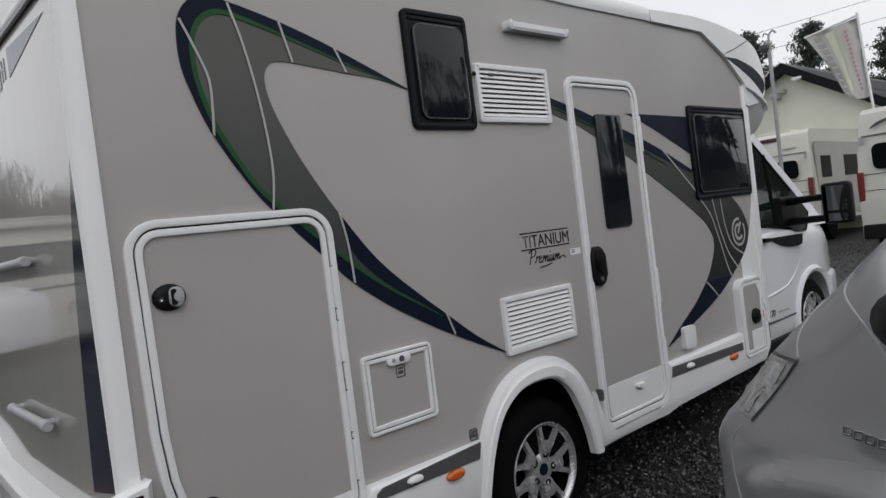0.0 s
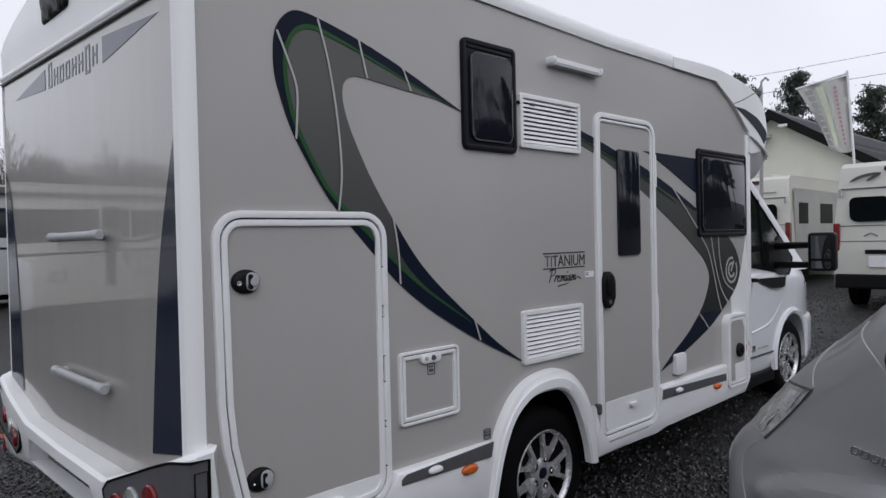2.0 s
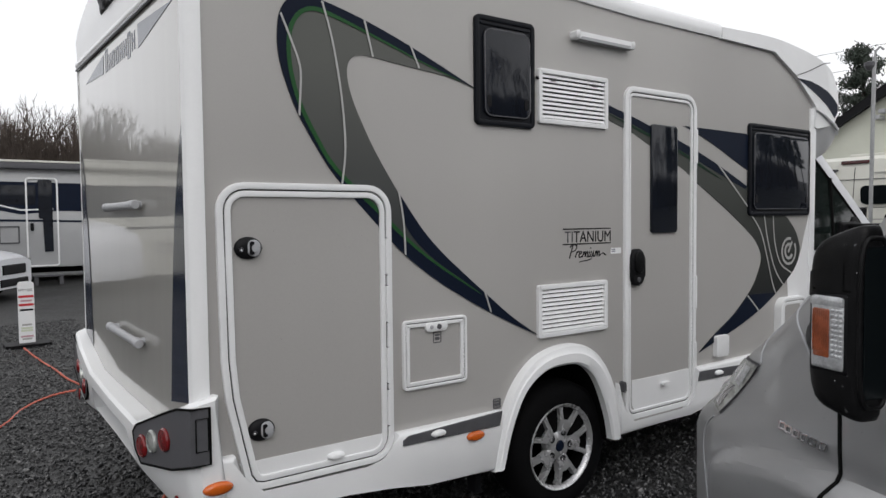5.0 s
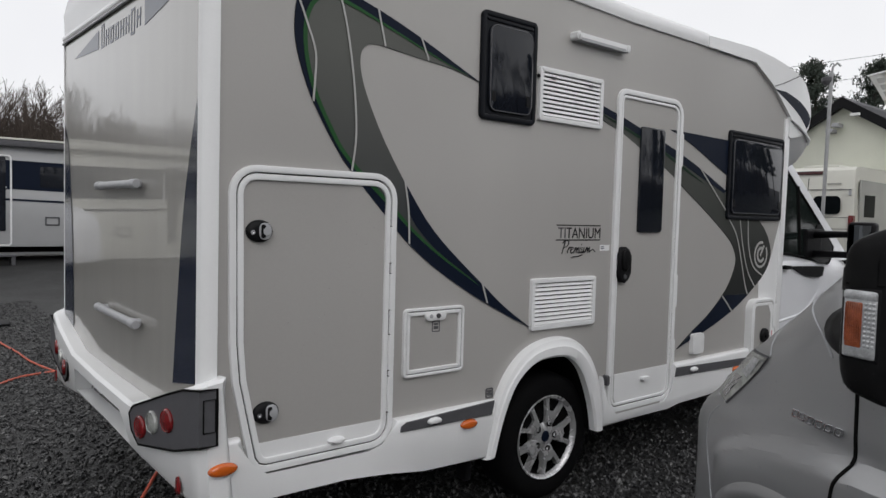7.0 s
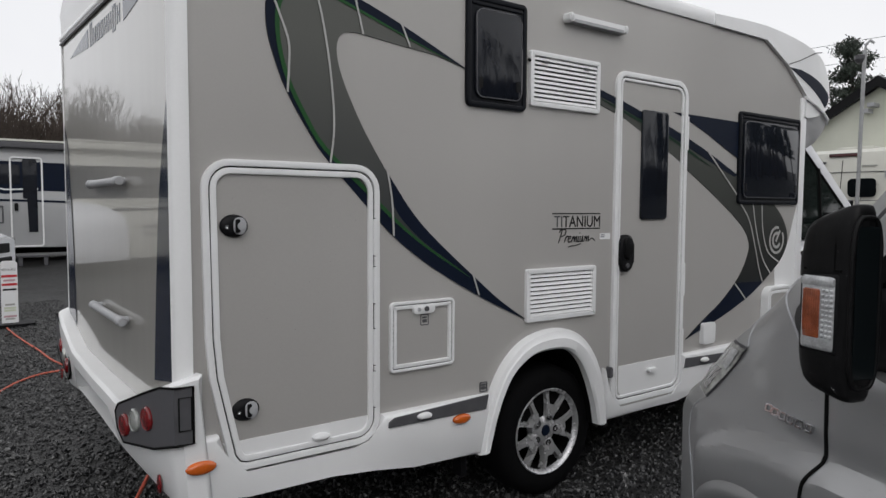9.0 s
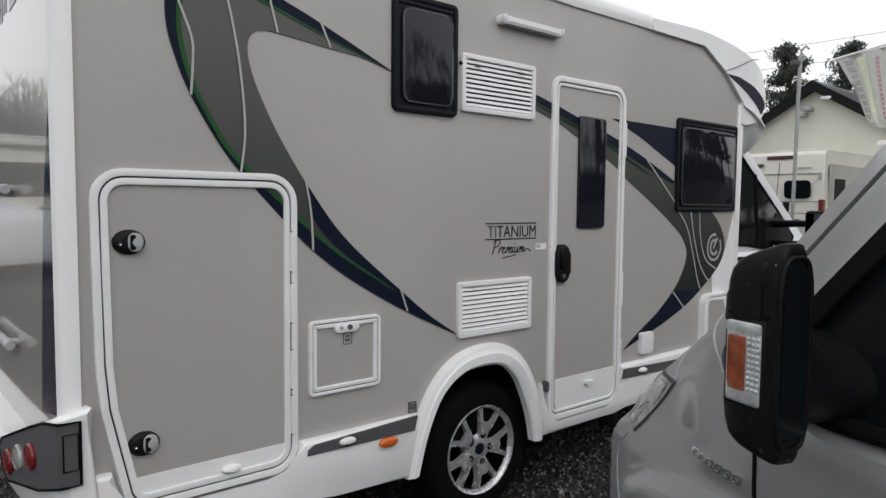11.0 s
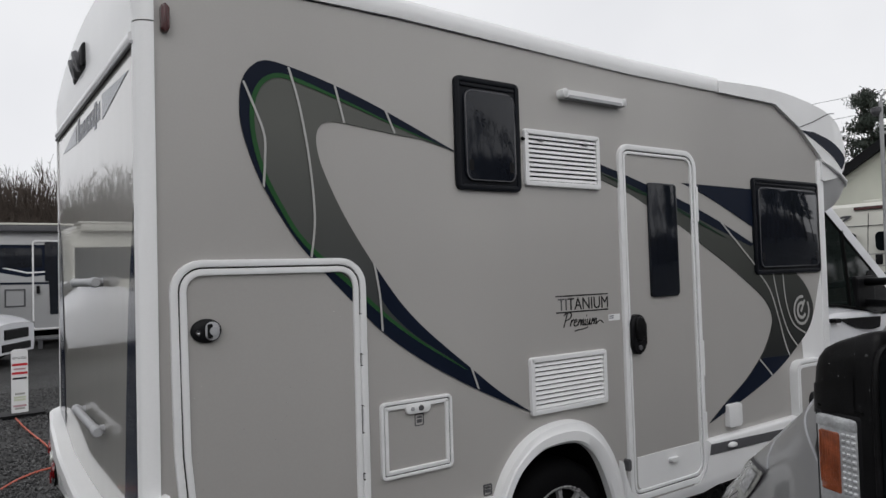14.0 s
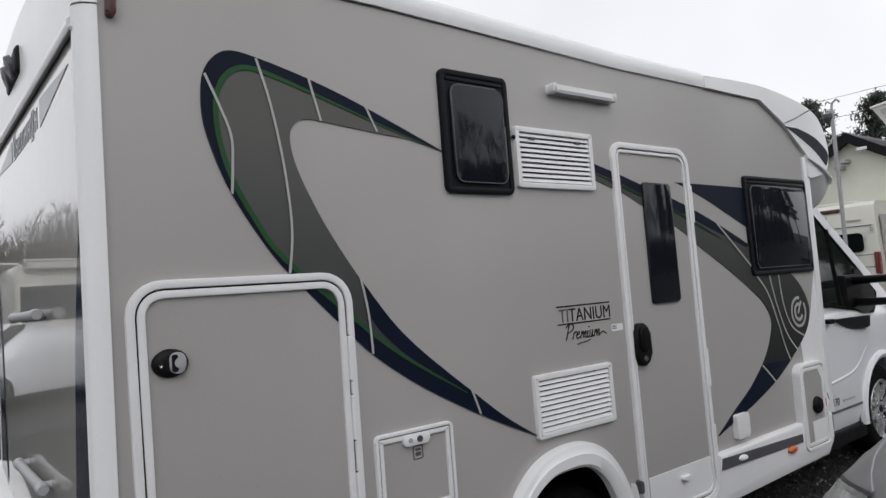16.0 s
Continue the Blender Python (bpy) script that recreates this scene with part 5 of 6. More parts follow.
def van_flank(u, z):
    """How far the flank lies from the van's middle at a height."""
    w, t, s = van_width(u), van_top(u), van_shoulder(u)
    if z <= s:
        return w - van_dent(u, z) + van_bulge(u, z)
    r = min(1.0, (z - s) / (t - s))
    return w * max(0.0, 1 - r ** 3.4) ** (1 / 3.4) - van_dent(u, z)


def van_section(u):
    t, s = van_top(u), van_shoulder(u)
    half = [(van_width(u) * 0.97, 0.30)]
    half += [(van_flank(u, 0.36 + (s - 0.36) * k / 60), 0.36 + (s - 0.36) * k / 60) for k in range(61)]
    for k in range(1, 13):
        z = s + (t - s) * math.sin(radians(90 * k / 12)) ** (2 / 3.4)
        half.append((max(0.0, van_flank(u, z)), z))
    half[-1] = (0.0, t)
    return [(u, -1.025 + y, z) for y, z in half] + [(u, -1.025 - y, z) for y, z in half[-2::-1]]


us = [-2.9, -2.0, -1.2, -0.9, -0.6, -0.45, -0.3, -0.2, -0.14, -0.08, -0.02, 0.02, 0.06, 0.10, 0.14, 0.18, 0.22, 0.26] + [0.28 + 0.02 * i for i in range(34)]
rows = [van_section(u) for u in us]
VBODY = part("body", loft(rows, caps=True, close=True), SILVER, VAN, "silver metallic bodywork", smooth=30)
cut(VBODY, disc(bmesh.new(), (0.21, -1.025, 0.40), (0, 1, 0), [(-1.4, 0.395), (1.4, 0.395)], 40))
flare = []
for k in range(33):
    a = radians(-14 + 208 * k / 32)
    r0 = []
    for r, d in ((0.388, -0.09), (0.390, 0.002), (0.400, 0.009), (0.42, 0.010), (0.44, 0.005), (0.455, -0.004)):
        u, z = 0.21 + r * math.cos(a), 0.40 + r * math.sin(a)
        r0.append((u, van_flank(u, z) - 1.025 + d, z))
    flare.append(r0)
part("wing_flare", loft(flare), SILVER, VAN, smooth=45)
vw = wheel(0.21, 0.0, 0.36, "wheel", VAN, "black tyre in a dark wheel arch")
vw.matrix_basis = Matrix.Translation((0, -0.10, -0.015)) @ Matrix.Translation((0.42, 0, 0)) @ pose(0, 0, 0, 0, 0, 180)
part("arch_liner", boxed(-0.25, 0.68, -0.42, -0.40, 0.1, 0.85), UNDERSIDE, VAN)


def skin(corners, off, n=8):
    """A patch that lies on the van's flank, between four corners in length and height."""
    (a, b, c, d) = corners
    rows = []
    for i in range(n + 1):
        s = i / n
        row = []
        for j in range(n + 1):
            t = j / n
            u = (a[0] * (1 - t) + b[0] * t) * (1 - s) + (d[0] * (1 - t) + c[0] * t) * s
            z = (a[1] * (1 - t) + b[1] * t) * (1 - s) + (d[1] * (1 - t) + c[1] * t) * s
            bulge = 4 * t * (1 - t) * 4 * s * (1 - s)
            row.append((u + off * 0.5, van_flank(u, z) - 1.025 + off * (1 + 0.6 * bulge), z))
        rows.append(row)
    return loft(rows)


HEAD = part("headlamp", skin(((0.403, 1.139), (0.528, 1.135), (0.609, 0.987), (0.550, 0.970)), 0.002), GREYPL, VAN, "swept-back clear headlamp", smooth=60)
part("lens", skin(((0.410, 1.133), (0.526, 1.130), (0.606, 0.990), (0.553, 0.974)), 0.0055), LAMPGLASS, HEAD, smooth=60)
part("indicator_bowl", skin(((0.440, 1.122), (0.485, 1.122), (0.525, 1.070), (0.487, 1.062)), 0.0085), CLEAR, HEAD, smooth=60)
part("reflector", skin(((0.510, 1.058), (0.545, 1.060), (0.583, 1.0), (0.560, 0.990)), 0.0085), CHROME, HEAD, smooth=60)


def on_flank(pts, off):
    return [(u, van_flank(u, z) - 1.025 + off, z) for u, z in pts]


part("door_gap", tube(on_flank(curve([(0.050, 1.150), (0.048, 1.04), (0.052, 0.965), (0.066, 0.93), (0.074, 0.86), (0.08, 0.75)], 4), 0.0), 0.0045, 8), SEAL, VAN)
# pale grey lines paint the glint along these three shut gaps
part("bonnet_gap", tube(on_flank(curve([(0.262, 1.33), (0.266, 1.304), (0.20, 1.27), (0.153, 1.234), (0.125, 1.20)], 4), 0.0), 0.0024, 8), LIGHTGREY, VAN)
part("bumper_gap", tube(on_flank(curve([(0.59, 0.955), (0.645, 0.90), (0.655, 0.82), (0.62, 0.72), (0.565, 0.64)], 4), 0.0), 0.0025, 8), LIGHTGREY, VAN)
part("lamp_gap", tube(on_flank(curve([(0.412, 1.255), (0.430, 1.20), (0.404, 1.143)], 4), 0.0), 0.0022, 8), LIGHTGREY, VAN)
for i in range(6):
    u = 0.244 - i * 0.0285
    c = on_flank([(u - 0.011, 1.040)], 0.001)[0]
    outer = [(c[0] - 0.0105 + 0.021 * a - 0.004 * (b - 0.5), 1.030 + 0.020 * b) for a, b in ((0, 0.15), (0.15, 0), (0.85, 0), (1, 0.15), (1, 0.85), (0.85, 1), (0.15, 1), (0, 0.85))]
    part("badge_block", ring(outer, shrink(outer, 0.0048), c[1], c[1] + 0.005, b=0.0012), CHROME, VAN, "plain chrome badge block")


def van_half(z):
    return 0.985 - 0.20 * (z - 1.2)


def van_cabin(z):
    f = 0.12 - 0.78 * (max(z, 1.36) - 1.45)
    h = van_half(z)
    c = -1.025
    return [(-2.9, c + h, z), (f - 0.20, c + h, z), (f - 0.04, c + h - 0.06, z), (f + 0.05, c + h - 0.2, z), (f + 0.14, c + 0.4, z), (f + 0.16, c, z), (f + 0.14, c - 0.4, z), (f + 0.05, c - h + 0.2, z),
            (f - 0.04, c - h + 0.06, z), (f - 0.20, c - h, z), (-2.9, c - h, z)]


part("glasshouse", loft([van_cabin(z) for z in (1.18, 1.3, 1.45, 1.6, 1.8, 2.0, 2.2)], close=True, caps=True), CARGLASS, VAN, "dark side glass and windscreen", smooth=50)
part("roof", loft([[(x, y, z) for x, y, _ in van_cabin(2.2)] for z in (2.19, 2.30)], close=True, caps=True), SILVER, VAN)
for s in (1, -1):
    def pil(z, du, dv):
        return (0.12 - 0.78 * (z - 1.45) + du, -1.025 + s * (van_half(z) + dv), z)
    zs = (1.33, 1.5, 1.7, 1.9, 2.22)
    part("front_pillar", loft([[pil(z, 0.055, -0.15), pil(z, 0.05, -0.10), pil(z, 0.02, -0.060), pil(z, -0.035, -0.035), pil(z, -0.05, -0.06), pil(z, 0.0, -0.15)] for z in zs], close=True, caps=True), SILVER, VAN, smooth=40)
    part("door_frame", loft([[pil(z, -0.060, -0.040), pil(z, -0.065, -0.012), pil(z, -0.10, 0.006), pil(z, -0.165, 0.012), pil(z, -0.165, -0.02)] for z in (1.30, 1.5, 1.7, 1.9, 2.22)], close=True, caps=True), SILVER, VAN, smooth=40)
    part("window_seal", loft([[pil(z, -0.160, 0.0), pil(z, -0.165, 0.014), pil(z, -0.215, 0.016), pil(z, -0.22, 0.0)] for z in (1.34, 1.5, 1.7, 1.9, 2.22)], close=True, caps=True), SEAL, VAN)
part("belt_seal", tube([(-2.0, -0.035, 1.205), (-0.4, -0.035, 1.205), (-0.02, -0.030, 1.20)], 0.016, 8), SEAL, VAN)


def mirror_ring(g, z, grow=0.0):
    """Rounded outline of the mirror head at a height; its top and foot rise and fall towards the glass."""
    row = []
    for k in range(28):
        a = 2 * math.pi * k / 28
        q = [math.copysign(abs(v) ** 0.55, v) for v in (math.cos(a), math.sin(a))]
        u = -0.073 + (0.058 + grow) * (0.35 + 0.65 * g) * q[0] - 0.02 * (1 - g)
        v = 0.120 + (0.036 + grow) * (0.45 + 0.55 * g) * q[1]
        back = (-0.015 - u) / 0.116
        row.append((u, v, z + (0.040 * (back - 1) if z > 1.3 else 0.03 * (1 - back)) * min(1.0, abs(z - 1.3) / 0.2)))
    return row


def van_mirror():
    rows = [mirror_ring(g, z) for z, g in ((1.162, 0.35), (1.165, 0.6), (1.176, 0.82), (1.20, 0.94), (1.23, 1.0), (1.30, 1.0), (1.38, 1.0), (1.44, 0.98), (1.472, 0.93), (1.490, 0.84), (1.502, 0.66), (1.506, 0.40))]
    m = part("door_mirror", loft(rows, close=True, caps=True), BLACKTEX, VAN, "wet black door mirror with an amber repeater", smooth=50)
    rim = bmesh.new()
    path = [(-0.129, 0.120 + 0.031 * math.copysign(abs(math.cos(b)) ** 0.5, math.cos(b)), 1.335 + 0.145 * math.copysign(abs(math.sin(b)) ** 0.5, math.sin(b))) for b in [2 * math.pi * k / 40 for k in range(41)]]
    part("rim", tube(path, 0.0045, 8, rim), BLACKTEX, m, smooth=60)
    # near-black glass paints in the dark reflection of a mirror
    part("mirror_glass", boxed(-0.1325, -0.125, 0.094, 0.146, 1.205, 1.465, 0.003), CARGLASS, m)
    part("cap_seam", boxed(-0.112, -0.036, 0.150, 0.1563, 1.387, 1.391), SEAL, m)
    cap = [mirror_ring(g, z, 0.0016) for z, g in ((1.392, 1.0), (1.42, 0.99), (1.445, 0.975), (1.472, 0.93), (1.490, 0.84), (1.503, 0.66), (1.507, 0.40))]
    part("mirror_cap", loft([[p for p in r if p[0] > -0.108 and p[1] > 0.10] for r in cap][:3]), BLACKTEX, m, smooth=60)
    part("repeater_bezel", boxed(-0.110, -0.027, 0.138, 0.1570, 1.240, 1.386, 0.010, 3), BLACK, m, smooth=50)
    rep = part("repeater", boxed(-0.105, -0.032, 0.140, 0.1595, 1.246, 1.380, 0.010, 3), CLEAR, m, "clear and amber side repeater", smooth=50)
    part("amber_bulb_cover", boxed(-0.076, -0.040, 0.150, 0.1606, 1.268, 1.356, 0.004, 2), BULB, rep, smooth=50)
    for i in range(8):
        u = -0.0415 - 0.0047 * i
        part("amber_rib", tube([(u, 0.1604, 1.279), (u, 0.1612, 1.30), (u, 0.1612, 1.33), (u, 0.1604, 1.353)], 0.0011, 6), BULB, rep, smooth=60)
    for i in range(10):
        z = 1.274 + 0.0088 * i
        for k in range(3):
            part("prism", boxed(-0.1015 + 0.0082 * k, -0.0945 + 0.0082 * k, 0.157, 0.1612, z - 0.003, z + 0.003, 0.0015, 1), CLEAR, rep)
    part("lens_lip", boxed(-0.103, -0.034, 0.152, 0.1612, 1.360, 1.376, 0.004, 2), CLEAR, rep, smooth=50)
    base = ((-0.10, 0.01, 0.155, 1.262, 0.085), (-0.02, 0.01, 0.145, 1.262, 0.078), (0.01, -0.01, 0.12, 1.268, 0.075), (0.05, -0.05, 0.08, 1.285, 0.08), (0.10, -0.075, 0.05, 1.30, 0.09))
    ring = [(math.cos(2 * math.pi * k / 24), math.sin(2 * math.pi * k / 24)) for k in range(24)]
    part("arm", loft([[(u + a * ru, v, z + b * rz) for a, b in ring] for v, u, ru, z, rz in base], close=True, caps=True), BLACK, m, smooth=60)


van_mirror()


def drops(name, ob, count, keep, seed, small, large, label):
    """Rain drops that stand on a surface: small domes, joined in one mesh."""
    rng = random.Random(seed)
    faces = [f for f in ob.data.polygons if keep(f)]
    areas = [f.area for f in faces]
    bm = bmesh.new()
    for f in rng.choices(faces, areas, k=count):
        vs = [ob.data.vertices[v].co for v in f.vertices]
        a, b, c = vs[0], *rng.choice([(vs[k], vs[k + 1]) for k in range(1, len(vs) - 1)])
        p, q = rng.random(), rng.random()
        if p + q > 1:
            p, q = 1 - p, 1 - q
        spot = a + (b - a) * p + (c - a) * q
        r = small + (large - small) * rng.random() ** 3
        turn = f.normal.to_track_quat("Z", "Y").to_matrix()
        rows = [[spot + turn @ Vector((r * s * math.cos(k * 1.0472), r * s * math.sin(k * 1.0472), r * h)) for k in range(6)] for s, h in ((1.0, -0.1), (0.85, 0.35), (0.45, 0.6))]
        loft(rows, bm, close=True, caps=True)
    d = part(name, bm, WATER, ob, label, smooth=80)
    return tagged(d, kind="stuff")


mirror_head = next(o for o in VAN.children if o.name.startswith("door_mirror"))
drops("rain_drops", mirror_head, 420, lambda f: True, 4, 0.0006, 0.0019, "clear rain drops")
drops("rain_drops", VBODY, 500, lambda f: f.center.y > -0.5 and -0.5 < f.center.x and f.center.z > 0.7, 5, 0.0008, 0.0022, "clear rain drops")
drops("rain_drops", GARAGE, 260, lambda f: f.normal.y < -0.9, 6, 0.0008, 0.0024, "clear rain drops")


# ---- parked camper vans and motorhomes further off ----
def camper_van(x, y, h, label):
    """Seen from behind: its tail stands at x, its middle line at y, and it points along +x."""
    g = slope(x, y)
    v = thing("camper_van", label, "van", pose(x, y, g, 0, 0, 0), group="parked camper vans")
    prof = [(-0.02, 0.42), (-0.05, 0.95), (-0.03, 1.1), (0.0, 1.5), (0.10, h - 0.25), (0.16, h - 0.08), (0.28, h), (4.0, h), (4.4, h - 0.2), (5.0, 1.45), (5.7, 1.05), (5.85, 0.45)]
    rows = []
    for s, inset in ((-1.02, 0.10), (-1.025, 0.02), (-0.99, 0.0), (0.99, 0.0), (1.025, 0.02), (1.02, 0.10)):
        rows.append([(px + (inset if px < 0.3 else 0), s * (1 - 0.085 * max(0, (pz - 1.2) / 1.5) ** 1.5), pz) for px, pz in prof])
    part("body", loft(rows, close=True, caps=True), FARWHITE, v, "off-white van bodywork", smooth=30)
    for s in (1, -1):
        part("rear_window", slab(rrect(s * 0.48 - 0.29, s * 0.48 + 0.29, 1.50, 1.91, 0.10), 0.0, -0.012, b=0.004), CARGLASS, v).matrix_basis = Matrix(((0, 1, 0, 0.0), (-1, 0, 0, 0), (0, 0, 1, 0), (0, 0, 0, 1))) @ pose(0, 0, 0, 3.5, 0, 0) @ pose(0, 0.045, 0)
        part("tail_lamp", boxed(-0.045, 0.10, min(s * 0.93, s * 1.03), max(s * 0.93, s * 1.03), 1.00, 1.48, 0.02), RED, v, "tall red tail lamp")
        part("tyre", disc(bmesh.new(), (0.95, s * 0.80, 0.34), (0, s, 0), [(0, 0.1), (0, 0.30), (0.03, 0.34), (0.18, 0.34), (0.21, 0.30), (0.21, 0.1)], 24), TYRE, v)
        part("tyre", disc(bmesh.new(), (4.9, s * 0.80, 0.34), (0, s, 0), [(0, 0.1), (0, 0.30), (0.03, 0.34), (0.18, 0.34), (0.21, 0.30), (0.21, 0.1)], 24), TYRE, v)
        part("hinge", boxed(-0.02, 0.03, s * 0.93 - 0.025, s * 0.93 + 0.025, 1.92, 2.05, 0.01), LIGHTGREY, v)
        part("side_window", boxed(2.0, 2.9, s * 1.03 - 0.012, s * 1.03 + 0.012, 1.45, 1.95, 0.01), CARGLASS, v)
        part("side_window", boxed(0.55, 1.15, s * 1.03 - 0.012, s * 1.03 + 0.012, 1.45, 1.95, 0.01), CARGLASS, v)
    # a darker sheet over the near flank stands for the shade there
    part("side_panel", slab([(0.30, 0.5), (5.0, 0.5), (4.6, h - 0.35), (0.32, h - 0.3)], -1.0, -1.032), FARSHADED, v, "van flank in a darker tone for its shade")
    part("rear_bumper", boxed(-0.10, 0.15, -1.0, 1.0, 0.38, 0.62, 0.03), BLACK, v, "black bumper")
    for za, zb, xa, xb in ((0.62, 0.95, -0.034, -0.054), (0.95, 1.1, -0.054, -0.034), (1.1, 1.5, -0.034, -0.004), (1.5, h - 0.25, -0.004, 0.096)):
        part("door_split", loft([[(x + d, y, z) for d, y in ((0, -0.007), (0, 0.007), (0.03, 0.007), (0.03, -0.007))] for x, z in ((xa, za), (xb, zb))], close=True, caps=True), SEAL, v)
    for z, x in ((2.06, 0.051), (1.43, -0.010), (1.17, -0.028)):
        part("panel_seam", boxed(x - 0.004, x + 0.03, -0.93, 0.93, z - 0.006, z + 0.006), GREYPL, v)
    part("door_handle", boxed(-0.05, 0.01, -0.30, -0.16, 1.20, 1.42, 0.02), BLACK, v, "black rear door handle", smooth=50)
    part("maker_bar", boxed(0.055, 0.07, -0.72, -0.42, 2.18, 2.205), BAR, v)
    part("plate_lamp_bar", boxed(-0.072, -0.02, -0.55, 0.55, 0.96, 1.03, 0.01), BLACK, v)
    part("number_plate", boxed(-0.066, -0.03, -0.50, 0.50, 0.74, 0.93, 0.005), FRAME, v, "plain pale plate")
    part("brake_lamp", boxed(0.08, 0.22, -0.30, 0.30, h - 0.17, h - 0.09, 0.02), DARKRED, v, "dark red high brake lamp")
    part("roof_light", boxed(0.7, 1.5, -0.4, 0.4, h - 0.01, h + 0.09, 0.03), FARWHITE, v)
    for k in range(2):
        bm = bmesh.new()
        pts = curve([(0.25 + 0.25 * k, 2.17), (0.45 + 0.2 * k, 2.26), (0.72, 2.30)], 4)
        ribbon(pts, 0.05, 0.0, bm, taper=True)
        part("swirl_graphic", bm, GREYPL, v).matrix_basis = Matrix(((0, 1, 0, 0.045), (-1, 0, 0, 1.05), (0, 0, 1, 0), (0, 0, 0, 1)))
    part("emblem", slab([(0.35, 1.27), (0.45, 1.32), (0.55, 1.27), (0.55, 1.24), (0.45, 1.29), (0.35, 1.24)], 0.0, -0.01), CHROME, v).matrix_basis = Matrix(((0, 1, 0, -0.015), (-1, 0, 0, 0.92), (0, 0, 1, 0), (0, 0, 0, 1)))
    return v


camper_van(12.0, 0.70, 2.50, "off-white panel camper van, rear doors shut")
camper_van(15.6, 4.75, 2.58, "off-white camper van with a flank coloured as in shade, rear doors shut")


def coach(at, label, paint, awning):
    """A broadside coachbuilt motorhome; its near side faces -y and its front points along -x."""
    m = thing("parked_motorhome", label, "motorhome", at, group="parked motorhomes")
    side = [(-0.1, 0.36), (4.6, 0.36), (4.75, 0.6), (4.8, 2.55), (4.7, 2.72), (-0.6, 2.74), (-1.6, 2.60), (-2.1, 2.2), (-2.2, 1.9), (-1.9, 0.36)]
    part("body", slab(side, 2.3, 0.0, b=0.04, seg=2), paint, m, "smooth coachwork", smooth=40)
    part("cab", slab([(-3.9, 0.4), (-1.8, 0.4), (-1.8, 2.1), (-2.2, 2.05), (-3.0, 1.35), (-3.75, 1.05)], 2.2, 0.12, b=0.08, seg=3), paint, m, smooth=40)
    part("cab_window", slab([(-2.85, 1.3), (-1.95, 1.3), (-1.95, 1.9), (-2.2, 1.9)], 0.14, 0.10), CARGLASS, m)
    part("awning", boxed(-1.0, 4.6, -0.16, 0.02, 2.60, 2.76, 0.04, 3), awning, m, "rolled awning case", smooth=50)
    part("awning_lid", boxed(-1.0, 4.65, -0.17, 0.05, 2.755, 2.80, 0.01), FARWHITE, m)
    part("roof_hatch", boxed(0.2, 1.0, 0.6, 1.4, 2.74, 2.86, 0.04), FARWHITE, m)
    part("black_band", slab([(0.0, 2.33), (4.7, 2.28), (4.7, 1.60), (2.1, 1.66), (1.35, 1.58), (0.55, 1.76), (0.25, 2.1)], 0.0, -0.006), NAVY, m, "wide black window band")
    part("window", slab(rrect(0.75, 1.65, 1.80, 2.24, 0.04), 0.0, -0.02), PANE, m)
    part("window", slab(rrect(2.65, 3.5, 1.72, 2.20, 0.04), 0.0, -0.02), PANE, m)
    part("silver_slash", ribbon([(0.42, 2.26), (0.9, 1.80), (1.35, 1.68), (2.0, 1.70)], 0.035, -0.012), FRAME, m)
    part("swage_line", ribbon([(-0.1, 1.52), (0.4, 1.46), (1.9, 1.43), (4.6, 1.36)], 0.045, -0.010), NAVY, m)
    o = rrect(1.45, 2.10, 0.38, 2.42, 0.08)
    d = part("entrance_door", ring(o, shrink(o, 0.035), 0.0, -0.03), FRAME, m, "pale framed entrance door")
    part("door_window", slab(rrect(1.70, 1.98, 1.48, 2.38, 0.04), 0.0, -0.025), PANE, d)
    part("door_stripe", slab([(1.80, 0.72), (1.98, 0.72), (1.98, 1.5), (1.78, 1.5)], 0.0, -0.020), PANE, d)
    part("door_handle", slab(rrect(1.53, 1.60, 1.20, 1.38, 0.02), 0.0, -0.04), BLACK, d)
    o = rrect(0.92, 1.32, 0.92, 1.32, 0.02)
    part("service_hatch", ring(o, shrink(o, 0.03), 0.0, -0.02), GREYPL, m)
    part("service_hatch", ring(rrect(2.75, 3.05, 0.85, 1.05, 0.02), rrect(2.78, 3.02, 0.88, 1.02, 0.01), 0.0, -0.02), GREYPL, m)
    for x in (0.25, -2.9):
        part("tyre", disc(bmesh.new(), (x, 0.14, 0.34), (0, -1, 0), [(-0.2, 0.2), (-0.2, 0.33), (0, 0.34), (0.04, 0.30), (0.02, 0.2), (0.0, 0.0)], 28), TYRE, m)
        a = [(x + 0.45 * math.cos(radians(t)), 0.36 + 0.45 * math.sin(radians(t))) for t in range(0, 181, 12)]
        b = [(x + 0.37 * math.cos(radians(t)), 0.36 + 0.37 * math.sin(radians(t))) for t in range(180, -1, -12)]
        part("wheel_arch", slab(a + b, 0.0, -0.04), FRAME, m)
        part("arch_shadow", slab([(x + 0.37 * math.cos(radians(t)), 0.36 + 0.37 * math.sin(radians(t))) for t in range(0, 181, 12)], 0.0, -0.008), UNDERSIDE, m)
    part("underbody", boxed(-1.5, 4.4, 0.3, 2.1, 0.22, 0.4), UNDERSIDE, m)
    return m


first = coach(pose(-1.05, 15.6, slope(0, 15.6)), "pale grey motorhome with a black window band and rolled awning", COACHGREY, GREYPL)
copy_thing(first, pose(-10.5, 7.5, slope(-8, 7.5), 0, 0, -62))
copy_thing(first, pose(-7.0, -9.5, slope(-7, -9.5), 0, 0, 172))
copy_thing(first, pose(4.5, -11.5, slope(4.5, -11.5), 0, 0, 186))

# step stool below the far entrance
stool = thing("step_stool", "dark plastic step in front of the far motorhome", "step", pose(0.75, 14.95, slope(0.7, 15)))
part("tread", boxed(-0.3, 0.3, -0.2, 0.2, 0.19, 0.23, 0.01), GREYPL, stool)
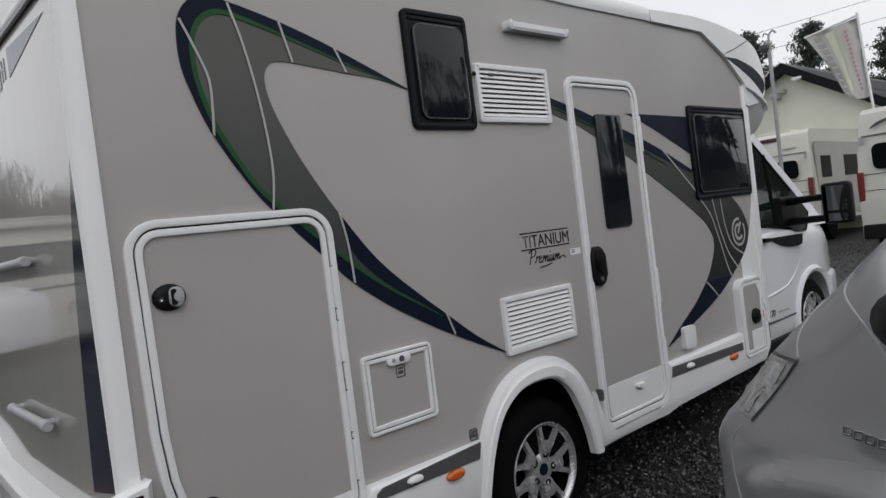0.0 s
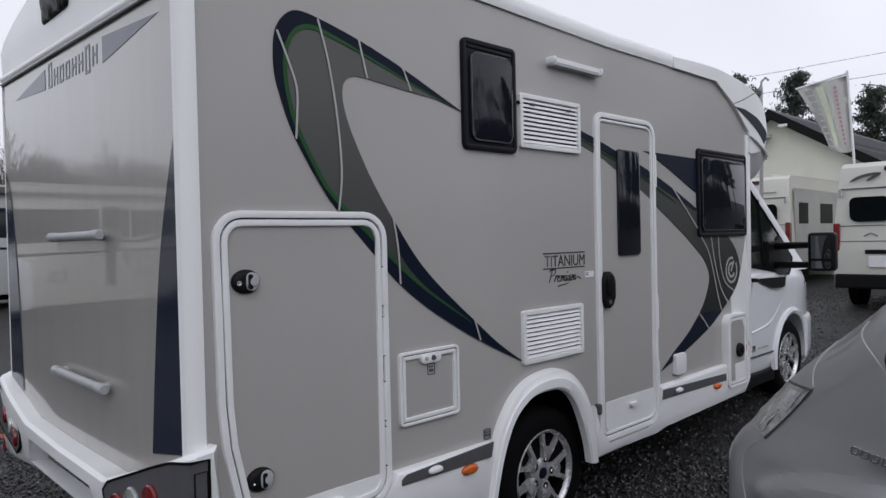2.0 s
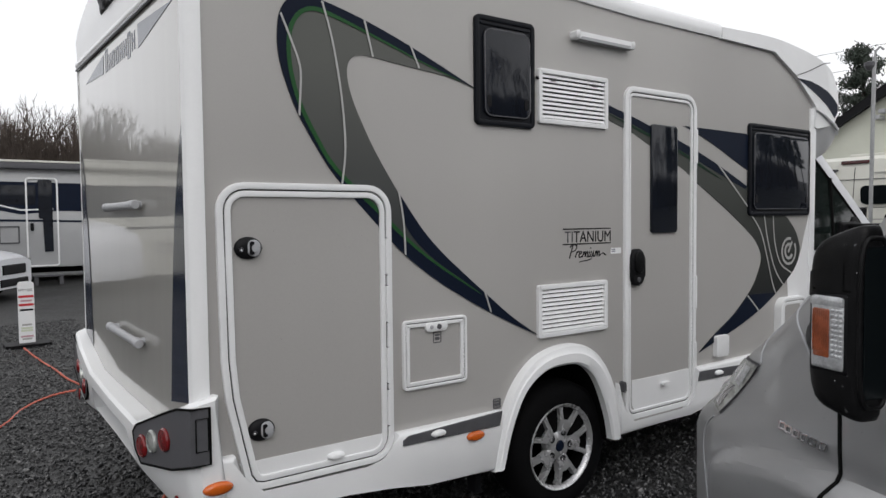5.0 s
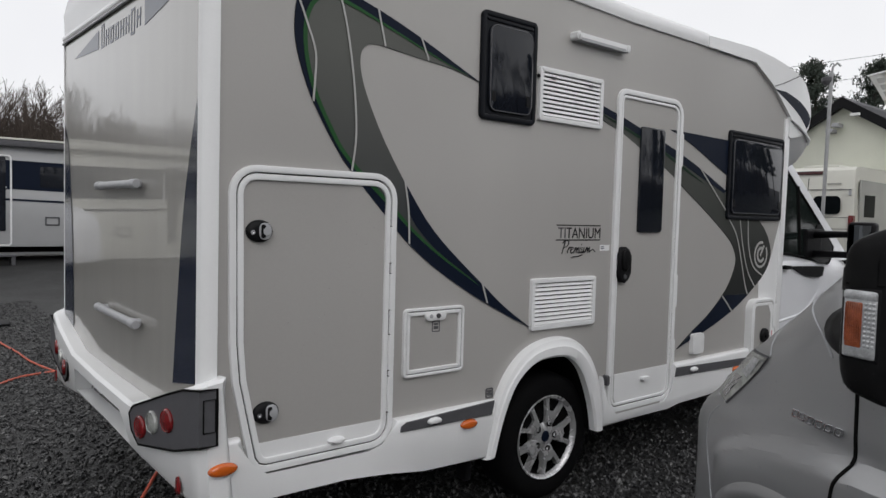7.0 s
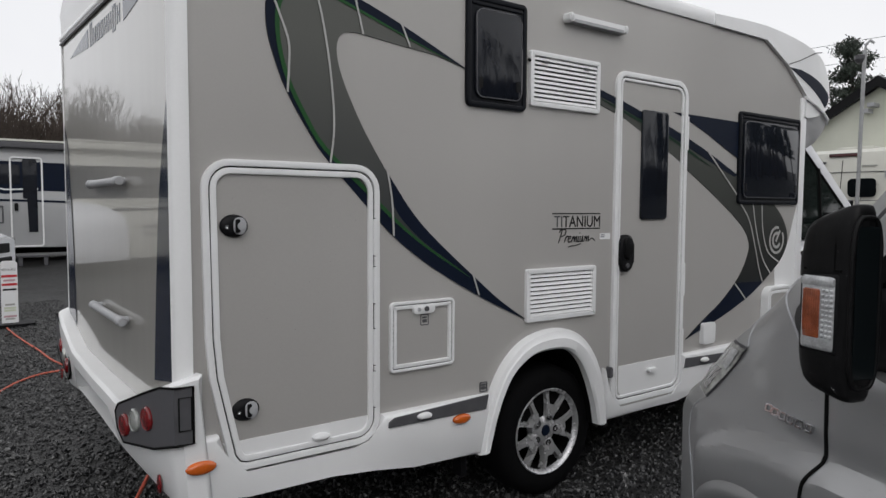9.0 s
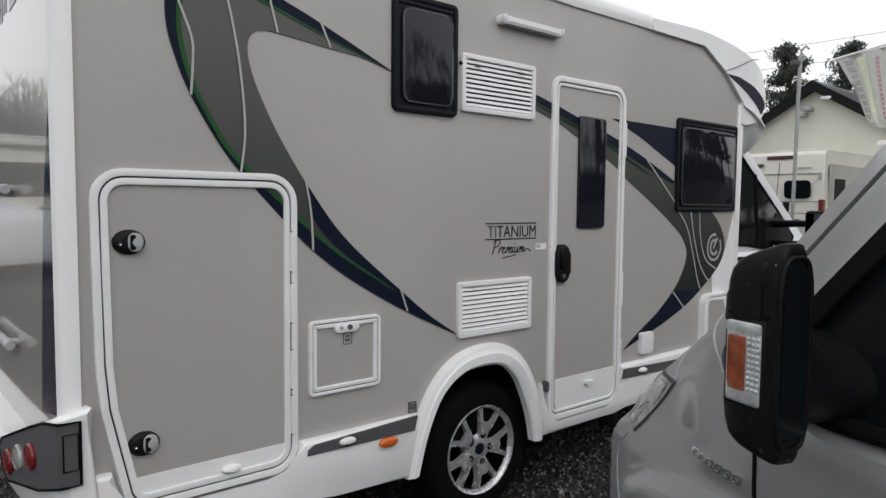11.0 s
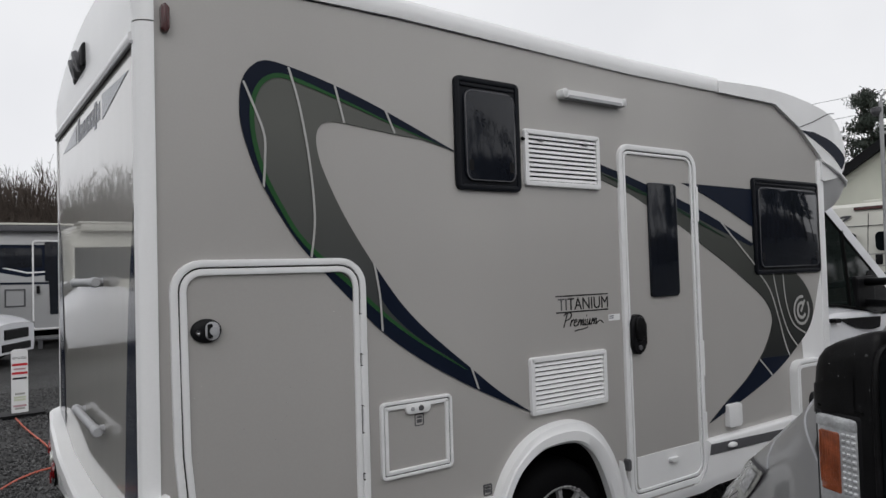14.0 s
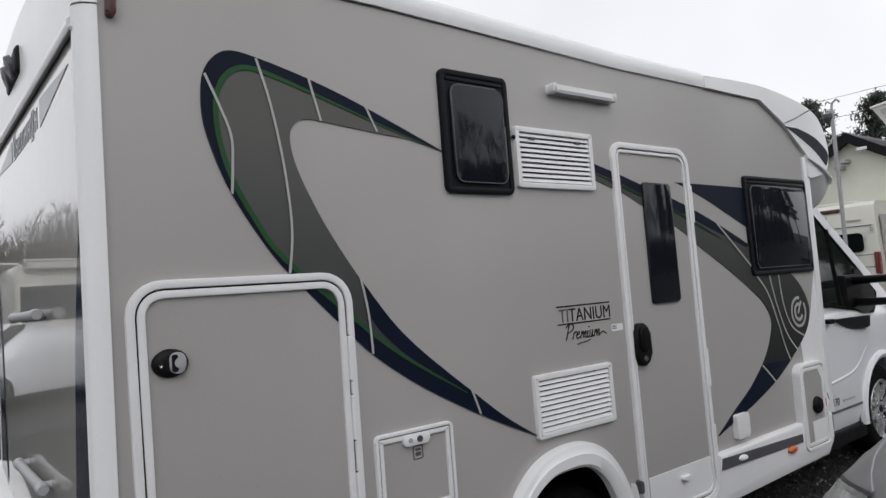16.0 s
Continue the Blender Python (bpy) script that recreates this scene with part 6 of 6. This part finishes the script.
for sx in (-0.24, 0.24):
    part("leg", boxed(sx - 0.04, sx + 0.04, -0.18, 0.18, 0.0, 0.19, 0.01), GREYPL, stool)


coach(pose(-6.4, 13.0, slope(-6.4, 13.0)), "off-white coachbuilt motorhome parked on the gravel beyond the tail", FARWHITE, FARWHITE)


def white_car(at):
    """The front end of a white car: bonnet, grille, lamps."""
    c = thing("white_car", "white car with a dark grille, nose towards the yard", "car", at)
    st = []
    for i in range(22):
        u = -4.2 + 4.2 * i / 21
        w = 0.9 - 0.25 * max(0, (u + 0.5) / 0.5) ** 2 if u > -0.5 else 0.9
        top = 1.5 if u < -1.6 else (1.5 - 0.55 * (u + 1.6) / 0.7 if u < -0.9 else 0.95 - 0.18 * ((u + 0.9) / 0.9) ** 2)
        st.append((u, w, top, min(0.85, top - 0.1), 0.22))
    part("body", loft(body(st), close=True, caps=True), CABWHITE, c, "white bodywork", smooth=35)
    part("windscreen", slab([(-1.62, 1.44), (-0.98, 1.0), (-0.93, 1.0), (-1.58, 1.47)], 0.62, -0.62), CARGLASS, c)
    part("grille", boxed(-0.02, 0.02, -0.42, 0.42, 0.48, 0.66, 0.02), BLACK, c)
    part("lower_grille", boxed(-0.02, 0.02, -0.5, 0.5, 0.26, 0.40, 0.02), BLACK, c)
    for s in (1, -1):
        part("headlamp", boxed(-0.28, -0.02, min(s * 0.5, s * 0.74), max(s * 0.5, s * 0.74), 0.62, 0.75, 0.03), LAMPGLASS, c)
        for x in (-0.85, -3.4):
            part("tyre", disc(bmesh.new(), (x, s * 0.72, 0.31), (0, s, 0), [(0, 0.1), (0, 0.29), (0.03, 0.31), (0.17, 0.31), (0.2, 0.27), (0.2, 0.1)], 24), TYRE, c)


white_car(pose(0.0, 12.4, slope(0, 12), 0, 0, -28))


# ---- the sign and the cable ----
def pavement_sign(x, y):
    s = thing("pavement_sign", "upright white sale sign with red bands on a flat base", "sign", pose(x, y, slope(x, y), 0, 0, 4))
    base = part("base", slab(rrect(-0.24, 0.24, -0.17, 0.17, 0.05), 0.04, 0.0, b=0.01), BLACK, s)
    base.matrix_basis = pose(0, 0, 0, 90, 0, 0) @ pose(0, -0.0, 0)
    base.matrix_basis = Matrix(((1, 0, 0, 0), (0, 0, 1, 0), (0, 1, 0, 0.0), (0, 0, 0, 1)))
    b = part("board", slab(rrect(-0.085, 0.085, 0.04, 0.78, 0.02, rs=(0.005, 0.005, 0.04, 0.04)), 0.012, -0.012, b=0.003), FRAME, s, "white printed board")
    writing("lettering", "NEW & USED", LETTER, b, pose(-0.078, -0.0125, 0.665, 90, 0, 0), 0.040, 0.62)
    for z, h in ((0.60, 0.028), (0.50, 0.028)):
        part("red_band", slab([(-0.078, z - h / 2), (0.078, z - h / 2), (0.078, z + h / 2), (-0.078, z + h / 2)], 0, -0.0135), SIGNRED, b)
    for z, w, m in ((0.44, 0.07, LETTER), (0.55, 0.06, BARPINK), (0.26, 0.05, BAR), (0.22, 0.06, BARLIME), (0.19, 0.06, BARLIME), (0.12, 0.065, BARPINK), (0.09, 0.05, BAR)):
        part("print_bar", slab([(-w, z - 0.012), (w, z - 0.012), (w, z + 0.010), (-w, z + 0.010)], 0, -0.0135), m, b)


pavement_sign(-0.12, 7.05)


def cable(pts, label):
    p = [(x, y, slope(x, y) + 0.011 if z is None else z) for x, y, z in curve_ground(pts)]
    solid("cable", tube(p, 0.009, 6), CABLE, label, "cable", group="mains cables", smooth=60)


def curve_ground(pts):
    flat = curve([(x, y) for x, y, _ in pts], 8)
    hs = [z for _, _, z in pts]
    out = []
    for i, (x, y) in enumerate(flat):
        k = i / 8
        a, b = hs[int(k)], hs[min(int(k) + 1, len(hs) - 1)]
        f = k - int(k)
        out.append((x, y, None if a is None and b is None else (a if a is not None else slope(x, y) + 0.011) * (1 - f) + (b if b is not None else slope(x, y) + 0.011) * f))
    return out


cable([(-0.18, 7.0, None), (-0.12, 6.4, None), (-0.06, 5.9, None), (0.02, 5.36, None), (0.10, 4.73, None), (0.3, 4.1, None), (0.8, 3.3, None)], "orange mains cable lying loose on the gravel")
cable([(-1.5, 1.9, None), (-0.95, 2.9, None), (-0.51, 3.51, None), (-0.35, 3.93, None), (-0.17, 4.2, None), (0.04, 4.32, None), (0.4, 4.25, None), (0.9, 3.6, None)], "orange mains cable lying loose on the gravel")
cable([(0.22, 0.75, 0.46), (0.16, 0.85, 0.36), (0.08, 0.95, 0.16), (0.02, 1.02, None), (-0.06, 0.92, None), (-0.12, 0.75, None), (-0.2, 0.55, None)], "orange mains cable hanging below the bumper")


# ---- the building ----
def bungalow():
    x0, x1, yc, g = 19.8, 34.0, 5.65, slope(20, 5)
    half, eave, apex = 4.1, 2.05 + g, 4.92
    b = thing("bungalow", "cream rendered bungalow with a dark tiled gable roof", "building")
    wall = bmesh.new()
    pts = [(-half, g), (half, g), (half, eave), (0, apex - 0.1), (-half, eave)]
    a = [wall.verts.new((x0, yc + y, z)) for y, z in pts]
    c = [wall.verts.new((x1, yc + y, z)) for y, z in pts]
    wall.faces.new(a)
    wall.faces.new(c[::-1])
    for i in range(5):
        wall.faces.new((a[i], a[(i + 1) % 5], c[(i + 1) % 5], c[i]))
    part("wall", wall, CREAM, b, "cream rendered gable wall")
    rise = (apex - eave) / half
    for s in (1, -1):
        n = 15
        for i in range(n):
            d0, d1 = i / n, (i + 1.12) / n
            y0, y1 = yc + s * d0 * (half + 0.35), yc + s * min(1.0, d1) * (half + 0.35)
            z0, z1 = apex - abs(y0 - yc) * rise + 0.02, apex - abs(y1 - yc) * rise + 0.15
            bm = bmesh.new()
            rows = [[(x, y0, z0), (x, y1, z1), (x, y1, z1 - 0.14), (x, y0, z0 - 0.03)] for x in (x0 - 0.25, x1 + 0.25)]
            part("tile_course", loft(rows, bm, close=True, caps=True), SLATE, b)
        rows = [[(x, yc + s * y, apex - y * rise + dz) for y, dz in ((0, 0.14), (half + 0.4, 0.14), (half + 0.4, -0.14), (0, -0.14))] for x in (x0 - 0.30, x0 - 0.22)]
        part("bargeboard", loft(rows, close=True, caps=True), BLACK, b, "black bargeboard")
    part("ridge", tube([(x0 - 0.28, yc, apex + 0.05), (x1 + 0.28, yc, apex + 0.05)], 0.10, 8), SLATE, b)
    for yy, zz in ((5.8, 4.3), (5.95, 4.15)):
        part("security_camera", boxed(x0 - 0.35, x0, yy - 0.12, yy + 0.06, zz - 0.06, zz + 0.05, 0.02), LIGHTGREY, b)
    part("floodlight", boxed(x0 - 0.35, x0 - 0.15, 5.15, 5.4, 4.50, 4.58, 0.02), FRAME, b)
    part("aerial_mast", tube([(22.63, 2.95, 3.4), (22.63, 2.93, 5.2)], 0.02, 6), STEEL, b)
    part("aerial", tube([(22.6, 3.05, 5.12), (22.75, 2.35, 5.10)], 0.02, 6), STEEL, b)


bungalow()


def flag():
    f = thing("advertising_flag", "sagging white advertising flag on a pole", "flag")
    gz = slope(13.6, 1.9)
    part("pole", tube([(13.66, 1.78, gz), (13.62, 1.86, 2.9), (13.60, 1.95, 4.55)], 0.024, 8), FRAME, f)
    part("arm", tube([(13.60, 1.95, 4.50), (13.40, 2.80, 4.32)], 0.02, 6), FRAME, f)
    rows = []
    for i in range(13):
        s = i / 12
        row = []
        for j in range(9):
            t = j / 8
            left = Vector((13.40, 2.78, 4.32)).lerp(Vector((13.52, 2.22, 3.08)), s) + Vector((0, 0.03 * math.sin(math.pi * s) * -1, 0))
            right = Vector((13.60, 1.95, 4.46)).lerp(Vector((13.62, 1.90, 3.02)), s)
            p = left.lerp(right, t)
            p.x += 0.05 * math.sin(5 * t + 4 * s) * (0.3 + s)
            p.z -= 0.04 * s * math.sin(math.pi * t)
            row.append(p)
        rows.append(row)
    bm = loft(rows)
    bmesh.ops.solidify(bm, geom=bm.faces[:], thickness=0.004)
    c = part("cloth", bm, CLOTH, f, "white printed cloth", smooth=60)

    def print_strip(t0, t1, s0, s1, m):
        r2 = []
        for i in range(9):
            s = s0 + (s1 - s0) * i / 8
            k = s * 12
            a, b = rows[int(k)], rows[min(int(k) + 1, 12)]
            fr = k - int(k)
            line = [pa.lerp(pb, fr) for pa, pb in zip(a, b)]
            r2.append([line[int(t * 8)].lerp(line[min(int(t * 8) + 1, 8)], t * 8 - int(t * 8)) + Vector((-0.012, -0.004, 0)) for t in (t0, (t0 + t1) / 2, t1)])
        part("print_bar", loft(r2), m, c)
    for i in range(9):
        print_strip(0.10, 0.26, 0.06 + i * 0.098, 0.06 + i * 0.098 + 0.07, BAR)
    print_strip(0.34, 0.50, 0.05, 0.90, BARLIME)
    print_strip(0.56, 0.59, 0.04, 0.93, BARLIME)
    for i in range(14):
        print_strip(0.70, 0.77, 0.10 + i * 0.058, 0.10 + i * 0.058 + 0.04, BARPINK)


flag()
lamp = thing("lamp_post", "slim galvanised post with a hooked top", "lamp post")
part("post", tube([(14.92, 4.10, slope(15, 4)), (14.92, 4.08, 2.8), (14.91, 4.06, 4.8)], 0.042, 8), STEEL, lamp)
part("hook", tube([(14.91, 4.06, 4.75), (14.91, 4.04, 4.92), (14.93, 3.96, 4.99), (14.95, 3.90, 4.92)], 0.025, 8), STEEL, lamp)
part("camera_dome", disc(bmesh.new(), (14.90, 4.14, 4.72), (0, 0, -1), [(0, 0.05), (0.02, 0.11), (0.1, 0.11), (0.18, 0.06), (0.2, 0.0)], 16), GREYPL, lamp)
for i, (a, b) in enumerate((((20, 30.0, 7.2), (34, -14, 9.9)), ((20, 30, 6.6), (34, -14, 9.0)), ((24, 20, 6.5), (34, -14, 8.0)))):
    pts = [tuple(Vector(a).lerp(Vector(b), k / 12) - Vector((0, 0, 0.8 * math.sin(math.pi * k / 12)))) for k in range(13)]
    solid("overhead_wire", tube(pts, 0.008, 5), BLACK, "thin dark overhead wire", "wire", group="overhead wires")


# ---- trees ----
def bare_tree(x, y, h, seed):
    rng = random.Random(seed)
    t = thing("bare_tree", "leafless winter tree with a fine twiggy crown", "tree", pose(x, y, slope(x, y) - 0.05), group="bare trees")
    trunk, twigs = bmesh.new(), bmesh.new()

    def grow(p, d, length, r, depth):
        pts, rs = [p], [r]
        for k in range(3):
            d = (d + Vector((rng.uniform(-0.22, 0.22), rng.uniform(-0.22, 0.22), rng.uniform(-0.02, 0.16)))).normalized()
            p = p + d * length / 3
            pts.append(p)
            rs.append(r * (1 - 0.15 * (k + 1)))
        tube(pts, rs, 6 if depth < 2 else 3, trunk if depth < 2 else twigs, caps=False)
        if depth < 5:
            for _ in range(4 if depth < 2 else 3):
                nd = (d + Vector((rng.uniform(-0.8, 0.8), rng.uniform(-0.8, 0.8), rng.uniform(-0.15, 0.6)))).normalized()
                grow(pts[rng.choice((2, 3))], nd, length * rng.uniform(0.58, 0.8), max(0.014, rs[-1] * 0.66), depth + 1)
    grow(Vector((0, 0, 0)), Vector((0, 0, 1)), h * 0.30, h * 0.022, 0)
    part("trunk", trunk, BARK, t)
    part("crown", twigs, TWIG, t)
    return t


def hedge(x0, x1, y, h, seed, count=4500):
    """A belt of dense scrub below the trees: a great many thin stems."""
    rng = np.random.default_rng(seed)
    bm = bmesh.new()
    for _ in range(count):
        x, yy = rng.uniform(x0, x1), y + rng.uniform(-1.5, 1.5)
        hh = h * rng.uniform(0.35, 1.0) * (0.86 + 0.14 * math.sin(0.9 * x + seed) * math.cos(0.37 * x))
        p = Vector((x, yy, slope(x, yy)))
        q = p + Vector((rng.uniform(-1.6, 1.6), rng.uniform(-0.5, 0.5), hh))
        w = rng.uniform(0.02, 0.07)
        s = Vector((rng.uniform(-1, 1), rng.uniform(-0.3, 0.3), 0)).normalized() * w
        m = p.lerp(q, 0.5) + Vector((rng.uniform(-0.4, 0.4), 0, 0))
        v = [bm.verts.new(c) for c in (p - s, p + s, m + s, q, m - s)]
        bm.faces.new(v)
    solid("scrub", bm, TWIG, "dense brown winter scrub below the trees", "scrub", kind="stuff")


base_trees = [bare_tree(-2.0, 47, 9.8, 11), bare_tree(3.0, 48, 9.3, 12), bare_tree(7.2, 46, 9.6, 13)]
place = random.Random(5)
for i, (x, y) in enumerate(((0.5, 50), (5.2, 49), (-5, 48), (-9, 46), (-13, 45), (-17, 42), (-22, 38), (-27, 32), (-31, 25), (-33, 17), (-34, 9), (10, 48), (-34, 1), (-32, -8), (-26, -22), (-18, -28), (-9, -31), (0, -32), (9, -31), (18, -30))):
    copy_thing(base_trees[i % 3], pose(x, y, slope(x, y), 0, 0, place.uniform(0, 360)) @ Matrix.Identity(4))
for x, y in ((-1.2, 44.5), (1.6, 46), (4.0, 44.8), (6.2, 47.5), (8.4, 45.2), (-3.6, 45.5), (0.3, 48.5), (2.4, 44.2), (5.0, 46.2), (-6.5, 45), (-8, 44), (-11, 44), (-15, 43), (-20, 40), (-25, 35), (11.5, 45)):
    copy_thing(base_trees[place.randrange(3)], pose(x, y, slope(x, y), 0, 0, place.uniform(0, 360)))
hedge(-12, 14, 43, 5.6, 1)
hedge(-36, -12, 40, 5.4, 2)
# the wood behind the yard's other side, which the windows mirror
for x, y in ((-9, -17), (-5.5, -16), (-2.5, -18), (0.5, -16.5), (3.5, -17.5), (6.5, -16), (9.5, -17.5), (12.5, -16.5), (16, -18), (20, -17)):
    copy_thing(base_trees[place.randrange(3)], pose(x, y, slope(x, y), 0, 0, place.uniform(0, 360)))
hedge(-14, 24, -19, 4.2, 3)
for x, y in ((24, -15), (28, -17), (32, -15.5), (36, -17), (40, -16), (44, -15), (48, -17), (26, -20), (34, -20), (42, -20)):
    copy_thing(base_trees[place.randrange(3)], pose(x, y, slope(x, y), 0, 0, place.uniform(0, 360)))
hedge(22, 52, -19, 5.2, 4)
hedge(-9, 11, 45, 7.0, 5)
hedge(-36, -9, 44, 7.0, 6)
hedge(-22, 12, 49, 9.0, 7, 15000)


def pine(x, y, h, seed, width):
    rng = random.Random(seed)
    t = thing("pine_tree", "tall dark pine with uneven layered boughs", "tree", pose(x, y, slope(x, y) - 0.05), group="pine trees")
    bm = tube([(0, 0, 0), (0.1, 0, h * 0.5), (0, 0.05, h)], [0.22, 0.15, 0.03], 8)
    part("trunk", bm, BARK, t)
    limbs, nd = bmesh.new(), bmesh.new()
    for i in range(80):
        z = h * (0.42 + 0.57 * (i / 80) + rng.uniform(-0.01, 0.01))
        k = (h - z) / (h * 0.58)
        reach = width * (0.25 + 0.75 * k ** 0.7) * rng.uniform(0.45, 1.1)
        a = rng.uniform(0, 6.28)
        d = Vector((math.cos(a), math.sin(a), rng.uniform(0.0, 0.35)))
        tip = Vector((0, 0, z)) + d * reach
        tube([(0, 0, z), tip], [0.04, 0.012], 4, limbs)
        for _ in range(110):
            p = Vector((0, 0, z)).lerp(tip, rng.uniform(0.25, 1.05)) + Vector((rng.gauss(0, 0.16), rng.gauss(0, 0.16), rng.gauss(0.05, 0.12)))
            s = rng.uniform(0.05, 0.14)
            e = Euler((rng.uniform(0, 6), rng.uniform(0, 6), rng.uniform(0, 6))).to_matrix()
            vs = [nd.verts.new(p + e @ Vector(q) * s) for q in ((-1, -0.35, 0), (1, 0, 0.1), (-1, 0.35, 0))]
            nd.faces.new(vs)
    part("limbs", limbs, BARK, t)
    part("needles", nd, NEEDLE, t)
    return t


pine(36.0, 13.4, 9.5, 21, 1.9)
pine(37.0, 11.0, 9.3, 22, 1.9)
pine(37.9, 7.5, 8.1, 23, 2.1)
pine(39.5, 2.0, 7.0, 25, 1.6)
back = pine(35.5, 16.5, 8.8, 26, 2.0)
for x, y in ((23, -13), (27, -14.5), (30.5, -13), (34.5, -14), (38, -13), (42, -14.5), (46, -13)):
    copy_thing(back, pose(x, y, slope(x, y) - 0.05, 0, 0, place.uniform(0, 360)))
